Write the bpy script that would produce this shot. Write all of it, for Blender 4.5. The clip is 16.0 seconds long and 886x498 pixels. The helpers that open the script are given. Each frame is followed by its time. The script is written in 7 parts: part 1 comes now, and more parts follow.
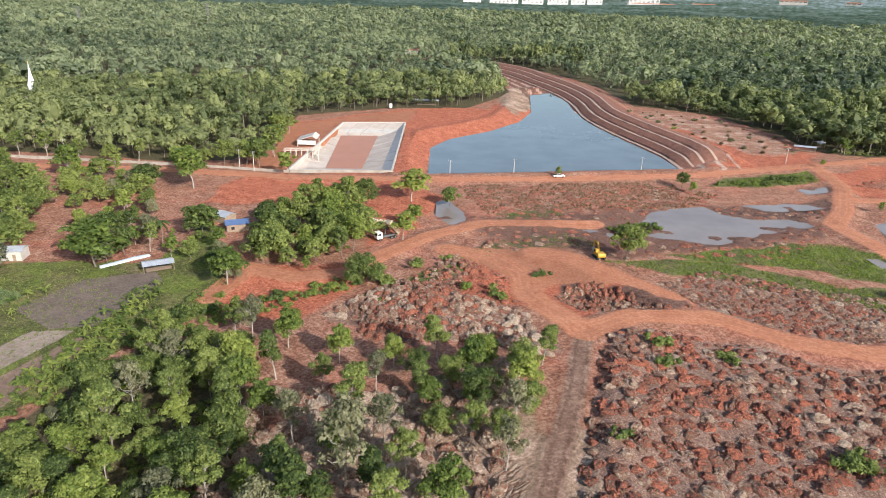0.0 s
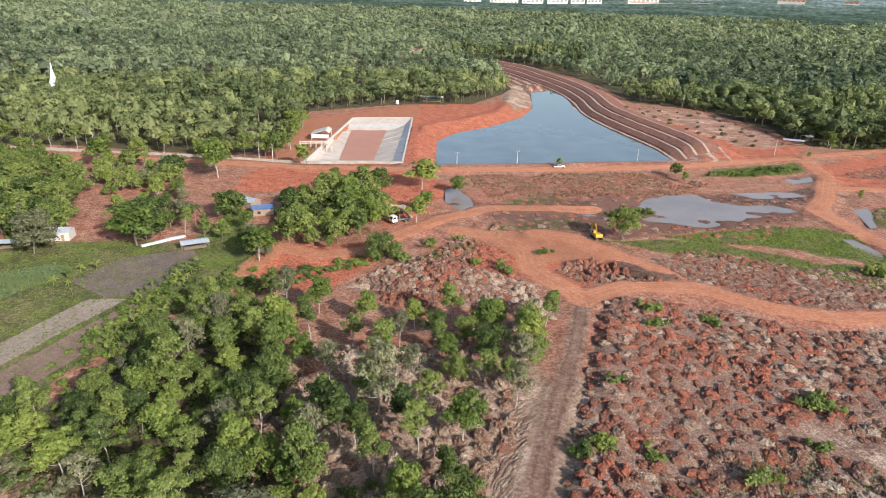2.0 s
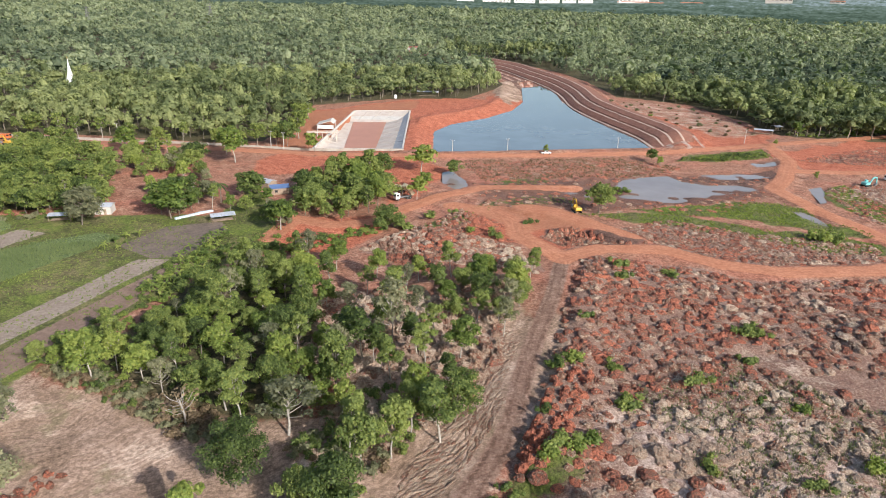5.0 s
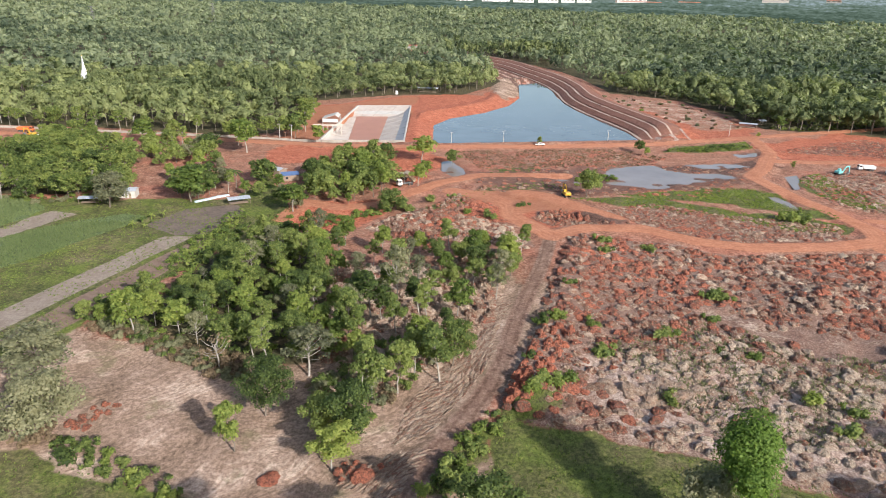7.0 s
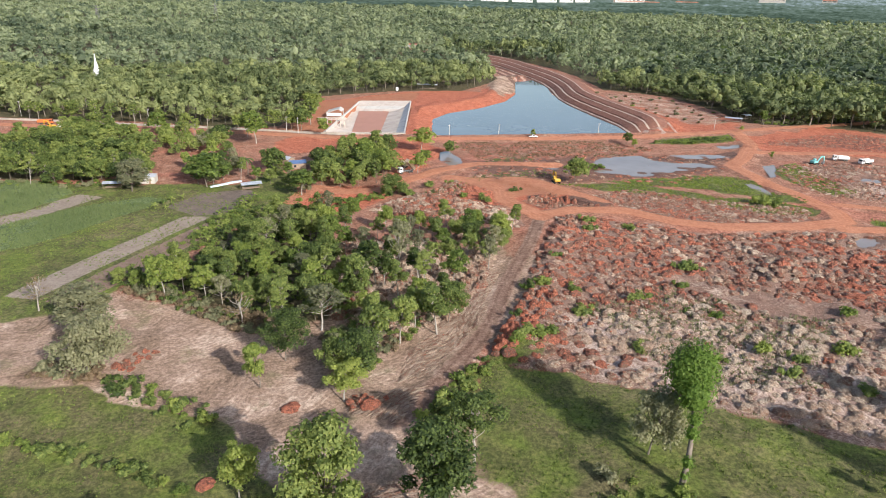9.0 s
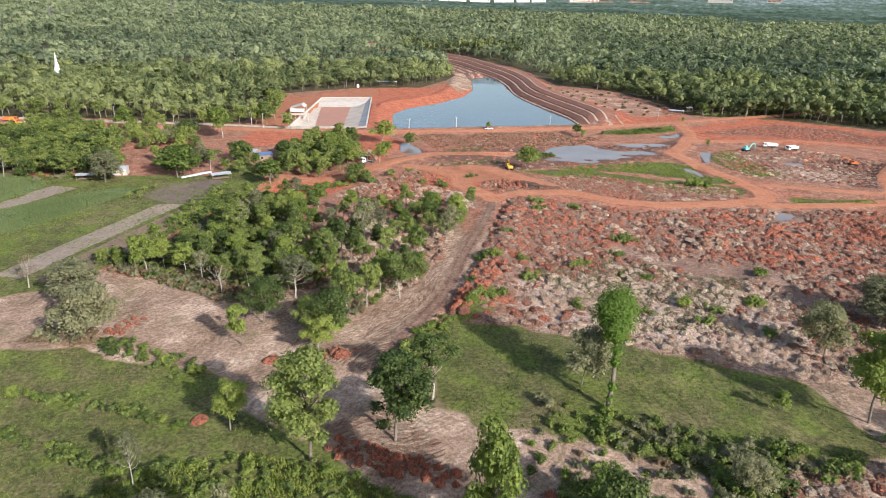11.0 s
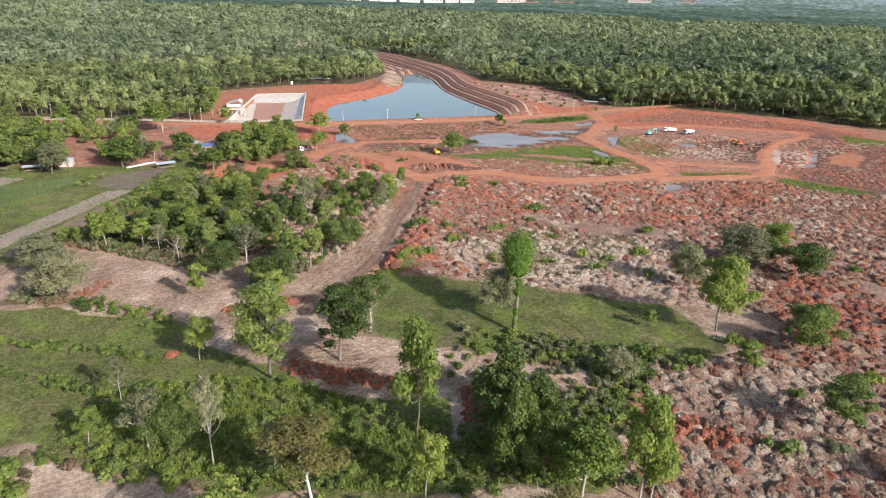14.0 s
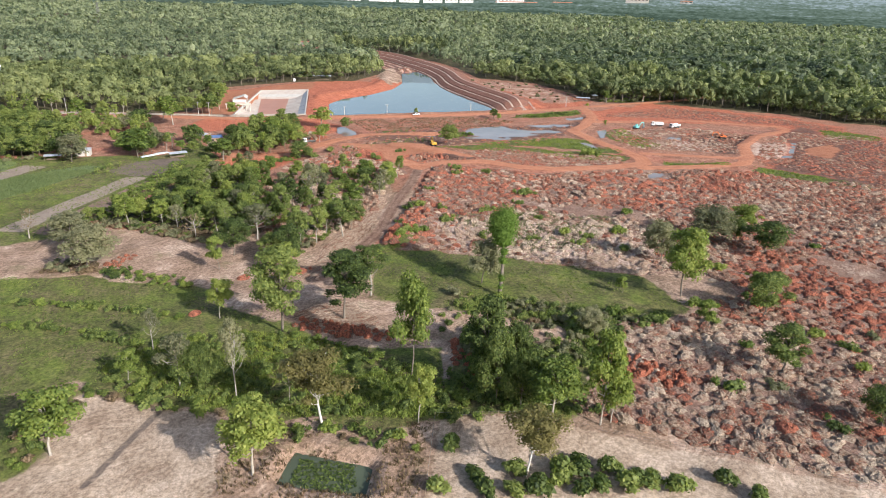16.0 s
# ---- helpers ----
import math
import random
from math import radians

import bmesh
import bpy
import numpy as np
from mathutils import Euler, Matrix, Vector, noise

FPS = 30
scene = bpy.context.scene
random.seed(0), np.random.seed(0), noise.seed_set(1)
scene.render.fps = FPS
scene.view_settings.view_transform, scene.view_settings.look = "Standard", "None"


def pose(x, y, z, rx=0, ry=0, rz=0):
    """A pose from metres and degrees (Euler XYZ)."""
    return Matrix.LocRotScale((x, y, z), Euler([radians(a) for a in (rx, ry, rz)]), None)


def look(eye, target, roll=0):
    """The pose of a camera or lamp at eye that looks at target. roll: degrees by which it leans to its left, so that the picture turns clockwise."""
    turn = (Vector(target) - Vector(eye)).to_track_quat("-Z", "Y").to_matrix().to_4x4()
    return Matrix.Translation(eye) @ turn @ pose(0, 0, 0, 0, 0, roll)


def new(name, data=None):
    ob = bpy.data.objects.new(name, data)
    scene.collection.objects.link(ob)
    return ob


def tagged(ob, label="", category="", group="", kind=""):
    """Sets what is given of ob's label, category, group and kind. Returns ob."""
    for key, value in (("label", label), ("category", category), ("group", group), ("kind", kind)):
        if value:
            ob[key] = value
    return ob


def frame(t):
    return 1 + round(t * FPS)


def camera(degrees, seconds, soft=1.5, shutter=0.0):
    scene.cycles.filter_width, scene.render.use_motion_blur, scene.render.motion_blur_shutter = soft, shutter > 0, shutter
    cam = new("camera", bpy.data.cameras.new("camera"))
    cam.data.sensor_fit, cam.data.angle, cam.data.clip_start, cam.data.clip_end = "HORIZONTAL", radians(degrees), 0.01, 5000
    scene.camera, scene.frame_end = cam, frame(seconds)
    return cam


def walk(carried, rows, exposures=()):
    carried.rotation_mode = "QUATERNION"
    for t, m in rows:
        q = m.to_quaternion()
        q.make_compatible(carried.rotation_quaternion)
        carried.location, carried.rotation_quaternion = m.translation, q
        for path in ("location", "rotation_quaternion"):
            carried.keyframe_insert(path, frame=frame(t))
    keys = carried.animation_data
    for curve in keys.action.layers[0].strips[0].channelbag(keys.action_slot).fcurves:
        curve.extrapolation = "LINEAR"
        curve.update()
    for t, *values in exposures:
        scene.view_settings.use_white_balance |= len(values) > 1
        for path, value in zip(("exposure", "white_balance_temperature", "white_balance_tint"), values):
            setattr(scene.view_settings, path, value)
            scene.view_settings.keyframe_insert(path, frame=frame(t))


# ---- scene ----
cam = camera(68.3, 16.0, soft=1.0)
METRES, EYE, TILT, LEAN, TURN = 160.6, 75.0, 0.0, 0.0, 0.0
ROWS = [
    (0.0, 0.0, 0.0, 0.0, 0.66, -21.5, -1.68),
    (0.5, -0.0062, -0.0287, 0.0019, 0.66, -21.53, -1.67),
    (1.0, -0.0121, -0.058, 0.0032, 0.65, -21.53, -1.66),
    (1.5, -0.0171, -0.0878, 0.0045, 0.63, -21.55, -1.66),
    (2.0, -0.0211, -0.1182, 0.0059, 0.63, -21.56, -1.64),
    (2.5, -0.0242, -0.1487, 0.007, 0.63, -21.57, -1.63),
    (3.0, -0.0265, -0.1796, 0.008, 0.26, -21.57, -1.62),
    (3.5, -0.0283, -0.2105, 0.0094, 0.07, -21.58, -1.63),
    (4.0, -0.0294, -0.2416, 0.0103, 0.06, -21.58, -1.61),
    (6.5, -0.029, -0.4005, 0.014, 0.02, -21.64, -1.58),
    (7.0, -0.0284, -0.4325, 0.0145, 0.01, -21.64, -1.6),
    (7.5, -0.0275, -0.4645, 0.0151, 0.0, -21.65, -1.6),
    (8.0, -0.0268, -0.4966, 0.0151, -0.01, -21.64, -1.63),
    (8.5, -0.0258, -0.5287, 0.0156, 0.0, -21.66, -1.63),
    (11.0, -0.0206, -0.6856, 0.0155, -3.42, -21.56, -1.71),
    (11.5, -0.0201, -0.7167, 0.0156, -5.71, -21.49, -1.72),
    (12.0, -0.0197, -0.7465, 0.0157, -7.89, -21.42, -1.73),
    (12.5, -0.0203, -0.7776, 0.0157, -9.1, -21.38, -1.75),
    (13.0, -0.0206, -0.8089, 0.0156, -9.11, -21.37, -1.76),
    (13.5, -0.0213, -0.8401, 0.0157, -9.12, -21.37, -1.77),
    (14.0, -0.0225, -0.8714, 0.0156, -9.12, -21.36, -1.78),
    (14.5, -0.0242, -0.9028, 0.0154, -9.13, -21.35, -1.79),
    (15.0, -0.0264, -0.9343, 0.0152, -9.13, -21.34, -1.8),
    (15.5, -0.0288, -0.9658, 0.0151, -9.14, -21.34, -1.81),
    (16.0, -0.0314, -0.997, 0.0148, -9.14, -21.34, -1.81),
]
walk(cam, [(t, pose(0, 0, EYE, TILT, LEAN, TURN) @ pose(METRES * x, METRES * y, METRES * z, 90 + pitch, roll, yaw)) for t, x, y, z, yaw, pitch, roll in ROWS], [(0.0, 0.33), (16.0, 0.37)])

# ---- light ----
SUN_EL, SUN_TO = 28.0, Vector((0.64, -0.77, 0.0)).normalized()
world = bpy.data.worlds.new("sky")
scene.world = world
world.use_nodes = True
_nt = world.node_tree
_sky = _nt.nodes.new("ShaderNodeTexSky")
_sky.sky_type, _sky.sun_disc = "NISHITA", False
_sky.sun_elevation, _sky.sun_rotation = radians(SUN_EL), math.atan2(SUN_TO.x, SUN_TO.y)
_sky.dust_density, _sky.air_density = 2.0, 1.0
_nt.links.new(_sky.outputs[0], _nt.nodes["Background"].inputs[0])
_nt.nodes["Background"].inputs[1].default_value = 0.15
sun = new("sun", bpy.data.lights.new("sun", "SUN"))
sun.data.energy, sun.data.angle, sun.data.color = 5.0, radians(0.8), (1.0, 0.975, 0.95)
sun.matrix_world = look((0, 0, 300), Vector((0, 0, 300)) - SUN_TO * math.cos(radians(SUN_EL)) - Vector((0, 0, math.sin(radians(SUN_EL)))))


# ---- materials ----
def material(name):
    m = bpy.data.materials.new(name)
    m.use_nodes = True
    nt = m.node_tree
    b = nt.nodes["Principled BSDF"]
    b.inputs["Specular IOR Level"].default_value = 0.25
    return m, nt, b


def node(nt, kind, **values):
    n = nt.nodes.new(kind)
    for k, v in values.items():
        n.inputs[k.replace("_", " ")].default_value = v
    return n


def place(nt):
    return nt.nodes.new("ShaderNodeNewGeometry").outputs["Position"]


def noise_of(nt, vec, scale, detail=4.0, rough=0.6):
    n = node(nt, "ShaderNodeTexNoise", Scale=scale, Detail=detail, Roughness=rough)
    nt.links.new(vec, n.inputs["Vector"])
    return n.outputs["Fac"]


def ramp(nt, fac, stops):
    r = nt.nodes.new("ShaderNodeValToRGB")
    e = r.color_ramp.elements
    while len(e) < len(stops):
        e.new(0.5)
    for el, (p, c) in zip(e, stops):
        el.position, el.color = p, (*c, 1)
    nt.links.new(fac, r.inputs[0])
    return r.outputs[0]


def span(nt, fac, a, b, c=0.0, d=1.0):
    n = node(nt, "ShaderNodeMapRange", From_Min=a, From_Max=b, To_Min=c, To_Max=d)
    nt.links.new(fac, n.inputs[0])
    return n.outputs[0]


def calc(nt, op, a, b):
    n = nt.nodes.new("ShaderNodeMath")
    n.operation = op
    for i, v in enumerate((a, b)):
        if isinstance(v, (int, float)):
            n.inputs[i].default_value = v
        else:
            nt.links.new(v, n.inputs[i])
    return n.outputs[0]


def blend(nt, fac, a, b, how="MIX"):
    n = nt.nodes.new("ShaderNodeMix")
    n.data_type, n.blend_type = "RGBA", how
    for i, v in ((0, fac), (6, a), (7, b)):
        if isinstance(v, (int, float)):
            n.inputs[i].default_value = v
        elif isinstance(v, tuple):
            n.inputs[i].default_value = (*v, 1)
        else:
            nt.links.new(v, n.inputs[i])
    return n.outputs[2]


def bump(nt, b, height, distance, strength=1.0):
    n = node(nt, "ShaderNodeBump", Strength=strength, Distance=distance)
    nt.links.new(height, n.inputs["Height"])
    nt.links.new(n.outputs[0], b.inputs["Normal"])


def simple(name, dark, light, scale=1.0, rough=0.8, relief=0.02, metal=0.0):
    m, nt, b = material(name)
    p = place(nt)
    f = calc(nt, "ADD", calc(nt, "MULTIPLY", noise_of(nt, p, scale), 0.6), calc(nt, "MULTIPLY", noise_of(nt, p, scale * 9), 0.4))
    nt.links.new(ramp(nt, f, ((0.32, dark), (0.68, light))), b.inputs["Base Color"])
    b.inputs["Roughness"].default_value, b.inputs["Metallic"].default_value = rough, metal
    bump(nt, b, f, relief)
    return m


def ground_material():
    m, nt, b = material("laterite_ground")
    p = place(nt)
    n1, n2, n3, n4 = noise_of(nt, p, 0.035, 5), noise_of(nt, p, 0.22, 6, 0.65), noise_of(nt, p, 1.3, 6, 0.7), noise_of(nt, p, 5.0, 4, 0.7)
    mixed = calc(nt, "ADD", calc(nt, "MULTIPLY", n2, 0.5), calc(nt, "MULTIPLY", n3, 0.5))
    fine = calc(nt, "ADD", calc(nt, "MULTIPLY", n3, 0.5), calc(nt, "MULTIPLY", n4, 0.5))
    mixed = span(nt, mixed, 0.22, 0.78, 0.0, 1.0)
    fine = span(nt, fine, 0.34, 0.66, 0.0, 1.0)
    zones = []
    for name in ("zone_a", "zone_b", "zone_c", "zone_d", "zone_e"):
        a = nt.nodes.new("ShaderNodeAttribute")
        a.attribute_name = name
        s = nt.nodes.new("ShaderNodeSeparateColor")
        nt.links.new(a.outputs["Color"], s.inputs[0])
        zones += list(s.outputs)
    road, grass, sand, tilled, litter, mud, cleared, crop, rust, spoil, bench, straw, pale, earth, path = zones

    def part_of(z, wide=0.12, ragged=0.9, by=mixed):
        f = calc(nt, "ADD", z, calc(nt, "MULTIPLY", calc(nt, "SUBTRACT", by, 0.5), ragged))
        return span(nt, f, 0.5 - wide, 0.5 + wide)

    col = ramp(nt, mixed, ((0.3, (0.17, 0.078, 0.048)), (0.5, (0.28, 0.13, 0.083)), (0.7, (0.38, 0.225, 0.157))))
    col = blend(nt, span(nt, n1, 0.5, 0.62, 0, 0.7), col, ramp(nt, mixed, ((0.35, (0.29, 0.10, 0.062)), (0.65, (0.45, 0.19, 0.125)))))
    col = blend(nt, part_of(rust), col, ramp(nt, mixed, ((0.28, (0.25, 0.075, 0.042)), (0.5, (0.39, 0.120, 0.066)), (0.72, (0.49, 0.19, 0.112)))))
    n5 = noise_of(nt, p, 2.6, 5, 0.75)
    clay = calc(nt, "ADD", calc(nt, "MULTIPLY", n2, 0.3), calc(nt, "MULTIPLY", span(nt, n5, 0.3, 0.7, 0.2, 0.8), 0.7))
    col = blend(nt, part_of(spoil, 0.15, 0.5), col, ramp(nt, clay, ((0.28, (0.13, 0.07, 0.05)), (0.40, (0.215, 0.112, 0.08)), (0.54, (0.26, 0.165, 0.122)), (0.74, (0.42, 0.315, 0.24)))))
    col = blend(nt, part_of(bench, 0.2, 0.5), col, ramp(nt, mixed, ((0.35, (0.33, 0.21, 0.16)), (0.65, (0.48, 0.37, 0.30)))))
    col = blend(nt, part_of(straw), col, ramp(nt, mixed, ((0.33, (0.15, 0.10, 0.055)), (0.5, (0.24, 0.17, 0.09)), (0.66, (0.34, 0.25, 0.15)))))
    # marks of blades and tracks run one way over the scraped ground
    swirl = node(nt, "ShaderNodeTexNoise", Scale=0.05, Detail=2.0)
    nt.links.new(p, swirl.inputs["Vector"])
    bent = nt.nodes.new("ShaderNodeVectorMath")
    bent.operation = "MULTIPLY_ADD"
    nt.links.new(swirl.outputs["Color"], bent.inputs[0])
    bent.inputs[1].default_value = (26, 26, 0)
    nt.links.new(p, bent.inputs[2])
    turn = node(nt, "ShaderNodeMapping", Rotation=(0, 0, radians(42)), Scale=(7.0, 0.7, 1.0))
    turn.vector_type = "TEXTURE"
    nt.links.new(bent.outputs[0], turn.inputs["Vector"])
    streak = span(nt, noise_of(nt, turn.outputs[0], 1.0, 4, 0.65), 0.3, 0.7)
    scraped = calc(nt, "ADD", calc(nt, "MULTIPLY", mixed, 0.4), calc(nt, "ADD", calc(nt, "MULTIPLY", streak, 0.25), calc(nt, "MULTIPLY", span(nt, noise_of(nt, p, 0.075, 4), 0.36, 0.64), 0.35)))
    bare = ramp(nt, scraped, ((0.27, (0.165, 0.108, 0.072)), (0.42, (0.27, 0.18, 0.125)), (0.58, (0.36, 0.245, 0.18)), (0.74, (0.54, 0.405, 0.31))))
    weeds = calc(nt, "MULTIPLY", span(nt, noise_of(nt, p, 0.11, 5, 0.7), 0.56, 0.66), 0.55)
    col = blend(nt, part_of(cleared), col, blend(nt, weeds, bare, (0.15, 0.135, 0.06)))
    col = blend(nt, part_of(sand), col, ramp(nt, scraped, ((0.3, (0.27, 0.19, 0.135)), (0.5, (0.38, 0.285, 0.21)), (0.7, (0.49, 0.38, 0.295)))))
    green = ramp(nt, mixed, ((0.24, (0.05, 0.058, 0.017)), (0.5, (0.092, 0.098, 0.030)), (0.76, (0.16, 0.145, 0.052))))
    green = blend(nt, span(nt, noise_of(nt, p, 0.09, 5, 0.65), 0.46, 0.6, 0, 0.8), green, ramp(nt, mixed, ((0.3, (0.095, 0.13, 0.021)), (0.7, (0.155, 0.185, 0.037)))))
    green = blend(nt, span(nt, noise_of(nt, p, 0.06, 6, 0.7), 0.49, 0.63, 0, 0.75), green, ramp(nt, mixed, ((0.3, (0.105, 0.085, 0.042)), (0.7, (0.20, 0.16, 0.085)))))
    col = blend(nt, part_of(grass, 0.1, 0.8), col, green)
    col = blend(nt, part_of(tilled, 0.08, 0.3), col, ramp(nt, mixed, ((0.3, (0.125, 0.095, 0.078)), (0.7, (0.19, 0.145, 0.115)))))
    col = blend(nt, part_of(pale, 0.08, 0.25), col, ramp(nt, mixed, ((0.3, (0.23, 0.175, 0.135)), (0.7, (0.31, 0.25, 0.20)))))
    col = blend(nt, part_of(earth, 0.08, 0.25), col, ramp(nt, mixed, ((0.3, (0.18, 0.118, 0.088)), (0.7, (0.25, 0.17, 0.128)))))
    col = blend(nt, part_of(crop, 0.08, 0.3), col, ramp(nt, fine, ((0.3, (0.075, 0.105, 0.038)), (0.7, (0.14, 0.175, 0.068)))))
    col = blend(nt, part_of(mud), col, ramp(nt, mixed, ((0.35, (0.085, 0.045, 0.034)), (0.65, (0.17, 0.095, 0.07)))))
    col = blend(nt, part_of(litter), col, ramp(nt, mixed, ((0.35, (0.05, 0.05, 0.02)), (0.65, (0.11, 0.085, 0.045)))))
    tracks = ramp(nt, mixed, ((0.3, (0.365, 0.138, 0.074)), (0.7, (0.475, 0.215, 0.126))))
    across = nt.nodes.new("ShaderNodeAttribute")
    across.attribute_name = "across"
    d = calc(nt, "ADD", across.outputs["Fac"], calc(nt, "MULTIPLY", calc(nt, "SUBTRACT", n2, 0.5), 2.5))
    worn = ramp(nt, calc(nt, "DIVIDE", d, 6.0), ((0.0, (0.5, 0.5, 0.5)), (0.1, (0.475, 0.47, 0.465)), (0.2, (0.55, 0.55, 0.545)), (0.32, (0.48, 0.475, 0.47)), (0.44, (0.54, 0.54, 0.535)), (0.6, (0.485, 0.48, 0.475)), (0.9, (0.43, 0.42, 0.41))))
    trail = ramp(nt, mixed, ((0.3, (0.15, 0.085, 0.058)), (0.5, (0.225, 0.135, 0.097)), (0.7, (0.33, 0.22, 0.165))))
    ruts = ramp(nt, calc(nt, "DIVIDE", calc(nt, "ADD", across.outputs["Fac"], calc(nt, "MULTIPLY", calc(nt, "SUBTRACT", n2, 0.5), 3.0)), 4.0), ((0.0, (0.52, 0.52, 0.52)), (0.16, (0.54, 0.54, 0.54)), (0.24, (0.41, 0.40, 0.39)), (0.34, (0.42, 0.41, 0.40)), (0.42, (0.55, 0.55, 0.55)), (0.62, (0.48, 0.48, 0.48)), (0.9, (0.43, 0.43, 0.43))))
    col = blend(nt, part_of(path, 0.12, 0.5), col, blend(nt, 1.0, trail, ruts, "OVERLAY"))
    tracks = blend(nt, 1.0, tracks, worn, "OVERLAY")
    col = blend(nt, part_of(road, 0.1, 0.45), col, tracks)
    col = blend(nt, calc(nt, "SUBTRACT", 0.6, calc(nt, "MULTIPLY", calc(nt, "MAXIMUM", calc(nt, "MAXIMUM", road, path), calc(nt, "MAXIMUM", tilled, calc(nt, "MAXIMUM", pale, earth))), 0.42)), col, ramp(nt, fine, ((0.3, (0.27, 0.27, 0.27)), (0.7, (0.78, 0.78, 0.78)))), "OVERLAY")
    nt.links.new(col, b.inputs["Base Color"])
    b.inputs["Roughness"].default_value = 0.95
    h = calc(nt, "ADD", calc(nt, "MULTIPLY", n3, 0.7), calc(nt, "MULTIPLY", n4, 0.3))
    h = calc(nt, "ADD", h, calc(nt, "MULTIPLY", streak, 0.22))
    rugged = calc(nt, "MAXIMUM", calc(nt, "MAXIMUM", spoil, rust), calc(nt, "MAXIMUM", mud, path))
    n = node(nt, "ShaderNodeBump", Distance=0.6)
    nt.links.new(span(nt, rugged, 0.0, 1.0, 0.38, 0.9), n.inputs["Strength"])
    nt.links.new(h, n.inputs["Height"])
    nt.links.new(n.outputs[0], b.inputs["Normal"])
    return m


def leaf_material(name, dark, mid, light, clump=0.6, whole=0.45):
    """Leaves, tinted tree by tree (tint) and clump by clump (island)."""
    m, nt, b = material(name)
    geo = nt.nodes.new("ShaderNodeNewGeometry")
    tint = nt.nodes.new("ShaderNodeAttribute")
    tint.attribute_name = "tint"
    info = nt.nodes.new("ShaderNodeObjectInfo")
    f = calc(nt, "MULTIPLY", geo.outputs["Random Per Island"], clump)
    f = calc(nt, "ADD", f, calc(nt, "MULTIPLY", tint.outputs["Fac"], whole))
    f = calc(nt, "ADD", f, calc(nt, "MULTIPLY", calc(nt, "SUBTRACT", info.outputs["Random"], 0.5), 0.65))
    col = ramp(nt, f, ((0.05, dark), (0.45, mid), (0.95, light)))
    nt.links.new(col, b.inputs["Base Color"])
    b.inputs["Roughness"].default_value = 0.6
    t = nt.nodes.new("ShaderNodeBsdfTranslucent")
    nt.links.new(blend(nt, 1.0, col, (1.0, 1.15, 0.5), "MULTIPLY"), t.inputs[0])
    mix = nt.nodes.new("ShaderNodeMixShader")
    mix.inputs[0].default_value = 0.38
    nt.links.new(b.outputs[0], mix.inputs[1])
    nt.links.new(t.outputs[0], mix.inputs[2])
    nt.links.new(mix.outputs[0], nt.nodes["Material Output"].inputs[0])
    return m


def water_material(name, deep, rough=0.04, ripple=0.02, scale=0.8):
    m, nt, b = material(name)
    p = place(nt)
    nt.links.new(ramp(nt, noise_of(nt, p, 0.05), ((0.35, deep), (0.65, tuple(c * 1.25 for c in deep)))), b.inputs["Base Color"])
    b.inputs["Roughness"].default_value, b.inputs["IOR"].default_value = rough, 1.33
    b.inputs["Specular IOR Level"].default_value = 0.5
    bump(nt, b, noise_of(nt, p, scale, 3), ripple, 0.25)
    return m


GROUND = ground_material()
LEAF = leaf_material("leaves", (0.042, 0.066, 0.021), (0.125, 0.168, 0.046), (0.28, 0.315, 0.09))
LEAF_LIGHT = leaf_material("light_leaves", (0.078, 0.118, 0.028), (0.172, 0.225, 0.05), (0.31, 0.34, 0.085))
LEAF_GREY = leaf_material("grey_leaves", (0.105, 0.112, 0.066), (0.19, 0.19, 0.105), (0.30, 0.285, 0.17))
LEAF_DRY = leaf_material("dry_leaves", (0.10, 0.072, 0.045), (0.21, 0.15, 0.092), (0.34, 0.25, 0.16))
CROP_LEAF = leaf_material("crop_leaves", (0.075, 0.115, 0.045), (0.135, 0.18, 0.075), (0.21, 0.25, 0.11), 0.4, 0.4)
CREEPER = leaf_material("creeper_leaves", (0.055, 0.10, 0.015), (0.095, 0.165, 0.028), (0.17, 0.25, 0.045), 0.5, 0.4)
LEAF_OLIVE = leaf_material("olive_leaves", (0.14, 0.125, 0.045), (0.21, 0.185, 0.07), (0.30, 0.26, 0.105), 0.5, 0.4)
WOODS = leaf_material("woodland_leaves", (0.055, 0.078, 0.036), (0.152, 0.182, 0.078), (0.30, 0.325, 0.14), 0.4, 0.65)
# far woods: same leaves with distance haze mixed into the greens
WOODS_HAZED = leaf_material("hazed_canopy_leaves", (0.065, 0.092, 0.058), (0.158, 0.192, 0.112), (0.29, 0.325, 0.19), 0.4, 0.65)
BARK = simple("bark", (0.12, 0.095, 0.075), (0.25, 0.21, 0.17), 1.5)
BARK_PALE = simple("pale_bark", (0.24, 0.21, 0.17), (0.46, 0.42, 0.37), 2.0)
BARK_WHITE = simple("white_bark", (0.45, 0.42, 0.38), (0.66, 0.63, 0.58), 2.0)
CONCRETE = simple("concrete", (0.46, 0.42, 0.37), (0.62, 0.58, 0.53), 0.25, 0.85, 0.02)
WHITE = simple("white_paint", (0.66, 0.65, 0.62), (0.8, 0.79, 0.77), 0.8, 0.5, 0.004)
POND = water_material("pond_water", (0.115, 0.14, 0.155), 0.02, 0.008)
MUDDY = water_material("muddy_water", (0.21, 0.18, 0.165), 0.05)


# ---- plan ----
def inside(x, y, poly):
    r = np.zeros(x.shape, bool)
    for (x0, y0), (x1, y1) in zip(poly, poly[1:] + poly[:1]):
        c = ((y0 > y) != (y1 > y)) & (x < (x1 - x0) * (y - y0) / (y1 - y0 if y1 != y0 else 1e-9) + x0)
        r ^= c
    return r


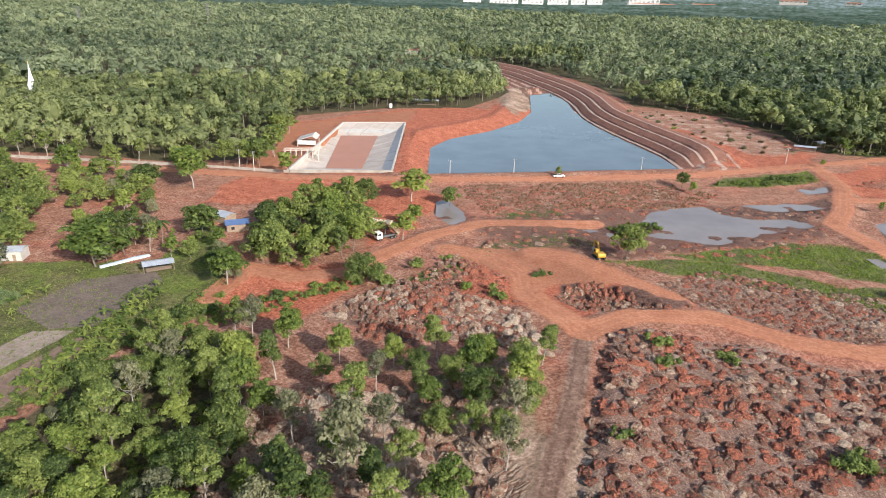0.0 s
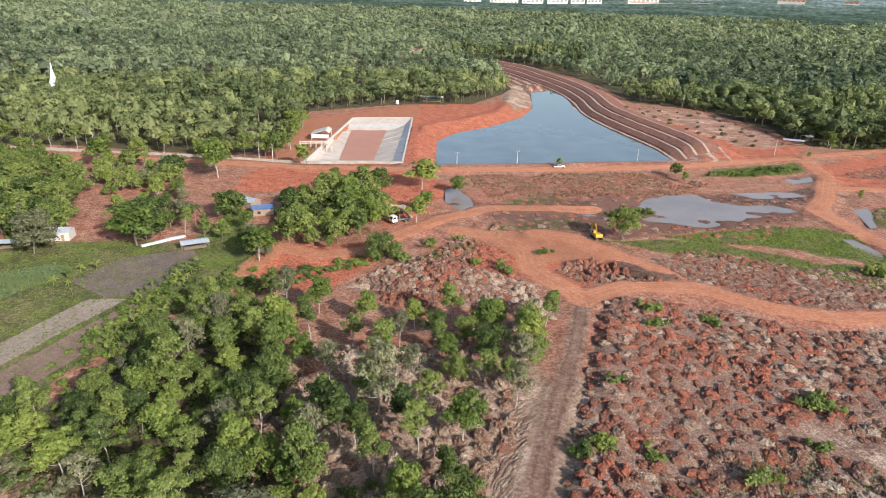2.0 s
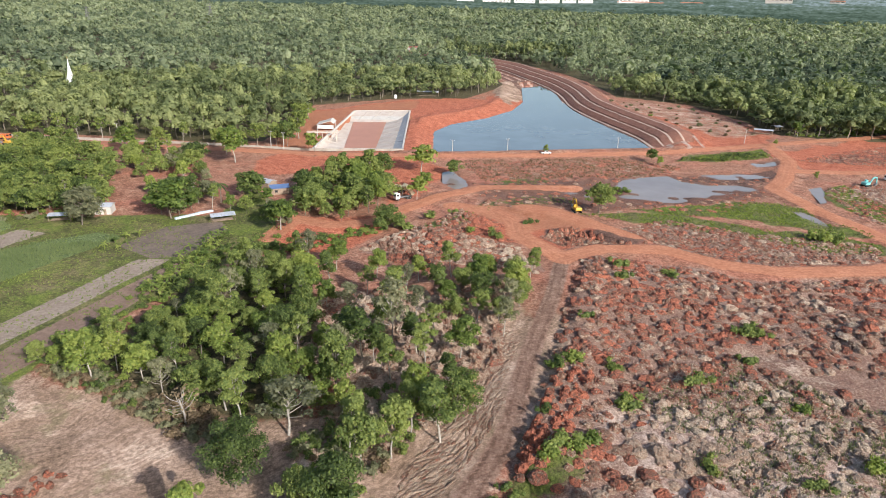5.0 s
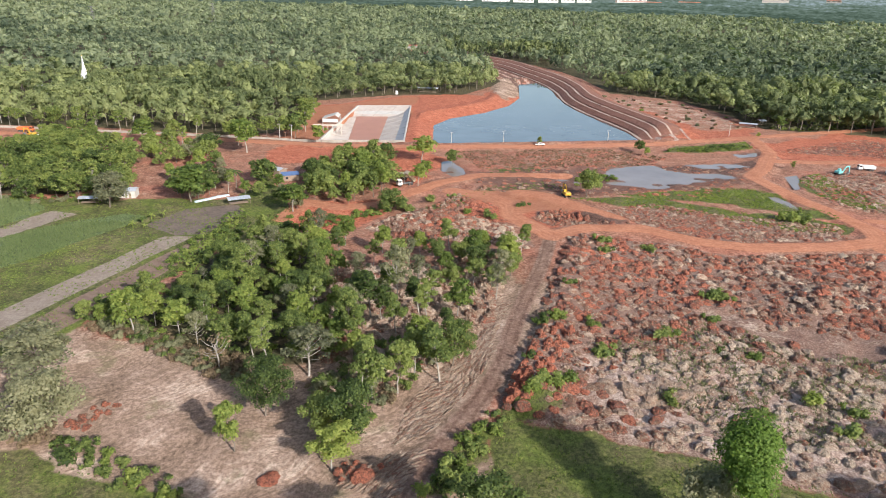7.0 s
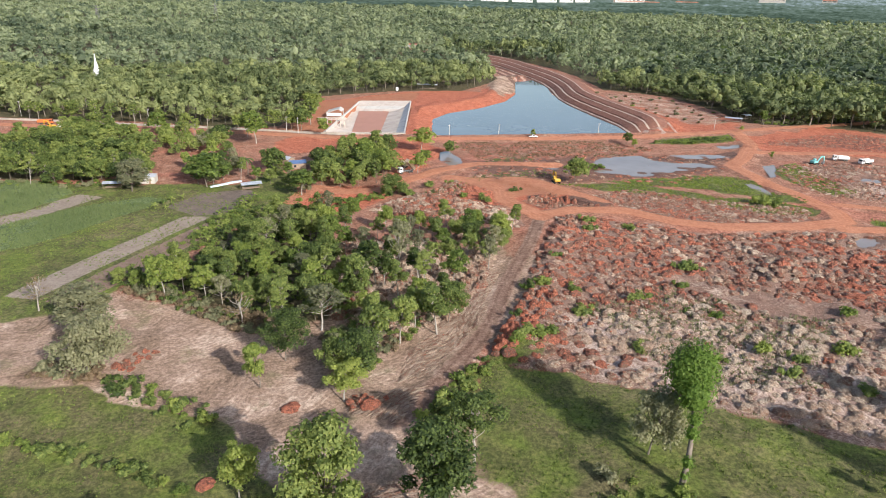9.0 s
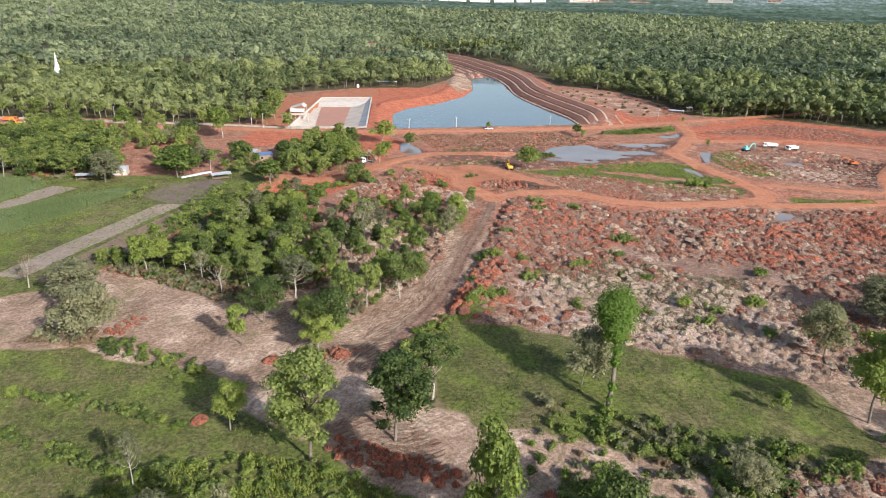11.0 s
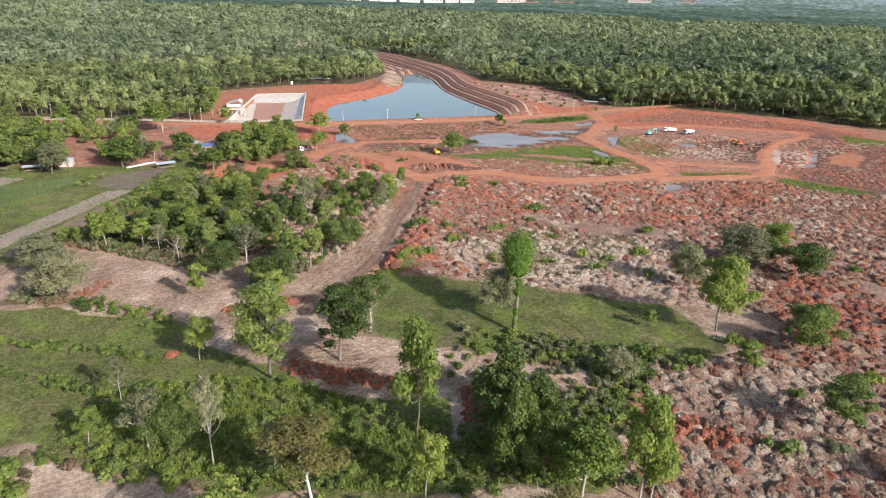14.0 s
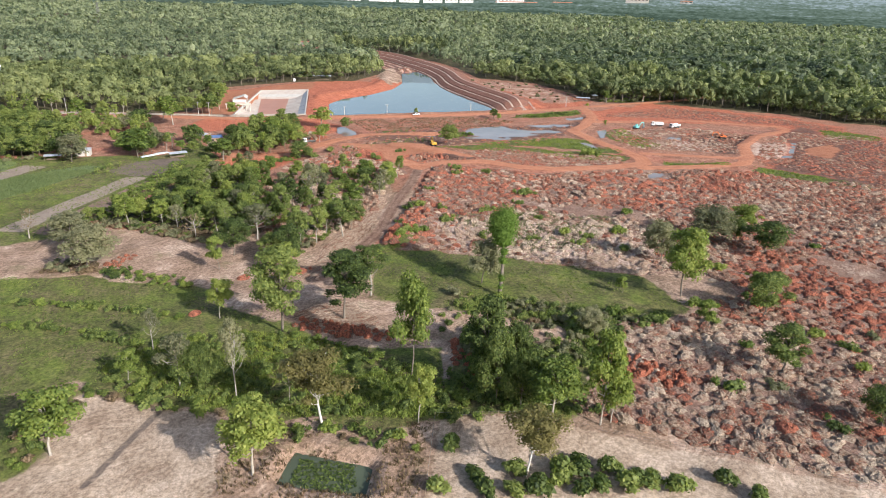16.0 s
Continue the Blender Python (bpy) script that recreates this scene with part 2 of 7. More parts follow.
def to_line(x, y, line):
    """Distance to a line of points, and how far along it that is."""
    d, s, run = np.full(x.shape, 1e9), np.zeros(x.shape), 0.0
    for (x0, y0), (x1, y1) in zip(line, line[1:]):
        dx, dy = x1 - x0, y1 - y0
        ll = math.hypot(dx, dy) or 1e-9
        k = np.clip(((x - x0) * dx + (y - y0) * dy) / ll ** 2, 0, 1)
        e = np.hypot(x - x0 - k * dx, y - y0 - k * dy)
        s = np.where(e < d, run + k * ll, s)
        d = np.minimum(d, e)
        run += ll
    return d, s


def to_area(x, y, poly):
    """Distance to an area's rim, negative inside."""
    d = np.full(x.shape, 1e3)
    xs, ys = [p[0] for p in poly], [p[1] for p in poly]
    near = (x > min(xs) - 60) & (x < max(xs) + 60) & (y > min(ys) - 60) & (y < max(ys) + 60)
    if near.any():
        a, b = x[near], y[near]
        e = to_line(a, b, poly + poly[:1])[0]
        d[near] = np.where(inside(a, b, poly), -e, e)
    return d


def smooth(v, a, b):
    t = np.clip((v - a) / (b - a), 0, 1)
    return t * t * (3 - 2 * t)


def waves(x, y, scale, seed, octaves=3):
    """Cheap value noise in about -1..1."""
    out, amp = np.zeros(x.shape), 1.0
    table = np.random.RandomState(seed).rand(256, 256) * 2 - 1
    for o in range(octaves):
        u, v = x * scale * 2 ** o + 37.3 * o, y * scale * 2 ** o + 11.7 * o
        i, j = np.floor(u).astype(int), np.floor(v).astype(int)
        fu, fv = u - i, v - j
        fu, fv = fu * fu * (3 - 2 * fu), fv * fv * (3 - 2 * fv)
        t = lambda a, b: table[a % 256, b % 256]
        out += amp * ((t(i, j) * (1 - fu) + t(i + 1, j) * fu) * (1 - fv) + (t(i, j + 1) * (1 - fu) + t(i + 1, j + 1) * fu) * fv)
        amp *= 0.5
    return out


ROADS = [  # half width, line
    (3.8, [(-420.0, 300.0), (-237.2, 274.5), (-191.9, 273.4), (-117.0, 271.9), (-68.5, 267.2), (-9.6, 269.2), (51.0, 276.6), (112.7, 289.8), (182.2, 318.3), (220.5, 333.3), (288.9, 358.7), (330.0, 385.0)]),
    (3.9, [(180.3, 310.2), (174.3, 278.1), (153.9, 241.6), (140.1, 223.2), (142.2, 190.6), (147.5, 170.4), (150.6, 150.3), (147.5, 138.8), (128.2, 132.2), (98.5, 129.2), (81.8, 134.2), (67.9, 145.4), (48.2, 145.9), (34.0, 136.9)]),
    (4.2, [(34.0, 136.9), (22.6, 157.2), (22.8, 170.6), (14.9, 183.1), (1.3, 189.5)]),
    (4.5, [(28.9, 186.8), (38.6, 182.7), (47.8, 170.6), (59.6, 156.5)]),
    (2.2, [(34.0, 136.9), (27.6, 112.4), (19.8, 89.0), (14.2, 70.3), (10.8, 55.0), (5.1, 42.2), (-0.7, 31.3), (-6.7, 20.6), (-10.2, 15.0)]),
    (3.6, [(52.5, 215.9), (27.0, 215.1), (14.3, 214.5), (-3.4, 202.2), (-17.1, 185.5), (-27.2, 170.4), (-41.9, 166.4), (-55.9, 172.6), (-60.0, 152.3)]),
    (3.4, [(167.8, 258.2), (192.2, 258.0), (233.6, 263.2), (262.3, 251.9), (292.1, 238.4), (286.6, 223.7), (251.9, 204.4), (226.4, 178.1), (211.6, 150.4), (199.9, 136.0), (171.4, 131.0), (142.4, 129.8)]),
    (2.7, [(157.3, 161.2), (185.4, 153.6), (207.3, 148.5)]),
]
POND_RIM = [(-6.8, 289.5), (-7.4, 341.5), (3.6, 366.5), (27.7, 391.9), (48.8, 424.3), (59.2, 461.7), (67.5, 547.5), (85.9, 559.3), (92.5, 515.9), (89.6, 467.3), (95.7, 414.7), (108.1, 378.3), (115.7, 348.1), (113.4, 313.9)]
TERRACE = [(113.5, 309.2), (110.4, 342.7), (99.1, 391.9), (91.6, 440.5), (92.6, 501.7), (87.9, 556.3), (71.5, 629.1), (52.6, 695.5), (8.5, 761.6), (-49.5, 812.4)]
TANK = [(-68.3, 277.7), (-61.6, 389.2), (-25.6, 395.4), (-24.1, 281.3)]
OPEN = [(-430.0, 315.0), (-251.5, 297.4), (-188.7, 298.2), (-122.2, 288.6), (-98.8, 294.9), (-90.8, 351.0), (-94.7, 412.5), (-39.7, 450.5), (13.8, 460.7), (49.2, 536.1), (47.2, 712.5), (5.2, 775.2), (-50.4, 828.8), (-52.1, 863.3), (9.3, 823.2), (64.8, 771.2), (93.8, 719.1), (120.1, 656.6), (133.9, 587.6), (139.4, 494.2), (186.7, 463.1), (200.7, 396.7), (203.7, 350.4), (225.3, 342.6), (258.2, 338.5), (288.6, 319.7), (336.4, 291.0), (360.0, 256.8), (480.0, 190.0), (480.0, -160.0), (-480.0, -160.0)]
WETS = [
    [(73.1, 228.9), (86.1, 236.7), (99.7, 241.0), (102.7, 232.0), (117.1, 229.0), (131.6, 229.6), (133.5, 224.5), (120.3, 214.9), (108.2, 207.6), (88.0, 200.0), (74.9, 198.9), (65.9, 205.3), (53.3, 207.3), (36.3, 210.8), (46.1, 216.2), (59.7, 216.5)],
    [(152.2, 274.5), (170.5, 280.8), (169.1, 274.2), (151.5, 267.1)],
    [(-2.5, 240.3), (1.2, 242.5), (9.7, 219.8), (4.3, 215.7), (-2.2, 219.4)],
    [(115.8, 247.5), (147.9, 253.8), (152.0, 247.5), (124.4, 240.7)],
    [(133.6, 189.9), (139.7, 192.8), (139.0, 175.3), (134.0, 172.1)],
    [(157.0, 224.6), (163.8, 228.6), (156.1, 205.9), (150.2, 200.9)],
    [(231.1, 150.2), (265.9, 192.9), (271.1, 192.8), (238.5, 151.2)],
    [(139.4, 121.5), (150.8, 123.3), (147.5, 115.3), (137.7, 111.1)],
    [(193.1, 209.1), (203.3, 214.7), (199.2, 202.0), (189.6, 198.8)],
]
GLADES = [(-285.0, 410.0, 16, 12), (1165.0, 2070.0, 150, 170), (-500.0, 790.0, 55, 14), (-452.0, 852.0, 45, 16), (-45.4, 872.0, 26, 14), (-560.0, 1464.0, 130, 40), (205.7, 728.0, 9, 12), (543.9, 892.0, 14, 16), (700.0, 1500.0, 120, 40), (260.0, 1650.0, 110, 45)]
FARM_POND = [(-16.4, -68.0), (-13.9, -60.2), (0.6, -65.6), (-1.4, -73.8)]
GRASSES = [
    [(-99.1, -36.2), (-129.7, 29.4), (-99.6, 26.8), (-73.5, 24.4), (-43.7, 13.5), (-39.2, -4.2), (-44.5, -18.0), (-53.7, -29.1), (-74.3, -33.2)],
    [(4.9, 24.9), (8.6, 37.2), (18.1, 34.4), (34.8, 28.4), (48.7, 22.5), (67.4, 15.1), (83.0, 6.8), (84.6, 0.3), (87.1, -9.0), (88.8, -18.6), (75.6, -22.2), (65.8, -17.4), (53.2, -18.4), (46.5, -15.1), (34.7, -10.9), (22.4, -7.3), (9.5, -1.4), (2.0, 8.0)],
    [(-123.5, 53.6), (-214.6, 169.7), (-171.9, 169.9), (-124.8, 170.5), (-83.7, 177.8), (-83.1, 219.8), (-57.4, 158.8), (-61.7, 134.9), (-71.6, 124.0), (-76.6, 107.8), (-87.5, 81.4), (-95.2, 59.7), (-106.9, 54.4)],
    [(99.8, 190.8), (111.2, 202.2), (133.4, 202.6), (139.7, 190.4), (137.4, 181.0), (114.4, 180.5)],
    [(161.7, 224.6), (177.3, 234.7), (175.0, 209.3), (179.4, 183.7), (169.6, 172.6), (160.7, 178.3), (154.4, 192.9)],
    [(46.7, 182.7), (81.2, 183.7), (109.7, 169.3), (129.0, 164.2), (143.2, 158.9), (142.1, 149.7), (120.4, 146.9), (97.1, 164.9), (67.0, 172.9)],
    [(114.9, 276.3), (127.2, 286.0), (173.6, 306.3), (170.0, 287.0), (138.3, 273.9)],
    [(68.6, 188.1), (97.0, 196.4), (126.5, 192.4), (137.4, 181.0), (146.7, 169.0), (146.5, 161.1), (130.7, 167.7), (111.4, 178.7), (81.2, 183.7)], [(127.9, 157.7), (145.7, 156.0), (143.5, 148.6), (125.7, 145.5)], [(316.6, 230.5), (333.6, 215.8), (337.3, 202.3), (326.8, 190.5), (306.1, 197.4), (302.9, 212.0)], [(160.6, 145.1), (194.3, 139.4), (190.9, 133.8), (158.4, 135.0)], [(203.7, 128.9), (214.3, 123.1), (227.1, 108.2), (220.6, 103.7), (201.4, 113.3), (198.9, 122.7)], [(1.2, 180.1), (13.1, 193.6), (20.6, 197.9), (14.8, 181.6), (1.0, 165.7), (-11.3, 150.9), (-19.1, 146.7), (-21.6, 153.9), (-11.8, 165.8)],
    [(17.6, 227.0), (44.6, 231.5), (43.6, 224.7), (19.6, 218.7)], [(18.2, 197.9), (40.9, 206.1), (51.2, 195.0), (24.6, 189.6)],
    [(-67.2, -22.8), (-42.8, -6.8), (-45.7, 8.3), (-22.2, -6.4), (-10.6, -19.9), (17.9, -29.7), (16.0, -55.5), (-3.6, -56.0), (-29.8, -46.6), (-57.4, -35.2)], [(-92.0, -31.1), (-57.4, -35.2), (-61.6, -63.1), (-76.0, -61.2)], [(15.4, -45.6), (29.4, -47.7), (38.9, -56.0), (42.0, -60.1), (27.0, -56.8), (14.9, -55.7)],
    [(8.6, 0.5), (24.6, -3.8), (52.5, -12.5), (66.1, -20.1), (64.3, -26.7), (55.6, -34.6), (50.2, -23.5), (36.7, -16.1), (22.1, -9.9), (12.4, -6.6)], [(22.6, -30.3), (34.6, -24.2), (39.5, -35.0), (45.2, -44.6), (45.8, -58.2), (36.6, -58.7), (26.5, -55.5), (19.3, -47.1)],
    [(50.9, -15.6), (66.6, -18.0), (58.4, -32.1), (50.0, -45.1), (44.5, -45.1), (50.2, -30.1)], [(25.1, -21.6), (33.6, -25.9), (40.2, -31.3), (50.2, -33.0), (45.5, -45.3), (35.6, -44.7), (22.1, -40.4)],
    [(1.6, 4.2), (17.3, -0.4), (34.5, -8.6), (31.9, -13.6), (26.2, -10.4), (20.4, -6.6), (9.1, -2.4)],
    [(202.2, 132.7), (216.0, 121.0), (243.1, 94.5), (235.4, 85.8), (206.5, 107.9)],
    [(1.3, 29.7), (8.1, 36.5), (16.8, 44.2), (23.0, 46.2), (23.1, 40.3), (10.3, 36.5), (4.3, 26.5), (-0.9, 15.0), (-6.5, 15.0)],
]
SANDS = [
    [(-61.3, -61.8), (-56.7, -37.3), (-28.6, -47.8), (-25.7, -73.2), (-64.5, -67.9)],
    [(7.4, -78.4), (12.8, -55.0), (28.0, -57.3), (37.0, -61.3), (85.4, -85.6), (79.5, -92.2)],
    [(148.4, 15.5), (163.7, 2.5), (156.6, -5.4), (147.7, -0.5)],
    [(65.7, 85.4), (72.9, 80.9), (82.4, 70.7), (95.5, 69.4), (105.7, 70.7), (103.6, 67.3), (92.4, 66.3), (78.3, 67.7), (69.4, 76.1), (64.4, 81.8)],
    [(86.0, 4.2), (93.2, 4.9), (88.1, -8.0), (81.6, -4.7)],
]
YARDS = [[(260.8, 173.3), (293.4, 182.3), (261.3, 146.0), (252.5, 157.2)], [(-96.1, 378.0), (-38.5, 433.5), (-19.5, 442.6), (-23.0, 390.3), (-22.9, 284.0), (-88.7, 278.4)], [(0.0, 181.6), (15.4, 191.1), (38.3, 187.7), (52.6, 167.0), (54.6, 156.6), (43.7, 153.5), (34.7, 162.1), (21.6, 157.8), (14.0, 168.4)]]
DRY = [(-28.5, -48.7), (-10.0, -55.0), (11.6, -55.8), (6.8, -76.0), (-25.7, -73.2)]
PALE_TIP = [(24.0, 58.0), (40.0, 66.0), (66.0, 60.0), (92.0, 52.0), (104.0, 34.0), (98.0, 12.0), (84.0, 8.0), (48.7, 22.8), (28.0, 34.0)]
PALE_MUD = [[(235.6, 185.7), (257.1, 193.0), (255.4, 179.4), (228.9, 145.3), (215.9, 143.3), (217.0, 155.6)], [(194.9, 205.5), (209.2, 198.5), (211.0, 180.2), (196.3, 164.0), (184.1, 175.1)]]
CLEARED = [
    [(118.9, 445.3), (145.3, 479.5), (182.7, 451.1), (195.9, 385.0), (195.9, 349.3), (160.2, 331.9), (145.0, 399.3)], [(40.2, 561.2), (70.4, 583.4), (63.2, 483.7), (45.8, 435.8), (37.9, 493.5)], [(5.1, 263.2), (94.2, 279.2), (113.0, 260.9), (92.6, 240.4), (28.4, 230.0), (14.9, 226.8)],
    [(-151.5, 62.9), (-116.1, 65.7), (-80.8, 65.9), (-41.1, 48.6), (-4.5, 43.7), (-0.4, 60.0), (16.3, 91.7), (24.8, 107.1), (28.5, 98.2), (14.4, 46.2), (6.2, 36.9), (0.8, -3.4), (22.3, -19.3), (32.8, -23.6), (22.1, -35.3), (-10.6, -19.9), (-30.3, 15.7), (-69.4, 26.0), (-132.0, 33.6)],
    [(-38.4, 99.6), (17.4, 112.3), (20.2, 92.5), (9.4, 52.7), (-11.0, 26.5), (-28.4, 44.1)],
    [(-2.3, -9.4), (37.8, -15.2), (56.6, -29.4), (42.4, -49.4), (21.7, -55.5), (17.1, -34.6)],
    [(60.0, -27.0), (76.0, -22.0), (88.0, -18.0), (85.0, -6.0), (82.0, 8.0), (98.0, 6.0), (106.0, -6.0), (104.0, -26.0), (80.0, -36.0)],
    [(-175.0, 78.0), (-110.0, 70.0), (-60.0, 64.0), (-8.0, 46.0), (4.0, 34.0), (8.0, 6.0), (30.0, -6.0), (64.0, -20.0), (60.0, -30.0), (42.0, -54.0), (88.0, -86.0), (95.0, -96.0), (-130.0, -96.0)],
]
TILLED = [[(-106.0, 143.9), (-97.8, 162.9), (-81.4, 169.3), (-76.3, 162.5), (-81.8, 136.8), (-91.5, 134.4)], [(-48.8, -65.3), (-47.5, -65.9), (-39.2, -42.9), (-40.5, -41.9)]]
PALE_FIELDS = [[(-117.8, 65.7), (-112.3, 84.5), (-94.8, 133.1), (-85.4, 134.3), (-102.8, 85.0), (-109.0, 64.7)], [(-161.7, 108.2), (-168.4, 117.2), (-151.9, 133.2), (-145.4, 156.0), (-133.8, 153.7), (-146.7, 124.9)]]
BROWN_FIELDS = [[(-105.6, 63.5), (-100.6, 83.7), (-83.5, 132.2), (-78.6, 128.8), (-81.2, 111.3), (-89.6, 81.2), (-98.0, 59.8)]]
CROPS = [[(-147.1, 88.6), (-161.7, 108.2), (-146.7, 124.9), (-130.4, 146.8), (-117.2, 155.7), (-108.0, 151.2), (-119.7, 125.8), (-132.0, 101.4)], [(-169.1, 118.1), (-204.5, 165.7), (-176.3, 172.1), (-162.4, 171.0), (-147.1, 157.2), (-152.9, 134.8)]]
LITTERS = [[(-198.0, 172.0), (-205.0, 190.0), (-190.0, 245.0), (-165.0, 245.0), (-150.0, 226.0), (-138.0, 195.0), (-150.0, 176.0)], [(-98.5, 77.7), (-78.8, 88.6), (-73.6, 119.1), (-59.2, 132.4), (-44.0, 130.6), (-30.4, 79.0), (-30.8, 57.2), (-40.2, 54.6), (-66.6, 64.9)]]
WETLAND = [(9.5, 222.4), (50.4, 234.4), (100.2, 247.3), (149.2, 243.4), (127.8, 206.6), (106.2, 189.0), (46.7, 182.7), (15.4, 191.1)]
MUDS = [[(30.0, 156.3), (37.0, 163.9), (48.4, 165.4), (57.5, 158.0), (64.2, 151.9), (49.5, 149.0), (36.0, 149.3)], [(-6.8, 126.2), (15.8, 197.9), (5.8, 185.5), (-21.4, 150.9), (-18.4, 136.5)], [(93.7, 234.7), (159.5, 260.1), (148.1, 241.0), (131.5, 227.6), (105.0, 236.0)], [(216.9, 221.6), (255.3, 209.1), (234.0, 184.1), (203.7, 172.9), (193.2, 198.7)], [(209.1, 195.3), (234.1, 203.4), (218.1, 168.8), (208.8, 158.4), (199.7, 161.3), (200.8, 177.5)]]
EAST_SIDE = [(201.7, 127.1), (299.0, 242.1), (325.7, 249.0), (339.6, 200.3), (301.7, 123.4), (254.9, 76.0), (237.6, 85.7)]
RUSTS = [
    [(-85.1, 262.5), (-9.6, 269.2), (1.9, 236.8), (-22.0, 189.5), (-27.0, 224.5), (-51.6, 232.3), (-94.4, 233.1)], [(-65.3, 148.9), (-61.5, 178.1), (-21.1, 175.6), (-21.9, 157.1), (-38.9, 146.2), (-50.0, 142.2)],
    [(-24.0, 394.8), (-17.9, 463.8), (31.7, 458.1), (60.2, 570.9), (72.4, 573.7), (58.2, 434.5), (26.3, 369.4), (3.3, 345.7), (-7.3, 325.8), (-8.3, 278.8), (-23.4, 276.9)],
    [(109.6, 301.1), (137.8, 312.4), (146.9, 367.2), (198.1, 346.0), (178.5, 309.9)], [(173.7, 296.3), (256.2, 343.6), (329.6, 276.4), (342.8, 237.6), (282.6, 170.0), (267.3, 196.6), (292.1, 238.4), (230.5, 257.7), (173.5, 267.1)],
    [(10.1, 40.2), (22.1, 73.2), (28.6, 70.4), (22.7, 55.0), (14.1, 40.2)], [(-9.2, 147.9), (17.3, 185.5), (38.1, 186.1), (55.0, 158.5), (35.8, 142.5), (21.3, 154.0)],
    [(124.8, -24.4), (144.1, -19.5), (102.3, -66.6), (100.3, -58.4)], [(-97.0, 382.5), (-38.9, 439.0), (-19.7, 448.4), (-24.0, 394.8), (-21.9, 277.1), (-70.0, 275.2), (-88.1, 275.6)],
    [(122.5, 432.5), (143.6, 473.0), (180.7, 445.3), (194.1, 380.5), (195.9, 349.3), (161.6, 335.6), (143.6, 394.5)], EAST_SIDE,
]
HEAPS = [(9.5, 40.2), (23.4, 82.4), (41.2, 139.9), (71.8, 132.5), (90.1, 122.3), (141.6, 127.2), (243.1, 94.5), (177.2, 1.3), (133.2, -37.5), (104.2, -34.5), (110.1, -9.0), (101.7, 3.6), (88.0, 4.5), (67.4, 15.4), (48.7, 22.8), (34.8, 28.8), (18.1, 34.8), (9.6, 38.4)]
HEAPS_LOW = [(67.0, -18.6), (110.1, -9.0), (118.6, -36.0), (134.2, -43.2), (89.3, -89.8), (86.7, -84.1), (65.5, -72.5), (42.7, -58.4), (40.5, -51.3), (60.0, -49.5), (60.7, -29.8)]
HEAPS_WOOD = [(-43.2, 92.0), (-33.8, 112.0), (-8.2, 112.3), (18.7, 126.2), (10.0, 79.1), (-0.4, 57.3), (-14.7, 46.2), (-31.6, 62.1)]
HEAPS_TIP = [(-28.8, 144.8), (-11.8, 165.8), (0.9, 157.1), (20.7, 147.9), (26.0, 126.3), (11.7, 131.2), (-7.0, 136.6)]
HEAPS_FAR = [(56.5, 165.2), (79.0, 176.0), (106.8, 162.4), (141.4, 155.6), (136.9, 140.8), (95.0, 134.0), (75.7, 144.7)]
HEAPS_PIT = [(161.5, 222.8), (187.1, 239.9), (224.2, 233.9), (255.3, 209.1), (222.3, 172.2), (216.0, 161.0), (165.9, 172.0), (154.9, 180.6)]
HEAPS_EAST = [(253.5, 197.0), (289.4, 220.1), (315.9, 207.6), (345.0, 190.0), (262.0, 80.0), (218.7, 130.3), (208.9, 140.4)]
HEAPS_SLOPE = [(179.9, 282.2), (250.3, 323.8), (278.6, 303.6), (320.7, 270.5), (337.8, 232.0), (324.8, 217.5), (299.3, 247.8), (237.9, 270.6)]
HEAPS_BANK = [(6.5, 258.3), (92.8, 273.7), (110.7, 258.2), (92.9, 241.6), (28.4, 230.0), (15.0, 229.0)]
HEAPS_RED = [(-10.1, 145.0), (-1.2, 167.1), (14.7, 180.1), (22.4, 165.8), (19.0, 150.9), (24.7, 131.3), (11.9, 133.8), (0.6, 139.3)]
HEAPS_BAND = [(160.2, 128.6), (195.2, 121.9), (233.9, 81.5), (189.1, 31.1), (163.7, 48.3), (161.0, 81.3), (149.6, 108.5)]


MOUNDS = [(100.1, 90.6, 7, 2.4), (0.8, 147.9, 9, 2.2), (13.8, 165.7, 8, 1.2), (63.2, 231.2, 5, 1.5), (53.8, 223.5, 4, 1.2), (-16.2, 19.2, 4, 1.2)]


def base_level(x, y):
    return 1.2 * np.tanh(x / 40) * smooth(-y, -260, -190)


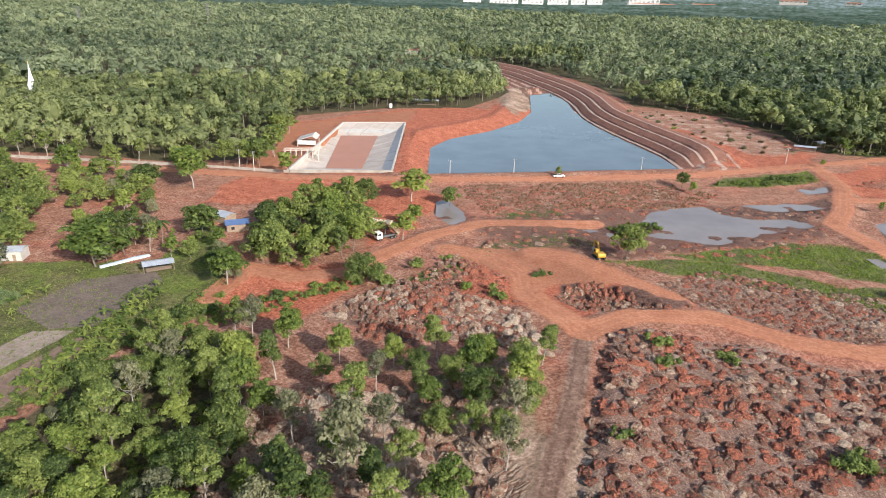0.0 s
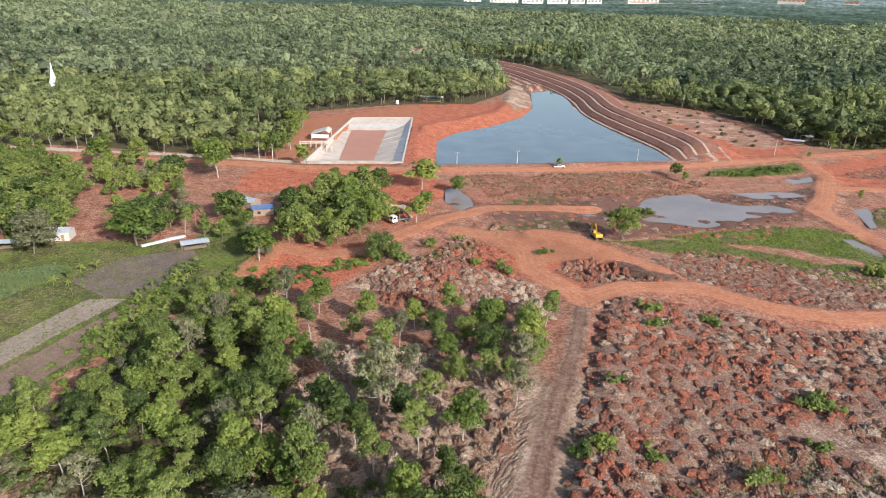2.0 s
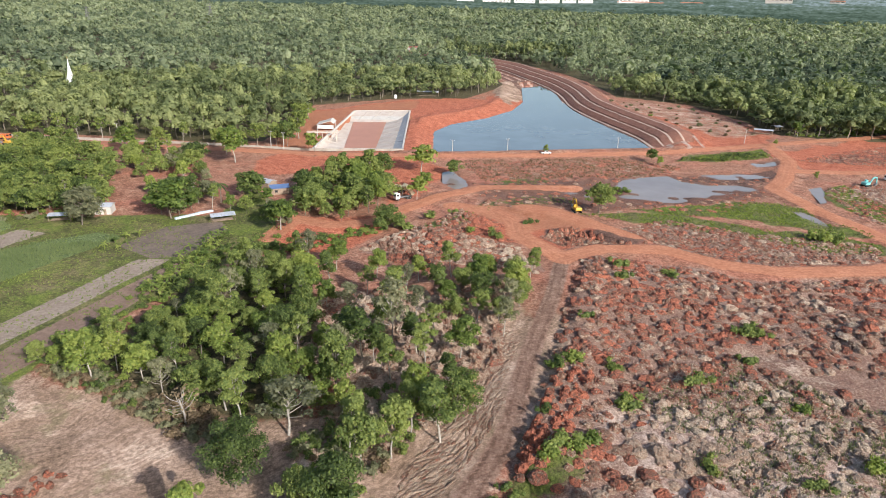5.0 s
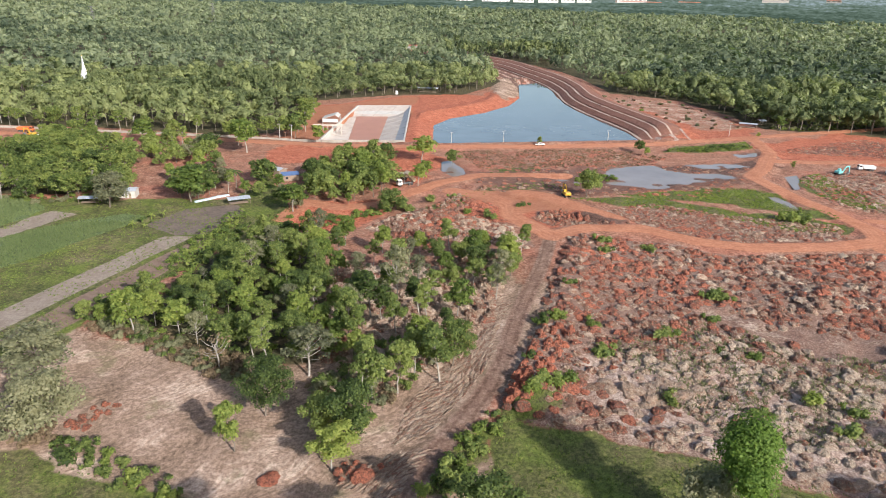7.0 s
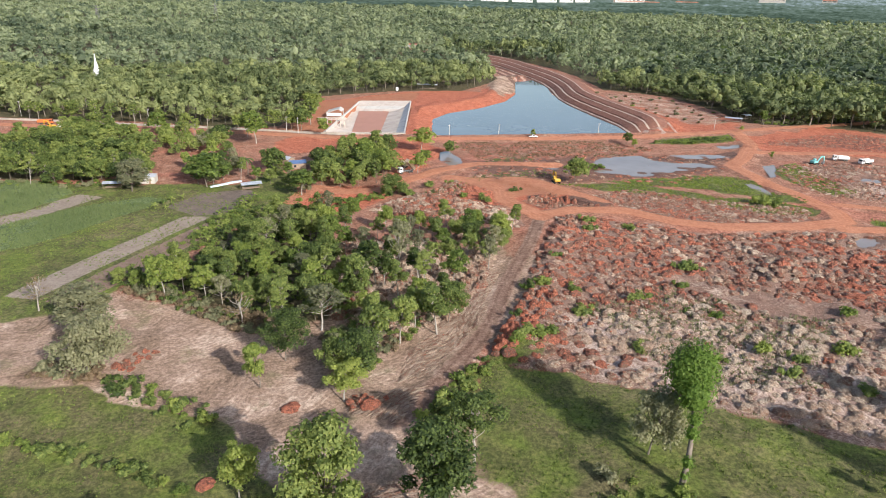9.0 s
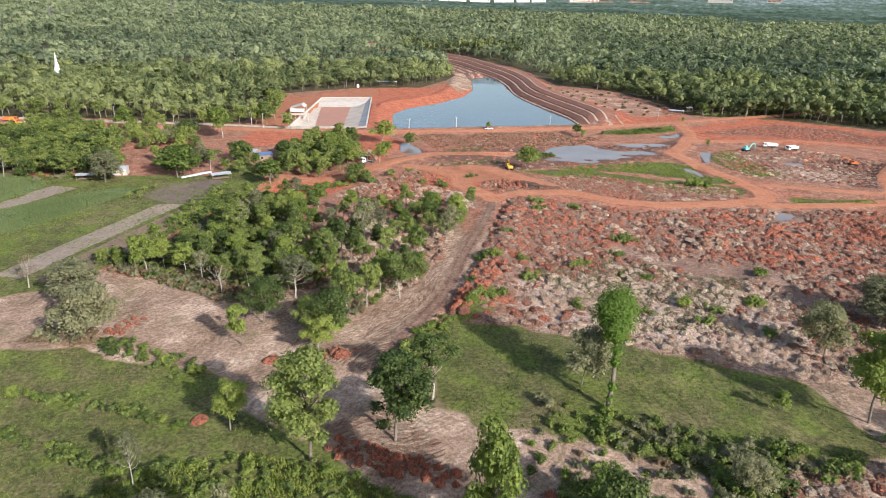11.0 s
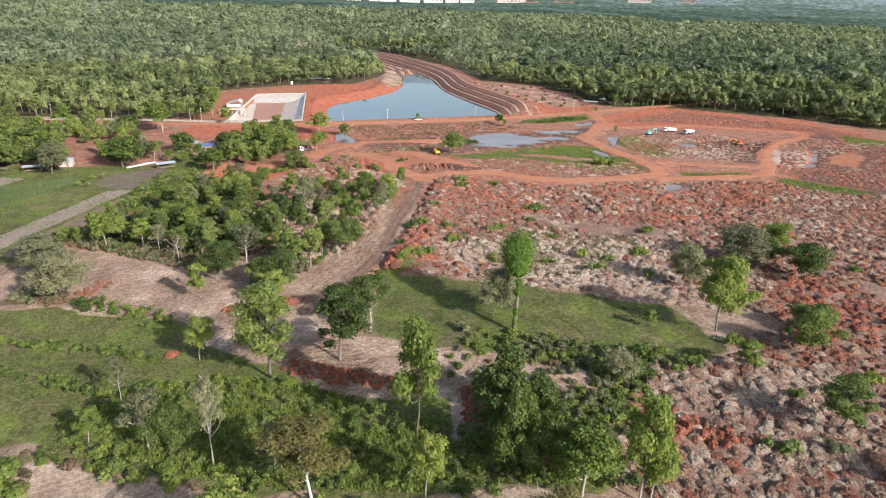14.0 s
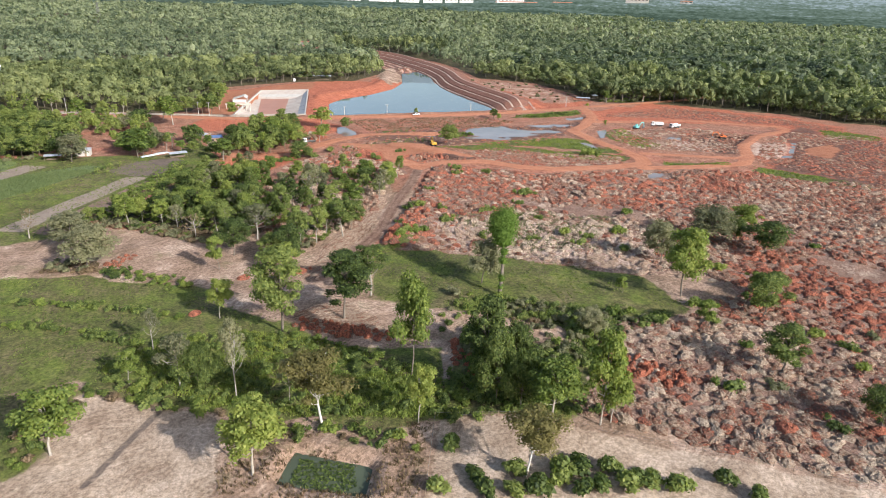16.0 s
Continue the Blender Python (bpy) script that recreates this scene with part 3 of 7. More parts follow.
def height(x, y):
    """The bare ground's height at any place of the plan."""
    x, y = np.asarray(x, float), np.asarray(y, float)
    z = base_level(x, y) + 0.22 * waves(x, y, 0.07, 3) * smooth(-np.hypot(x, y), -900, -300)
    z = z + 6 * smooth(np.hypot(x, y), 1200, 3000)
    rough = np.minimum(to_area(x, y, HEAPS), np.minimum(to_area(x, y, HEAPS_LOW), to_area(x, y, HEAPS_BAND)))
    # the tipped field stands a step above the track beside it
    z = z + 1.3 * smooth(-to_area(x, y, HEAPS), -0.5, 2.0) * (1 - smooth(to_line(x, y, ROADS[4][1])[0], 9, 24))
    z = z + smooth(-rough, -1, 4) * (0.45 * waves(x, y, 0.22, 5) + 0.35 * waves(x, y, 0.6, 6, 2))
    for poly, level in ((MUDS[0], -1.6), (MUDS[3], -1.8), (MUDS[1], 0.9)):
        z = z + level * smooth(-to_area(x, y, poly), -1, 4)
    for mx, my, r, h in MOUNDS:
        z = z + h * np.exp(-((x - mx) ** 2 + (y - my) ** 2) / r ** 2)
    # pond basin, its red bank and the stepped far bank
    d = to_area(x, y, POND_RIM)
    bank = -3.2 + 0.26 * np.clip(d + 3, 0, 30) + 0.2 * waves(x, y, 0.12, 8)
    z = np.where(d < 25, np.minimum(bank, z + 1.5 * smooth(d, 6, 18) * smooth(-d, -25, -18)), z)
    z = np.where(d < -3, np.maximum(-5.0, -3.2 + 0.4 * (d + 3)), z)
    e, s = to_line(x, y, TERRACE)
    right = (y > 270) & (e < 40) & ((x > np.interp(y, [280, 340, 400, 470, 560, 640], [112, 106, 93, 92, 85, 60])) | (y > 640)) & (d > 0)
    k = np.clip(e / 9.0, 0, 3.2)
    step = np.floor(k) + smooth(k - np.floor(k), 0.45, 1.0)
    w = np.where(right, smooth(y, 298, 330), 0.0)
    z = z * (1 - w) + w * (-3.2 + 0.235 * np.clip(e, 0, 30)) * smooth(-e, -40, -30)
    # roads ride a little above what they cross
    for half, line in ROADS:
        r, _ = to_line(x, y, line)
        lift = 0.35 if half < 2.85 else 0.6
        w = smooth(-r, -half - 2.5, -half)
        z = z * (1 - w) + w * (base_level(x, y) + lift + 0.05 * waves(x, y, 0.5, 9, 2))
    for poly in WETS:
        w = smooth(-to_area(*strayed(x, y, 3.0), poly), -2.5, 2.5)
        z = z - (0.95 - 0.75 * np.clip(waves(x, y, 0.14, 17, 2), 0, 1)) * w
    f = to_area(x, y, FARM_POND)
    z = z - 2.2 * smooth(-f, -1.5, 2.0) + 0.5 * smooth(-f, -5, -2) * smooth(f, 0, 2)
    t = to_area(x, y, TANK)
    z = np.where(t < -0.3, -7.5, np.where(t < 6, np.minimum(z, 0.5), z))
    return z


def strayed(x, y, by=2.6):
    """Places pushed about a little, so that outlines run unevenly."""
    return x + by * waves(x, y, 0.09, 51, 3), y + by * waves(x, y, 0.09, 52, 3)


def mask(x, y, polys, soft=2.5, stray=0.0):
    m = np.zeros(x.shape)
    if stray:
        x, y = strayed(x, y, stray)
    for p in polys:
        m = np.maximum(m, np.clip(0.5 - to_area(x, y, p) / (2 * soft), 0, 1))
    return m


def glade(x, y):
    """Fields and yards that lie open inside the woods."""
    out = np.zeros(np.shape(x), bool)
    for cx, cy, rx, ry in GLADES:
        out |= ((x - cx) / rx) ** 2 + ((y - cy) / ry) ** 2 < 1
    return out


def lines(lo, fine_lo, fine_hi, hi, step, growth):
    mid = list(np.arange(fine_lo, fine_hi, step))
    a, s = [], step
    v = mid[-1]
    while v < hi:
        s *= growth
        v += s
        a.append(v)
    b, s, v = [], step, mid[0]
    while v > lo:
        s *= growth
        v -= s
        b.append(v)
    return np.array(b[::-1] + mid + a)


def mesh_of(name, verts, faces, mats, smooth_faces=False, index=None):
    me = bpy.data.meshes.new(name)
    me.from_pydata(np.asarray(verts).tolist(), [], np.asarray(faces).tolist() if isinstance(faces, np.ndarray) else faces)
    for m in mats:
        me.materials.append(m)
    if index is not None:
        me.polygons.foreach_set("material_index", np.asarray(index, np.int32))
    if smooth_faces:
        me.polygons.foreach_set("use_smooth", np.ones(len(me.polygons), bool))
    me.update()
    return me


GRID = {}


def level(x, y):
    """The built ground's height under one place."""
    xs, ys, z = GRID["x"], GRID["y"], GRID["z"]
    i, j = int(np.searchsorted(xs, x)) - 1, int(np.searchsorted(ys, y)) - 1
    u, v = (x - xs[i]) / (xs[i + 1] - xs[i]), (y - ys[j]) / (ys[j + 1] - ys[j])
    return float((z[j, i] * (1 - u) + z[j, i + 1] * u) * (1 - v) + (z[j + 1, i] * (1 - u) + z[j + 1, i + 1] * u) * v)


def levels(x, y):
    return np.array([level(a, b) for a, b in zip(x, y)])


def build_ground():
    xs = lines(-5200, -105, 165, 5200, 1.5, 1.045)
    ys = lines(-600, -92, 180, 5600, 1.5, 1.016)
    X, Y = np.meshgrid(xs, ys)
    x, y = X.ravel(), Y.ravel()
    n, k = len(xs), len(ys)
    z = height(x, y)
    GRID.update(x=xs, y=ys, z=z.reshape(k, n))
    v = np.stack([x, y, z], 1)
    i = (np.arange(k - 1)[:, None] * n + np.arange(n - 1)[None]).ravel()
    across = np.full(x.shape, 1e3)
    for half, line in ROADS:
        across = np.minimum(across, to_line(x, y, line)[0])
    me = mesh_of("ground", v, np.stack([i, i + 1, i + n + 1, i + n], 1), [GROUND], True)
    road = np.zeros(x.shape)
    for half, line in ROADS[:4] + ROADS[5:]:
        road = np.maximum(road, np.clip(0.5 - (to_line(x, y, line)[0] - half) / 3.0, 0, 1))
    road = np.maximum(road, mask(x, y, YARDS, 3, 3.0) * 0.95) * (1 - mask(x, y, MUDS[:1], 1.5, 1.5))
    cl = to_area(x, y, OPEN)
    inner = inside(x, y, OPEN)
    litter = np.where(inner, np.clip(0.5 - np.abs(cl) / 6, 0, 0.5), np.where(glade(x, y), 0.0, 1.0))
    layers = {
        "zone_a": (road, np.maximum(mask(x, y, GRASSES, 2.0, 2.6), glade(x, y) * 1.0), np.maximum(mask(x, y, SANDS[:2], 1.5, 0.9), 0.46 * mask(x, y, SANDS[2:], 1.5, 0.9))),
        "zone_b": (mask(x, y, TILLED, 1.0), np.maximum(litter, mask(x, y, LITTERS)), (1 - mask(x, y, GRASSES[3:13] + PALE_MUD, 3.0, 2.0)) * np.maximum(mask(x, y, MUDS, 2.5, 3.0), np.maximum(mask(x, y, WETS, 5, 2.5) * 0.9, np.maximum(mask(x, y, [WETLAND], 5, 5.0) * 0.58, np.maximum(mask(x, y, [EAST_SIDE], 5, 4.0) * 0.62, mask(x, y, [HEAPS_SLOPE], 5, 4.0) * 0.57))))),
        "zone_c": (np.maximum(0.55 * mask(x, y, CLEARED[:1], 4, 4.0), mask(x, y, CLEARED[1:2] + CLEARED[3:], 4, 4.0)), mask(x, y, CROPS, 1.0), mask(x, y, RUSTS, 4, 4.0)),
    }
    e, _ = to_line(x, y, TERRACE)
    k = e / 9.0
    flat = ((k - np.floor(k)) < 0.3) & (e < 29) & (to_area(x, y, POND_RIM) > 0) & (y > 300) & (x > 50)
    heaps = np.zeros(x.shape)
    for p, much in ((HEAPS, 1), (HEAPS_LOW, 1), (HEAPS_TIP, 1), (HEAPS_FAR, 1), (HEAPS_BAND, 1), (HEAPS_PIT, 0.6)):
        heaps = np.maximum(heaps, much * np.clip(0.5 - to_area(*strayed(x, y), p) / 4, 0, 1))
    layers["zone_d"] = (heaps, np.maximum(np.where(flat, 0.8, 0.0), np.maximum(0.75 * mask(x, y, PALE_MUD, 4, 3.0), 0.62 * mask(x, y, [PALE_TIP], 7, 5.0))), mask(x, y, [DRY], 2))
    path = np.clip(0.5 - (to_line(x, y, ROADS[4][1])[0] - 2.3) / 2.6, 0, 1)
    layers["zone_e"] = (mask(x, y, PALE_FIELDS, 1.0), mask(x, y, BROWN_FIELDS, 1.0), path)
    step = (e < 29) & ~flat & (to_area(x, y, POND_RIM) > 0) & (y > 400) & (x > 40)
    layers["zone_b"] = (*layers["zone_b"][:2], np.maximum(layers["zone_b"][2], np.where(step, 0.62, 0)))
    me.attributes.new("across", "FLOAT", "POINT").data.foreach_set("value", np.minimum(across, 30).astype(np.float32))
    for name, abc in layers.items():
        a = me.attributes.new(name, "FLOAT_COLOR", "POINT")
        a.data.foreach_set("color", np.stack([*abc, np.ones(x.shape)], 1).astype(np.float32).ravel())
    return tagged(new("ground", me), "red laterite earth with grass fields, tracks and spoil", "ground", kind="structure")


ground = build_ground()


def sheet(name, poly, z, m, label, category="water"):
    me = mesh_of(name, [(a, b, z) for a, b in poly], [list(range(len(poly)))], [m])
    return tagged(new(name, me), label, category, kind="structure")


def grown(poly, d):
    cx, cy = sum(p[0] for p in poly) / len(poly), sum(p[1] for p in poly) / len(poly)
    return [(a + d * (a - cx) / math.hypot(a - cx, b - cy), b + d * (b - cy) / math.hypot(a - cx, b - cy)) for a, b in poly]


sheet("water", grown(POND_RIM, 2.0), -2.0, POND, "still blue-grey reservoir water below red earth banks")
for wet in WETS:
    cx, cy = sum(p[0] for p in wet) / len(wet), sum(p[1] for p in wet) / len(wet)
    sheet("puddle_water", grown(wet, 2.0), float(base_level(np.array(cx), np.array(cy))) - 0.42, MUDDY, "shallow grey muddy water in dug-out earth")
sheet("farm_pond_water", grown(FARM_POND, 0.5), -1.3, water_material("green_water", (0.07, 0.085, 0.055), 0.08), "murky green water in a small farm pond")

def terrace_bank():
    """The stepped far bank: three earth risers with pale benches between, run along the water."""
    pts = []
    ext = [TERRACE[0]] + TERRACE + [TERRACE[-1]]
    for a, b, c, d in zip(ext, ext[1:], ext[2:], ext[3:]):
        n = max(2, int(math.hypot(c[0] - b[0], c[1] - b[1]) / 3.0))
        for k in range(n):
            t = k / n
            pts.append([0.5 * (2 * q + (r - p) * t + (2 * p - 5 * q + 4 * r - o) * t * t + (3 * q - p - 3 * r + o) * t ** 3) for p, q, r, o in zip(a, b, c, d)])
    line = np.array(pts)
    way = np.gradient(line, axis=0)
    way /= np.linalg.norm(way, axis=1)[:, None]
    side = np.stack([way[:, 1], -way[:, 0]], 1)
    profile = [(-3.0, -3.4, 0), (0.4, -1.95, 0), (0.8, -1.5, 1), (2.3, -1.35, 0), (3.2, -0.6, 0), (6.6, 1.0, 0), (7.0, 1.15, 1), (8.3, 1.2, 0), (9.4, 1.9, 0), (13.0, 3.3, 0), (13.4, 3.45, 1), (14.8, 3.5, 0), (16.0, 4.2, 0), (19.6, 5.3, 0), (20.0, 5.4, 1), (21.2, 5.4, 0), (24.0, 5.0, 0), (30.0, 3.6, 0)]
    run = np.arange(len(line)) * 3.0
    v, ix = [], []
    for k, (o, z, _) in enumerate(profile):
        wob = 0.35 * waves(run, np.full(len(run), k * 7.0), 0.11, 71, 3)
        rise = smooth(run, 0, 22) * smooth(run[-1] - run, 0, 40)
        v.append(np.column_stack([line + side * (o + wob * (0 < k))[:, None], (z + 2.0) * rise - 2.0 + 0.12 * waves(run, np.full(len(run), k * 3.0), 0.3, 72, 2) + 0.9 * (1 - rise) * (o > 4)]))
    n, m = len(line), len(profile)
    v = np.stack(v, 1).reshape(-1, 3)
    f = [[i * m + k, i * m + k + 1, (i + 1) * m + k + 1, (i + 1) * m + k] for i in range(n - 1) for k in range(m - 1)]
    ix = [profile[k][2] for i in range(n - 1) for k in range(m - 1)]
    riser = simple("bank_earth", (0.16, 0.075, 0.052), (0.29, 0.135, 0.095), 0.45, 0.95, 0.25)
    bench = simple("bank_bench", (0.30, 0.205, 0.155), (0.48, 0.375, 0.305), 0.3, 0.95, 0.1)
    me = mesh_of("terrace_bank", v, f, [riser, bench], False, ix)
    tagged(new("terrace_bank", me), "stepped brown earth bank with pale benches along the reservoir", "bank", kind="structure")


terrace_bank()


# pale hazy distance behind everything, its haze painted into a glowing colour
def backdrop():
    m = bpy.data.materials.new("hazy_distance")
    m.use_nodes = True
    nt = m.node_tree
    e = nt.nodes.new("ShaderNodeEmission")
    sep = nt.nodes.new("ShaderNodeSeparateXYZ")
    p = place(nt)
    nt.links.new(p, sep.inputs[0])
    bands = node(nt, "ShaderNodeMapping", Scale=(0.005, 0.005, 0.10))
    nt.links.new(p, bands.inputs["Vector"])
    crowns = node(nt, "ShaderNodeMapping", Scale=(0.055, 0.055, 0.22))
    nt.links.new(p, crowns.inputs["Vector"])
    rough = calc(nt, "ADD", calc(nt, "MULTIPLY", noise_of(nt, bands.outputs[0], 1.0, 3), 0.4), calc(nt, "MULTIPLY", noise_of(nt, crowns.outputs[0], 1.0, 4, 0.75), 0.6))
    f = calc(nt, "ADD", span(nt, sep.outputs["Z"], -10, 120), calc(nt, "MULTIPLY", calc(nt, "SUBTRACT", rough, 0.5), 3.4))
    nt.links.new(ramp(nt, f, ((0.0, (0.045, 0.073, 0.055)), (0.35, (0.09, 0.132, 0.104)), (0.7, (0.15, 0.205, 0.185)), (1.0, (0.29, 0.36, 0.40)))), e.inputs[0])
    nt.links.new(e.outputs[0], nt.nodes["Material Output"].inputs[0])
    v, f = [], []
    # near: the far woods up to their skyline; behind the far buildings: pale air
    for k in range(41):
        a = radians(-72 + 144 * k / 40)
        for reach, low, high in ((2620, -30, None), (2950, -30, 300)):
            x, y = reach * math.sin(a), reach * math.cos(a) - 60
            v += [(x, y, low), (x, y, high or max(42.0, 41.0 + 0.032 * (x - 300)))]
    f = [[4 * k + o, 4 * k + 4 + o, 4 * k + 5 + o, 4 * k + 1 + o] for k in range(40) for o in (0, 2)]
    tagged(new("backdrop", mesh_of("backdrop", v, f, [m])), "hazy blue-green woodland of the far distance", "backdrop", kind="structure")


backdrop()


# ---- trees and shrubs ----
def part(name, me, parent, label=""):
    ob = new(name, me)
    ob.parent = parent
    return tagged(ob, label)


def thing(name, x, y, z, label, category, group="", rz=0.0):
    ob = new(name)
    ob.matrix_world = pose(x, y, z, 0, 0, rz)
    return tagged(ob, label, category, group)


def leaf_cloud(rs, centres, radii, count, size, squash=0.8, up=0.25, more=1.7):
    """Small leaf sprays spread over the shells of some lobes."""
    count = int(count * more)
    w = np.array([r * r for r in radii])
    pick = rs.choice(len(radii), count, p=w / w.sum())
    d = rs.normal(size=(count, 3))
    d /= np.linalg.norm(d, axis=1)[:, None]
    d[:, 2] = np.where(d[:, 2] < -0.35, -d[:, 2], d[:, 2])
    r = np.array(radii)[pick] * (0.6 + 0.58 * rs.rand(count))
    c = np.array(centres)[pick] + d * r[:, None] * np.array((1, 1, squash))
    n = d + rs.normal(size=(count, 3)) * 0.45 + np.array((0, 0, up))
    n /= np.linalg.norm(n, axis=1)[:, None]
    a = np.cross(n, rs.normal(size=(count, 3)))
    a /= np.linalg.norm(a, axis=1)[:, None]
    b = np.cross(n, a)
    s = size * (0.6 + 0.8 * rs.rand(count))[:, None]
    t = s * (0.75 + 0.35 * rs.rand(count))[:, None]
    v = np.stack([c - a * s - b * t * 0.6, c + a * s - b * t * 0.6 - n * s * 0.2, c + b * t], 1).reshape(-1, 3)
    return v, np.arange(count * 3).reshape(-1, 3)


ICO = bmesh.new()
bmesh.ops.create_icosphere(ICO, subdivisions=1, radius=1.0)
ICO_V = np.array([v.co[:] for v in ICO.verts])
ICO_F = np.array([[v.index for v in f.verts] for f in ICO.faces])
ICO.free()
ICO = bmesh.new()
bmesh.ops.create_icosphere(ICO, subdivisions=2, radius=1.0)
ICO2_V = np.array([v.co[:] for v in ICO.verts])
ICO2_F = np.array([[v.index for v in f.verts] for f in ICO.faces])
ICO.free()


def joined(pieces):
    """Vertices and faces of several (verts, faces) in one."""
    vs, fs, k = [], [], 0
    for v, f in pieces:
        vs.append(v)
        fs += (f + k).tolist()
        k += len(v)
    return np.concatenate(vs), fs


def limb(points, r0, r1, sides=6):
    """A tapered, bent round limb."""
    pts = np.array(points, float)
    vs, n = [], len(pts)
    for i, p in enumerate(pts):
        d = pts[min(i + 1, n - 1)] - pts[max(i - 1, 0)]
        d /= np.linalg.norm(d)
        a = np.cross(d, (0.3, 0.9, 0.1))
        a /= np.linalg.norm(a)
        b = np.cross(d, a)
        r = r0 + (r1 - r0) * i / (n - 1)
        vs += [p + r * (math.cos(t) * a + math.sin(t) * b) for t in np.arange(sides) * 2 * math.pi / sides]
    f = [[i * sides + j, i * sides + (j + 1) % sides, (i + 1) * sides + (j + 1) % sides, (i + 1) * sides + j] for i in range(n - 1) for j in range(sides)]
    return np.array(vs), np.array(f)


def tree_meshes(seed, tall, spread, clear, lobes, leaves, size, leaf_mat, bark, lean=0.05, squash=0.8, core=True):
    """Trunk and crown meshes of one tree: tall and spread in metres, clear: height of the bare stem."""
    rs = np.random.RandomState(seed)
    top = np.array((rs.normal() * lean * tall, rs.normal() * lean * tall, clear + (tall - clear) * 0.55))
    bend = [np.zeros(3) - (0, 0, 0.4), top * 0.3 + rs.normal(size=3) * 0.12, top * 0.65 + rs.normal(size=3) * 0.18, top]
    r0 = 0.0115 * tall + 0.04
    wood = [limb(bend, r0, r0 * 0.35, 8)]
    centres, radii = [], []
    lobes = int(lobes * 1.6)
    for i in range(lobes):
        a = i * 2.4 + rs.rand()
        h = clear + (tall - clear) * (0.18 + 0.7 * (i + 0.5) / lobes)
        reach = spread * 0.5 * (1.0 - 0.75 * abs((i + 0.5) / lobes - 0.35)) * (0.25 + 0.85 * rs.rand())
        k = h / max(top[2], 1e-3)
        c = np.array((top[0] * k + reach * math.cos(a), top[1] * k + reach * math.sin(a), h))
        centres.append(c)
        radii.append(min(spread * (0.08 + 0.15 * rs.rand()), (tall - clear) * 0.26))
        s = top * np.clip(0.45 + 0.5 * i / lobes, 0, 0.97)
        wood.append(limb([s, s * 0.4 + c * 0.6 + (0, 0, -0.3), c + (0, 0, radii[-1] * 0.5)], r0 * 0.32, 0.03, 5))
    centres.append(np.array((top[0], top[1], tall - min(spread * 0.22, (tall - clear) * 0.3))))
    radii.append(min(spread * 0.2, (tall - clear) * 0.3))
    pieces = [leaf_cloud(rs, centres, radii, leaves, size, squash)]
    if core:
        for c, r in zip(centres, radii):
            v = ICO_V * (0.28 + 0.25 * rs.rand(len(ICO_V), 1)) * r * np.array((1, 1, squash)) + c
            pieces.append((v, ICO_F))
    v, f = joined(pieces)
    crown = mesh_of("crown", v, f, [leaf_mat])
    tint = crown.attributes.new("tint", "FLOAT", "POINT")
    tint.data.foreach_set("value", np.full(len(v), 0.45, np.float32))
    v, f = joined(wood)
    return mesh_of("trunk", v, f, [bark], True), crown


def bush_mesh(seed, wide, tall, leaves, size, m):
    rs = np.random.RandomState(seed)
    centres = [np.array((rs.normal() * wide * 0.22, rs.normal() * wide * 0.22, tall * (0.25 + 0.35 * rs.rand()))) for _ in range(5)]
    radii = [wide * (0.2 + 0.15 * rs.rand()) for _ in range(5)]
    pieces = [leaf_cloud(rs, centres, radii, leaves, size, tall / wide * 1.2)]
    for c, r in zip(centres, radii):
        pieces.append((ICO_V * (0.6 + 0.25 * rs.rand(12, 1)) * r * np.array((1, 1, tall / wide)) + c, ICO_F))
    v, f = joined(pieces)
    me = mesh_of("bush", v, f, [m])
    t = me.attributes.new("tint", "FLOAT", "POINT")
    t.data.foreach_set("value", np.full(len(v), 0.45, np.float32))
    return me


KINDS = {  # seed, tall, spread, clear, lobes, leaves, leaf size, leaf, bark
    "broad": (1, 11.0, 10.0, 2.6, 16, 1700, 0.27, LEAF, BARK),
    "round": (2, 9.0, 8.0, 1.8, 14, 1400, 0.26, LEAF, BARK),
    "slim": (3, 12.0, 6.0, 4.5, 11, 900, 0.27, LEAF, BARK_PALE),
    "sparse": (4, 11.0, 6.0, 4.0, 10, 520, 0.26, LEAF_GREY, BARK_PALE),
    "column": (5, 14.0, 6.6, 2.0, 18, 1600, 0.29, LEAF, BARK),
    "light": (6, 10.0, 6.6, 3.2, 12, 900, 0.30, LEAF_LIGHT, BARK_PALE),
    "grey": (7, 9.0, 8.0, 1.4, 14, 1300, 0.27, LEAF_GREY, BARK),
    "young": (8, 6.0, 4.2, 1.4, 8, 480, 0.25, LEAF_LIGHT, BARK),
    "dark": (9, 10.0, 10.5, 1.0, 17, 1600, 0.30, LEAF, BARK),
    "bare": (10, 9.0, 5.0, 3.0, 8, 60, 0.22, LEAF_DRY, BARK_PALE),
    "white": (11, 13.5, 9.0, 6.5, 14, 1300, 0.28, LEAF_OLIVE, BARK_WHITE),
    "bright": (12, 11.0, 8.0, 2.5, 14, 1250, 0.30, LEAF_LIGHT, BARK),
}
LABELS = {
    "broad": "broad green tree with a wide leafy crown", "round": "rounded green tree with dense foliage", "slim": "slim tree with pale bare stem and small crown",
    "sparse": "thin tree with sparse grey-green leaves", "column": "tall tree covered in leaves down its stem", "light": "young tree with bright yellow-green leaves",
    "grey": "bushy tree with dull grey-green leaves", "young": "small sapling with bright green leaves", "dark": "dense dark green tree branching low",
    "bare": "nearly leafless tree with pale branches", "bright": "full tree with vivid light green leaves",
    "white": "tree with a tall white trunk and olive crown",
}
DETAIL = {"fine": (2.8, 0.6), "mid": (1.6, 0.8), "far": (0.6, 1.25)}
TREES = {}
THICKET = []


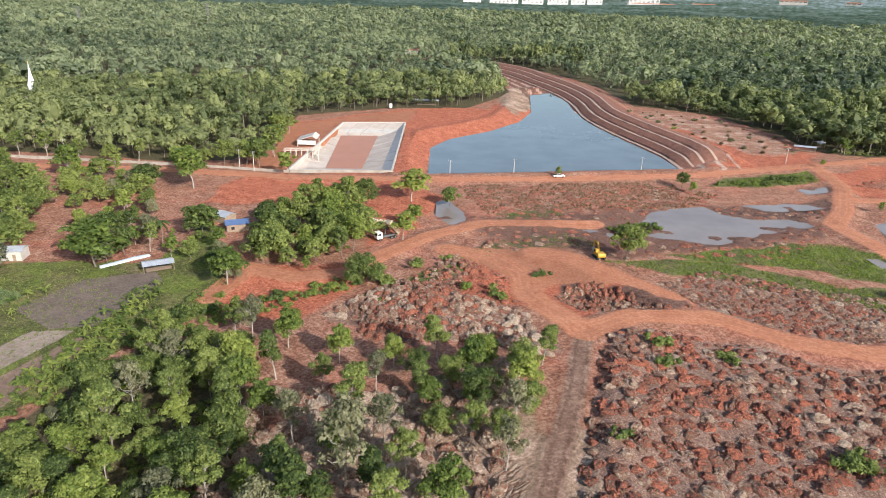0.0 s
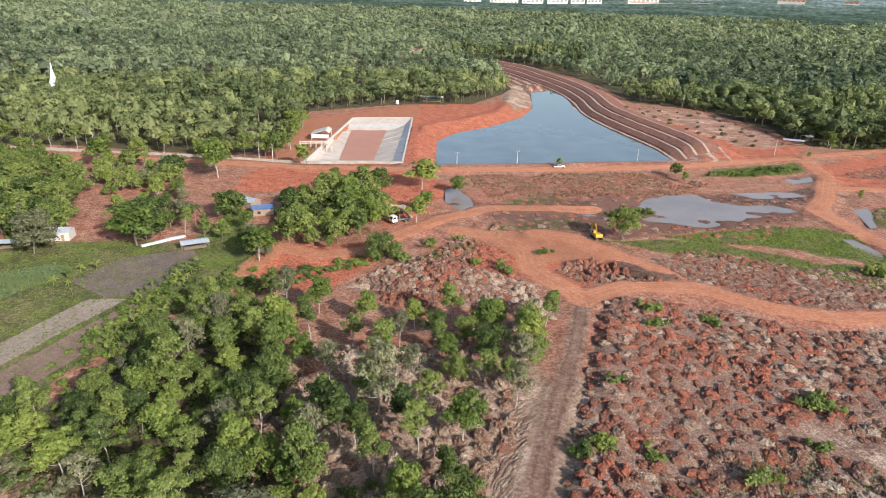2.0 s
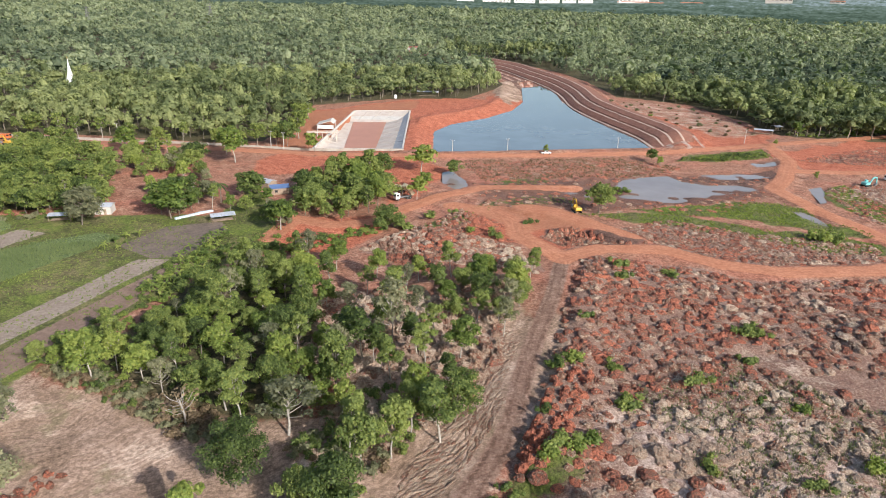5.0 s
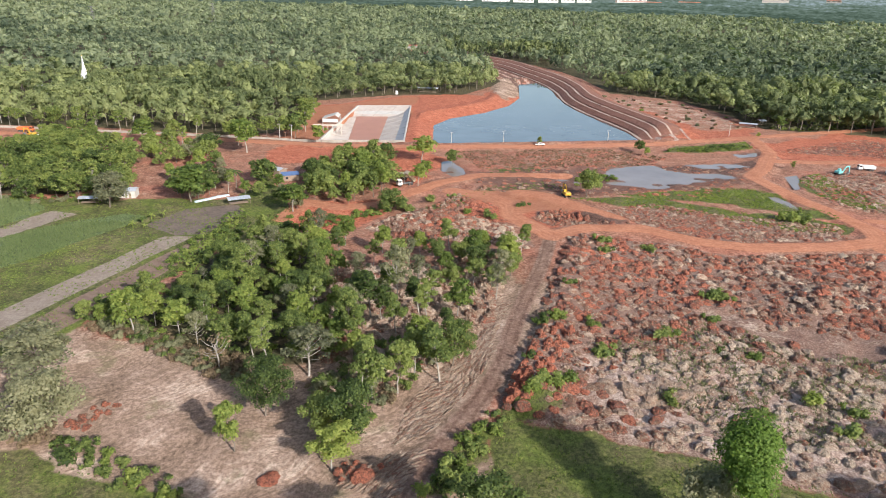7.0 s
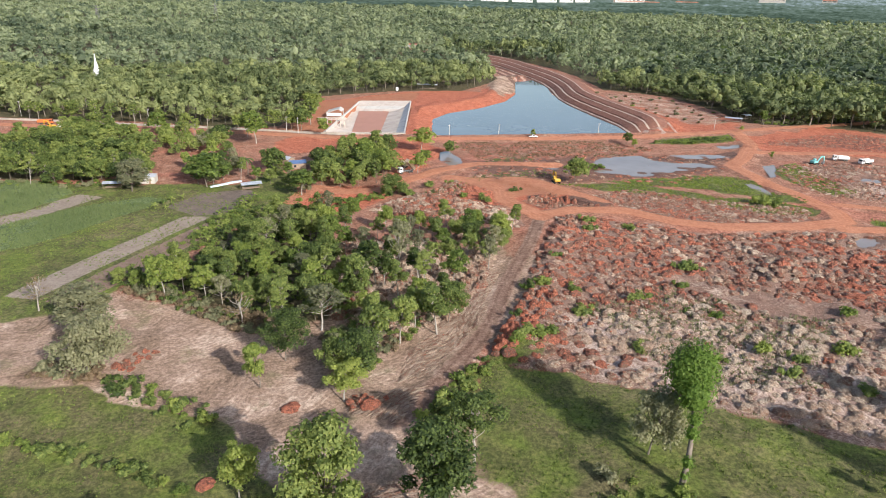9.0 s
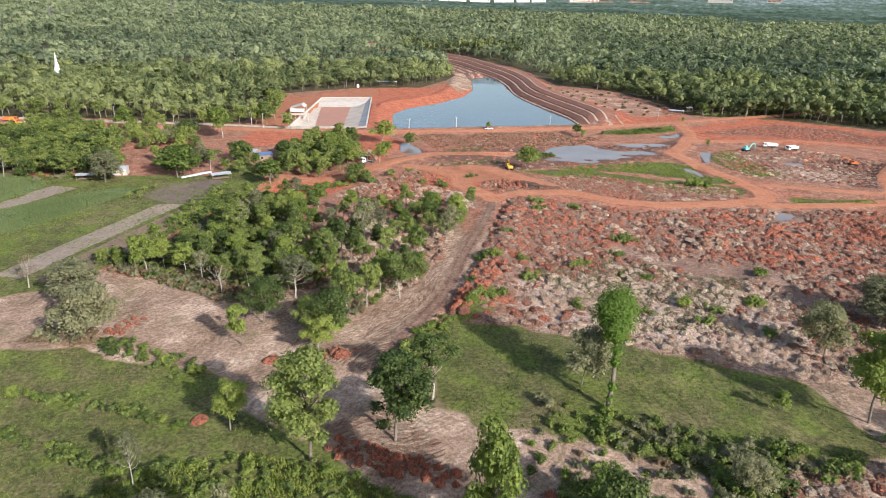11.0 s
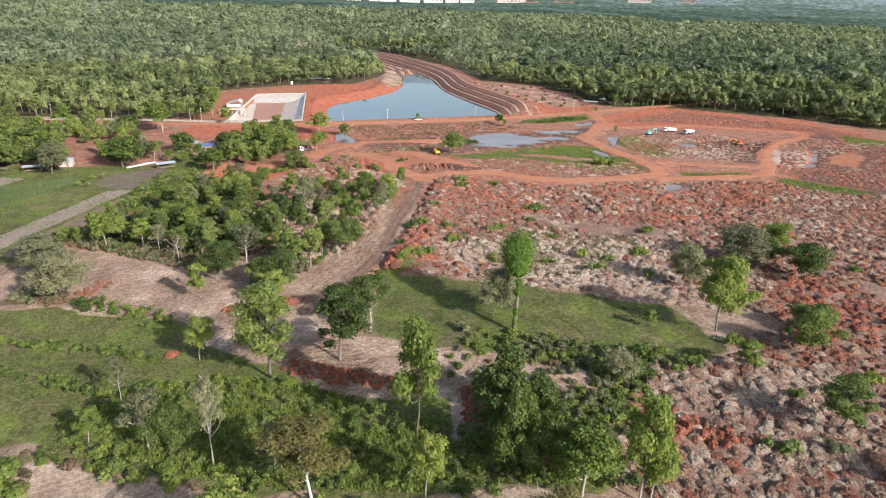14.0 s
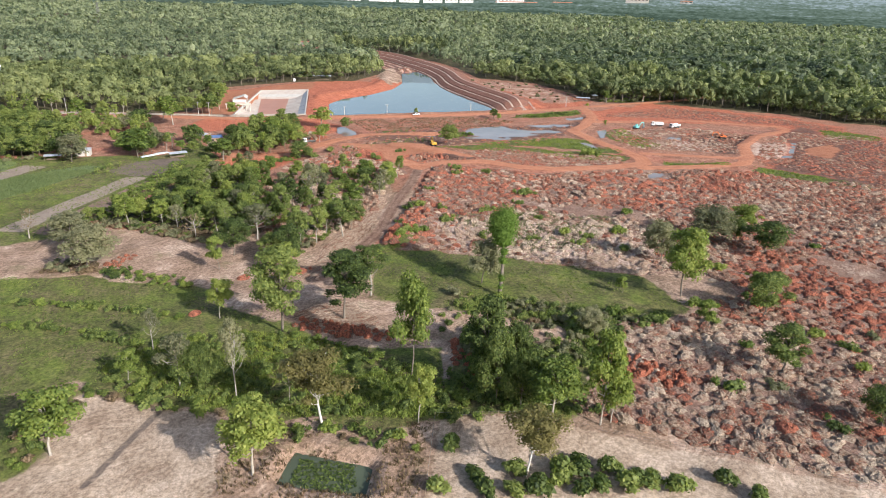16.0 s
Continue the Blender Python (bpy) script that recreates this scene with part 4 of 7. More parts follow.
def tree_of(kind, detail):
    """The meshes of a kind of tree at one fineness of foliage."""
    if (kind, detail) not in TREES:
        many, size = DETAIL[detail]
        v = list(KINDS[kind])
        v[5], v[6] = int(v[5] * many), v[6] * size
        TREES[kind, detail] = tree_meshes(*v, core=kind not in ("bare", "sparse"))
    return TREES[kind, detail]


def tree(kind, x, y, size=1.0, group="scattered trees", lean=0.0, wide=0.0):
    """A tree of one kind; size over 3 is its height in metres, wide its crown's width."""
    size = size / KINDS[kind][1] if size > 3 else size
    z = level(x, y)
    trunk, crown = tree_of(kind, "far" if y > 165 else "fine" if y < 42 else "mid")
    if group == "trees at the wood's edge" or (group == "trees round the farmhouses" and (size < 0.62 or y > 215)):
        THICKET.append((kind, trunk, crown, pose(x, y, z, 0, 0, random.uniform(0, 360)) @ Matrix.Scale(size, 4)))
        return None
    broad = wide / KINDS[kind][2] * (1.3 if kind in ("column", "bright") else 1.12) if wide else size
    ob = thing("tree", x, y, z, LABELS[kind], "tree", group)
    part("trunk", trunk, ob)
    part("crown", crown, ob)
    ob.matrix_world = pose(x, y, z, lean, lean, random.uniform(0, 360)) @ Matrix.Diagonal((broad * random.uniform(0.92, 1.1), broad * random.uniform(0.92, 1.1), size, 1))
    return ob


def scatter(poly, gap, seed, keep=None, tries=9000):
    """Places in an area, no two nearer than gap."""
    rs = np.random.RandomState(seed)
    xs, ys = [p[0] for p in poly], [p[1] for p in poly]
    x, y = rs.uniform(min(xs), max(xs), tries), rs.uniform(min(ys), max(ys), tries)
    ok = inside(x, y, poly)
    if keep is not None:
        ok &= keep(x, y)
    cells, out = {}, []
    for a, b in zip(x[ok], y[ok]):
        i, j = int(a // gap), int(b // gap)
        if all(math.hypot(a - c, b - d) >= gap for p in (-1, 0, 1) for q in (-1, 0, 1) for c, d in cells.get((i + p, j + q), ())):
            cells.setdefault((i, j), []).append((a, b))
            out.append((a, b))
    return out


# single trees that stand out: kind, then place, height and crown width
for kind, spots in {
    "column": [(-18.9, -14.8, 23.1, 9.0), (-3.9, -10.6, 19.0, 8.9), (91.6, -48.7, 12.4, 6.7), (25.1, -46.9, 22.0, 6.5), (-24.3, 62.3, 16.3, 4.9)],
    "slim": [(3.6, 2.0, 14.2, 7.6), (-11.8, 45.0, 13.4, 6.3), (-16.6, 42.1, 12.8, 5.8), (-3.1, 49.1, 13.5, 7.8), (-20.4, 77.2, 14.2, 6.9), (-8.6, 80.9, 10.2, 5.7), (-80.9, 301.9, 16.2, 8.9)],
    "light": [(-34.9, -6.0, 11.1, 6.4), (9.4, -55.9, 13.3, 5.7), (-49.0, -34.3, 8.3, 4.1), (-21.7, 21.6, 9.0, 7.1), (-76.3, 68.3, 11.8, 7.5), (43.9, -61.8, 21.2, 8.1), (34.4, -60.6, 15.3, 9.7), (46.2, -61.3, 10.9, 6.4), (-56.4, -55.9, 13.7, 9.5), (-20.5, -66.1, 15.6, 10.1), (33.2, -51.6, 10.4, 8.2), (-99.2, 247.7, 17.1, 13.0), (-58.0, 160.4, 11.0, 9.0), (-155.0, 260.1, 12.7, 10.0), (-12.7, 239.6, 12.5, 11.0), (-13.0, 197.0, 9.5, 6.5), (-11.0, 211.1, 8.2, 6.0)],
    "sparse": [(-47.4, -20.6, 10.8, 3.5), (-26.2, -42.4, 18.4, 5.1), (-15.6, -44.7, 10.0, 3.7), (-31.4, 51.5, 12.2, 9.1), (-14.6, 83.9, 17.4, 8.1), (-38.2, -36.5, 12.8, 6.8)],
    "bright": [(10.0, -39.0, 23.0, 7.7), (139.2, 41.5, 9.8, 8.3), (88.7, -8.9, 20.4, 9.9), (-99.6, 171.7, 14.2, 12.0), (28.5, -32.0, 10.0, 6.0)],
    "white": [(-8.7, -54.8, 16.5, 11.9), (25.7, -73.5, 12.9, 10.5)],
    "grey": [(-77.6, 29.7, 14.2, 12.9), (-89.4, 49.9, 10.3, 12.3), (35.1, 5.5, 13.4, 9.8), (95.1, 15.9, 13.5, 9.5), (56.1, -27.8, 7.4, 6.2), (118.6, 30.6, 12.3, 15.0), (-126.4, 162.1, 13.0, 12.2)],
    "bare": [(-104.3, 58.4, 10.3, 7.3), (-51.6, 54.2, 9.1, 7.5), (-38.0, 74.3, 8.6, 5.0)],
    "broad": [(-37.1, 37.1, 11.8, 9.7), (-0.4, 55.0, 10.6, 8.5), (98.4, -69.8, 9.0, 8.0)],
    "young": [(-40.1, 26.6, 11.2, 5.5), (111.3, -7.0, 6.3, 4.9), (73.2, -4.7, 5.3, 3.8), (86.2, -27.1, 7.7, 5.5), (-66.7, 271.1, 10.0, 7.5), (-39.0, 171.1, 5.0, 2.8), (50.0, 279.6, 5.0, 3.0)],
    "round": [(-19.8, 30.5, 12.3, 10.3), (-24.8, 30.9, 9.5, 7.3), (134.0, 19.9, 11.2, 13.0), (104.7, -22.3, 11.5, 9.3), (129.8, 31.0, 8.9, 8.0), (55.5, 183.2, 11.8, 9.5), (1.9, 236.8, 7.7, 7.0), (-78.5, 199.2, 10.6, 11.0), (-116.6, 245.7, 9.8, 10.5), (113.4, -12.6, 8.5, 8.0)],
    "dark": [(25.7, -51.8, 16.3, 8.0), (29.9, -55.1, 14.3, 6.8), (32.1, -42.6, 13.2, 7.6), (-34.4, -37.0, 10.6, 6.7), (-22.1, 164.5, 9.0, 10.0), (-29.5, 236.0, 10.0, 10.0)],
}.items():
    for x, y, s, w in spots:
        tree(kind, x, y, s, wide=w)


def ivy_tree(x, y, tall):
    """A tall leaning stem wrapped in creepers, with a domed head of leaves."""
    rs = np.random.RandomState(77)
    stem = [np.array((0.55 * k, 0.55 * k * k, tall * 0.25 * k - 0.06 * k * k)) for k in range(5)]
    centres = stem[1:4] + [stem[1] * 0.5, stem[2] * 1.25, stem[3] + (0, 0, 1.0), stem[4] - (0, 0, 2), stem[4] + (0.4, 0, 0.4), stem[4] - (1.0, 0.6, 1.2), stem[4] + (1.0, 0.4, -1.6)]
    radii = [1.1, 1.2, 1.5, 0.9, 1.2, 3.0, 4.3, 3.5, 3.4, 3.4]
    v, f = joined([leaf_cloud(rs, centres, radii, 6500, 0.19, 1.2)] + [(ICO_V * r * 0.8 * np.array((1, 1, 1.25)) + c, ICO_F) for c, r in zip(centres, radii)])
    z = level(x, y)
    ob = thing("tree", x, y, z, "tall leaning tree smothered in deep green creeper", "tree", "scattered trees")
    part("trunk", mesh_of("trunk", *limb([stem[0] - (0, 0, 0.5), *stem[1:]], 0.55, 0.2, 8), [BARK], True), ob)
    me = mesh_of("creeper", v, f, [CREEPER])
    me.attributes.new("tint", "FLOAT", "POINT").data.foreach_set("value", np.full(len(v), 0.5, np.float32))
    part("creeper", me, ob)


for x, y, h in [(38.2, -3.0, 19.0)]:
    ivy_tree(x, y, h)

WOOD = [(-92.8, 74.9), (-83.0, 79.4), (-72.8, 84.8), (-69.1, 101.3), (-62.5, 118.4), (-46.6, 134.6), (-37.5, 103.5), (-27.5, 79.1), (-25.4, 54.9), (-40.0, 53.5), (-66.6, 64.9)]
THIN = [(-44.9, 135.8), (-17.7, 126.2), (18.7, 126.2), (24.5, 121.4), (8.5, 79.1), (-0.4, 57.3), (-18.7, 40.3), (-25.7, 57.3), (-26.1, 79.1), (-40.6, 111.8)]
DENSE = [(-7.5, 119.0), (16.4, 121.3), (21.7, 112.3), (12.6, 94.3), (0.1, 94.3)]
random.seed(4)
for x, y in scatter(WOOD, 5.6, 11):
    tree(random.choice(("broad", "round", "dark", "column", "slim", "bright", "light", "slim", "round", "light", "sparse")), x, y, random.uniform(0.45, 1.12), "trees of the grove")
for x, y in scatter(THIN, 8.6, 12):
    tree(random.choice(("slim", "light", "sparse", "slim", "light", "slim", "slim", "young", "sparse")), x, y, random.uniform(0.7, 1.1), "trees of the grove")
for x, y in scatter(DENSE, 8.2, 15):
    tree(random.choice(("broad", "round", "bright")), x, y, random.uniform(0.6, 0.85), "trees of the grove")
VILLAGE = [
    [(-201.0, 259.0), (-189.6, 265.1), (-163.0, 252.0), (-146.0, 228.5), (-133.0, 191.8), (-131.0, 178.0), (-146.5, 168.0), (-195.0, 168.0), (-214.0, 187.0)],
    [(-154.1, 262.0), (-122.0, 257.0), (-98.0, 209.4), (-86.0, 180.0), (-93.0, 176.0), (-103.0, 172.0), (-108.8, 180.4), (-123.2, 206.4), (-137.8, 229.2)],
    [(-90.4, 202.3), (-79.0, 208.9), (-68.1, 184.2), (-57.0, 171.9), (-56.2, 160.6), (-67.5, 172.0), (-80.8, 179.2)],
]
for n, area in enumerate(VILLAGE):
    for x, y in scatter(area, (5.6, 6.4, 6.2)[n], 13 + 40 * n):
        if n != 1 or (x + 122) ** 2 + (y - 214) ** 2 > 110:
            tree(random.choice((("broad", "dark", "dark", "round", "slim", "column"), ("broad", "round", "slim", "light", "grey", "dark"), ("round", "light", "young", "grey", "broad"))[n]), x, y, random.uniform(0.62, 1.12) * (1, 0.9, 0.7)[n], "trees round the farmhouses")
for x, y, h in [(-83.1, 283.1, 13.8), (-108.0, 263.6, 12.3), (101.2, 270.7, 6.9), (183.6, 313.7, 4.1), (211.8, 344.3, 9.7), (103.0, 262.0, 5.0), (168.7, 243.3, 4.3)]:
    tree(random.choice(("round", "light", "young")), x, y, h, "trees along the road")
EDGE = [(-250.6, 295.9), (-209.1, 289.0), (-150.6, 281.8), (-108.6, 284.4), (-86.5, 296.5), (-89.1, 351.3), (-87.5, 372.7), (-82.2, 306.7), (-83.4, 281.9), (-120.4, 282.9), (-183.8, 287.8), (-246.8, 289.9)]
for x, y in scatter(EDGE, 8.0, 17):
    tree(random.choice(("slim", "broad", "round", "slim")), x, y, random.uniform(0.8, 1.15), "trees at the wood's edge")
BAMBOO = [(-60.8, 214.5), (-37.5, 240.8), (-25.6, 206.6), (-25.6, 182.5), (-33.6, 176.0), (-43.6, 172.8), (-53.6, 178.5)]
for x, y in scatter(BAMBOO, 5.2, 14):
    tree(random.choice(("dark", "column", "bright", "round", "dark")), x, y, random.uniform(0.6, 1.15), "trees round the farmhouses")


def thicket():
    """The far small trees by the farmhouses and the wood's edge, in one mesh."""
    mats, vs, fs, ix, ts, k = [], [], [], [], [], 0
    for kind, trunk, crown, m in THICKET:
        for me in (trunk, crown):
            if me.materials[0] not in mats:
                mats.append(me.materials[0])
            co = np.zeros(len(me.vertices) * 3)
            me.vertices.foreach_get("co", co)
            r = np.array(m)
            vs.append(co.reshape(-1, 3) @ r[:3, :3].T + r[:3, 3])
            fs += [[i + k for i in p.vertices] for p in me.polygons]
            ix += [mats.index(me.materials[0])] * len(me.polygons)
            ts.append(np.full(len(co) // 3, (x_of(m) * 0.37) % 1.0))
            k += len(co) // 3
    me = mesh_of("thicket", np.concatenate(vs), fs, mats, False, ix)
    me.attributes.new("tint", "FLOAT", "POINT").data.foreach_set("value", np.concatenate(ts).astype(np.float32))
    tagged(new("thicket", me), "thicket of mixed green trees by the farmhouses and road", "woodland", kind="stuff")


def x_of(m):
    return abs(m.translation.x)


thicket()


# ---- shrubs ----
BUSHES = {
    "bush": (bush_mesh(1, 3.0, 2.2, 190, 0.21, LEAF), "rounded green bush"),
    "bright": (bush_mesh(2, 2.6, 1.8, 170, 0.21, LEAF_LIGHT), "low bright green bush"),
    "grey": (bush_mesh(3, 3.2, 2.4, 150, 0.23, LEAF_GREY), "loose grey-green shrub"),
    "dry": (bush_mesh(4, 2.6, 1.4, 120, 0.22, LEAF_DRY), "heap of dry brown brush"),
    "planted": (bush_mesh(5, 2.4, 1.9, 190, 0.2, LEAF), "clipped dark green orchard shrub"),
}


def bush(kind, x, y, size, where, group):
    me, what = BUSHES[kind]
    ob = new("bush", me)
    z = level(x, y)
    ob.matrix_world = pose(x, y, z - 0.1, 0, 0, random.uniform(0, 360)) @ Matrix.Diagonal((size, size * random.uniform(0.85, 1.15), size * random.uniform(0.85, 1.1), 1))
    return tagged(ob, what + " " + where, "bush", group)


random.seed(9)
for x, y in [(14.9, -63.9), (16.9, -71.9), (23.6, -72.1), (35.9, -72.1), (41.0, -75.0), (29.9, -76.3), (35.1, -78.4), (10.6, -75.7), (26.2, -77.1), (32.5, -74.4), (38.1, -77.1), (27.1, -78.8), (44.2, -78.3), (59.4, -80.6), (47.1, -77.6), (50.9, -81.1), (22.4, -76.6), (17.9, -77.5), (41.6, -79.6), (63.1, -83.8)]:
    bush("planted", x, y, random.uniform(1.7, 2.3), "in a row on pale sand", "orchard shrubs")
for x, y, s in [(48.7, 122.2, 1.1), (63.6, 124.0, 0.8), (23.0, 74.7, 1.2), (26.1, 76.2, 1.1), (34.8, 74.0, 0.9), (73.6, 91.9, 1.4), (65.4, 76.9, 1), (34.5, 60.5, 1.3), (51.9, 68.3, 0.8), (62.0, 62.9, 0.7), (15.7, 44.2, 1.3), (21.2, 46.2, 1.3), (32.1, 95.6, 0.7), (68.0, 59.8, 0.7), (127.9, 157.7, 2), (28.0, 168.7, 1.3), (6.1, 160.3, 1.2), (14.8, 155.2, 1.7), (-16.1, 165.7, 2.3), (-7.8, 175.7, 1.7), (1.2, 181.6, 1.1), (16.7, 57.3, 1), (26.2, 77.4, 1.5), (21.1, 73.8, 1.2), (35.0, 74.7, 1.2), (34.5, 61.1, 1.4), (50.7, 67.9, 1.5), (70.1, 91.8, 1.7), (73.6, 90.0, 1.4), (65.7, 78.1, 1.2), (69.7, 60.1, 1.1), (33.4, 97.3, 1.0), (63.4, 125.9, 1.3), (18.3, 45.8, 1.7), (24.4, 47.1, 1.5), (44.0, 42.5, 1.2), (59.8, 37.2, 1.2), (93.2, 44.5, 1.9), (104.6, 61.2, 1.7), (74.0, 32.4, 1.6), (79.1, 38.7, 1.3), (72.8, 41.2, 1.6), (86.7, 25.8, 1.4), (49.8, 130.8, 1.6), (49.0, 122.3, 1.3), (127.0, 159.2, 2.6), (130.9, 158.2, 2.0)]:
    bush(random.choice(("bush", "bright", "bush")), x, y, s, "among heaps of red spoil", "bushes on the spoil ground")
for x, y, s in [(107.3, -16.0, 1.8), (89.2, -24.0, 1.1), (76.6, -52.5, 1.7), (89.6, -38.4, 1.2), (153.8, 22.7, 1.3), (111.4, -35.2, 1.5), (114.5, -41.1, 1.4), (110.9, -50.7, 1.3), (85.8, -54.6, 1.2), (90.0, -14.3, 1.5), (124.4, -36.6, 1.1), (110.6, 9.3, 1.4), (89.4, -68.7, 1.3)]:
    bush(random.choice(("bush", "bright", "grey")), x, y, s, "among heaps of red spoil", "bushes on the spoil ground")
BUSH_BANDS = [  # kind choices, gap, what they stand by, area
    (("bright", "bush", "bush"), 2.6, "in lush undergrowth", "undergrowth", [(-56.7, -26.4), (-45.1, -15.2), (-29.8, -12.9), (-10.6, -19.9), (7.1, -33.0), (18.8, -39.6), (24.7, -47.0), (16.0, -55.5), (-1.4, -52.8), (-16.6, -49.5), (-30.1, -44.7), (-52.9, -35.7)]),
    (("bush", "bright", "bush"), 2.6, "below young trees", "undergrowth", [(14.2, -45.4), (29.1, -38.7), (35.3, -48.5), (39.8, -56.7), (27.0, -56.8), (14.9, -55.7)]),
    (("bush", "bright", "bush"), 2.5, "below young trees", "undergrowth", [(23.8, -30.4), (32.3, -27.9), (38.9, -37.2), (43.3, -46.5), (45.1, -57.2), (36.9, -57.9), (26.9, -53.8), (20.5, -47.3)]),
    (("grey", "bright", "bush"), 2.9, "at the edge of a grass meadow", "meadow edge bushes", [(25.7, -0.1), (40.3, -5.5), (53.9, -12.3), (80.4, -20.0), (79.6, -24.6), (63.0, -24.3), (58.2, -32.3), (51.7, -23.0), (37.8, -15.2), (24.5, -7.0)]),
    (("bush", "bright"), 2.3, "along a field bank", "hedge bushes", [(-74.2, 26.9), (-70.4, 29.4), (-61.4, 25.7), (-52.4, 18.7), (-44.3, 14.7), (-50.6, 12.3), (-63.2, 21.2)]),
    (("bush", "bright"), 2.0, "along a field bank", "hedge bushes", [(-6.5, 15.0), (-0.8, 25.0), (4.7, 34.8), (8.3, 38.4), (9.7, 35.6), (4.3, 26.5), (-1.9, 14.0)]),
    (("dry", "dry", "bush", "grey"), 2.2, "along the grove", "grove edge brush", [(-95.0, 76.3), (-86.8, 79.8), (-67.1, 66.2), (-51.5, 59.1), (-40.2, 54.6), (-38.2, 51.3), (-50.1, 54.4), (-65.1, 61.1), (-86.0, 72.3)]),
    (("bush", "bright"), 3.2, "below the grove trees", "grove undergrowth", [(-97.3, 80.9), (-86.2, 95.3), (-85.6, 128.1), (-78.0, 145.0), (-56.7, 155.6), (-40.6, 111.8), (-32.6, 67.4), (-40.8, 57.0), (-67.3, 66.7)]),
    (("bush", "grey"), 3.0, "between grove trees and soil heaps", "grove undergrowth", [(-25.7, 57.3), (-13.8, 67.6), (-1.6, 62.3), (-10.0, 46.2), (-19.5, 29.7), (-28.5, 32.9)]),
    (("bush", "bright"), 2.4, "along a red cut", "hedge bushes", [(-78.0, 145.0), (-59.2, 132.4), (-46.4, 144.1), (-28.1, 157.0), (-20.4, 165.7), (-23.1, 172.7), (-32.9, 163.3), (-47.8, 151.8), (-61.9, 143.2)]),
    (("bright", "bush", "dry"), 2.4, "beside a sandy field", "field edge brush", [(-66.2, -52.3), (-62.3, -36.6), (-57.4, -35.2), (-27.7, -46.6), (-14.3, -52.6), (4.7, -59.0), (11.2, -58.4), (8.3, -64.5), (0.3, -61.7), (-14.1, -56.9), (-27.4, -48.8), (-54.2, -38.6), (-60.9, -60.4)]),
    (("bright", "bush"), 2.0, "on a bank across the meadow", "meadow bank bushes", [(-92.8, 10.7), (-77.6, 6.5), (-59.8, 2.0), (-43.4, -3.7), (-43.2, -4.9), (-59.4, 0.4), (-77.0, 4.8), (-92.1, 8.9)]),
    (("bright", "bush"), 2.2, "on a bank across the meadow", "meadow bank bushes", [(-86.8, -3.5), (-72.8, -7.0), (-54.2, -14.1), (-51.8, -18.4), (-72.2, -8.8), (-86.2, -5.0)]),
    (("bright", "grey", "bush"), 3.2, "along the wood's edge", "wood edge bushes", [(203.7, 350.4), (233.5, 358.4), (270.9, 371.5), (311.4, 394.0), (297.0, 371.3), (261.3, 354.8), (225.3, 342.6)]),
    (("dry", "grey", "dry", "bright"), 11.0, "on a cleared bank", "bank bushes", [(119.9, 440.0), (143.6, 473.0), (180.7, 445.3), (194.1, 380.5), (193.7, 352.7), (162.2, 337.4), (143.6, 394.5)]),
    (("bush", "bright", "grey"), 3.4, "in front of the farmhouses", "farm bushes", [(-185.1, 158.2), (-169.3, 165.8), (-154.9, 162.9), (-144.4, 166.6), (-126.7, 165.4), (-126.8, 172.5), (-136.5, 176.9), (-159.6, 171.0), (-191.1, 166.7)]),
    (("bright", "bush"), 2.6, "on wet ground", "marsh bushes", [(56.7, 211.2), (74.2, 221.3), (74.7, 212.9), (60.4, 204.7)]),
    (("dry", "grey", "dry"), 1.7, "on cleared ground", "dry brush", [(-90.4, 28.8), (-89.3, 34.8), (-76.9, 34.0), (-72.7, 29.1), (-79.8, 26.3)]),
    (("dry", "grey", "dry", "bush"), 1.6, "along the grove", "dry brush", [(-88.3, 70.3), (-70.8, 61.6), (-53.3, 50.9), (-41.5, 46.1), (-44.2, 51.8), (-55.9, 59.3), (-73.7, 69.1), (-87.2, 76.3)]),
    (("dry", "grey", "bush"), 1.9, "along the grove", "dry brush", [(-32.4, 46.3), (-12.5, 40.9), (-10.2, 45.8), (-24.1, 52.2)]),
    (("bush", "grey", "bright", "bush"), 2.3, "between the meadow and young trees", "scrub", [(50.9, -15.6), (66.6, -18.0), (58.4, -32.1), (50.0, -45.1), (44.5, -45.1), (50.2, -30.1)]),
    (("bush", "grey", "bright"), 2.5, "between the meadow and young trees", "scrub", [(25.1, -21.6), (33.6, -25.9), (40.2, -31.3), (50.2, -33.0), (45.5, -45.3), (35.6, -44.7), (22.1, -40.4)]),
    (("dry", "grey", "bright", "bush"), 3.4, "on bare ground below the meadow", "scrub", [(33.8, -11.5), (53.2, -16.4), (50.2, -30.1), (40.4, -30.7), (30.4, -24.4), (19.2, -20.7), (19.9, -9.5)]),
    (("bright", "bush"), 3.0, "on the road bank", "bank bushes", [(118.0, 276.7), (162.7, 296.0), (168.6, 291.0), (128.9, 272.8)]),
]
rs = np.random.RandomState(91)
raw = {}
for kind, (me, _) in BUSHES.items():
    co = np.zeros(len(me.vertices) * 3)
    me.vertices.foreach_get("co", co)
    raw[kind] = (co.reshape(-1, 3), [list(p.vertices) for p in me.polygons])
SKINS = ["bush", "bright", "grey", "dry"]
vs, fs, ix, ts, k, loose = [], [], [], [], 0, 0
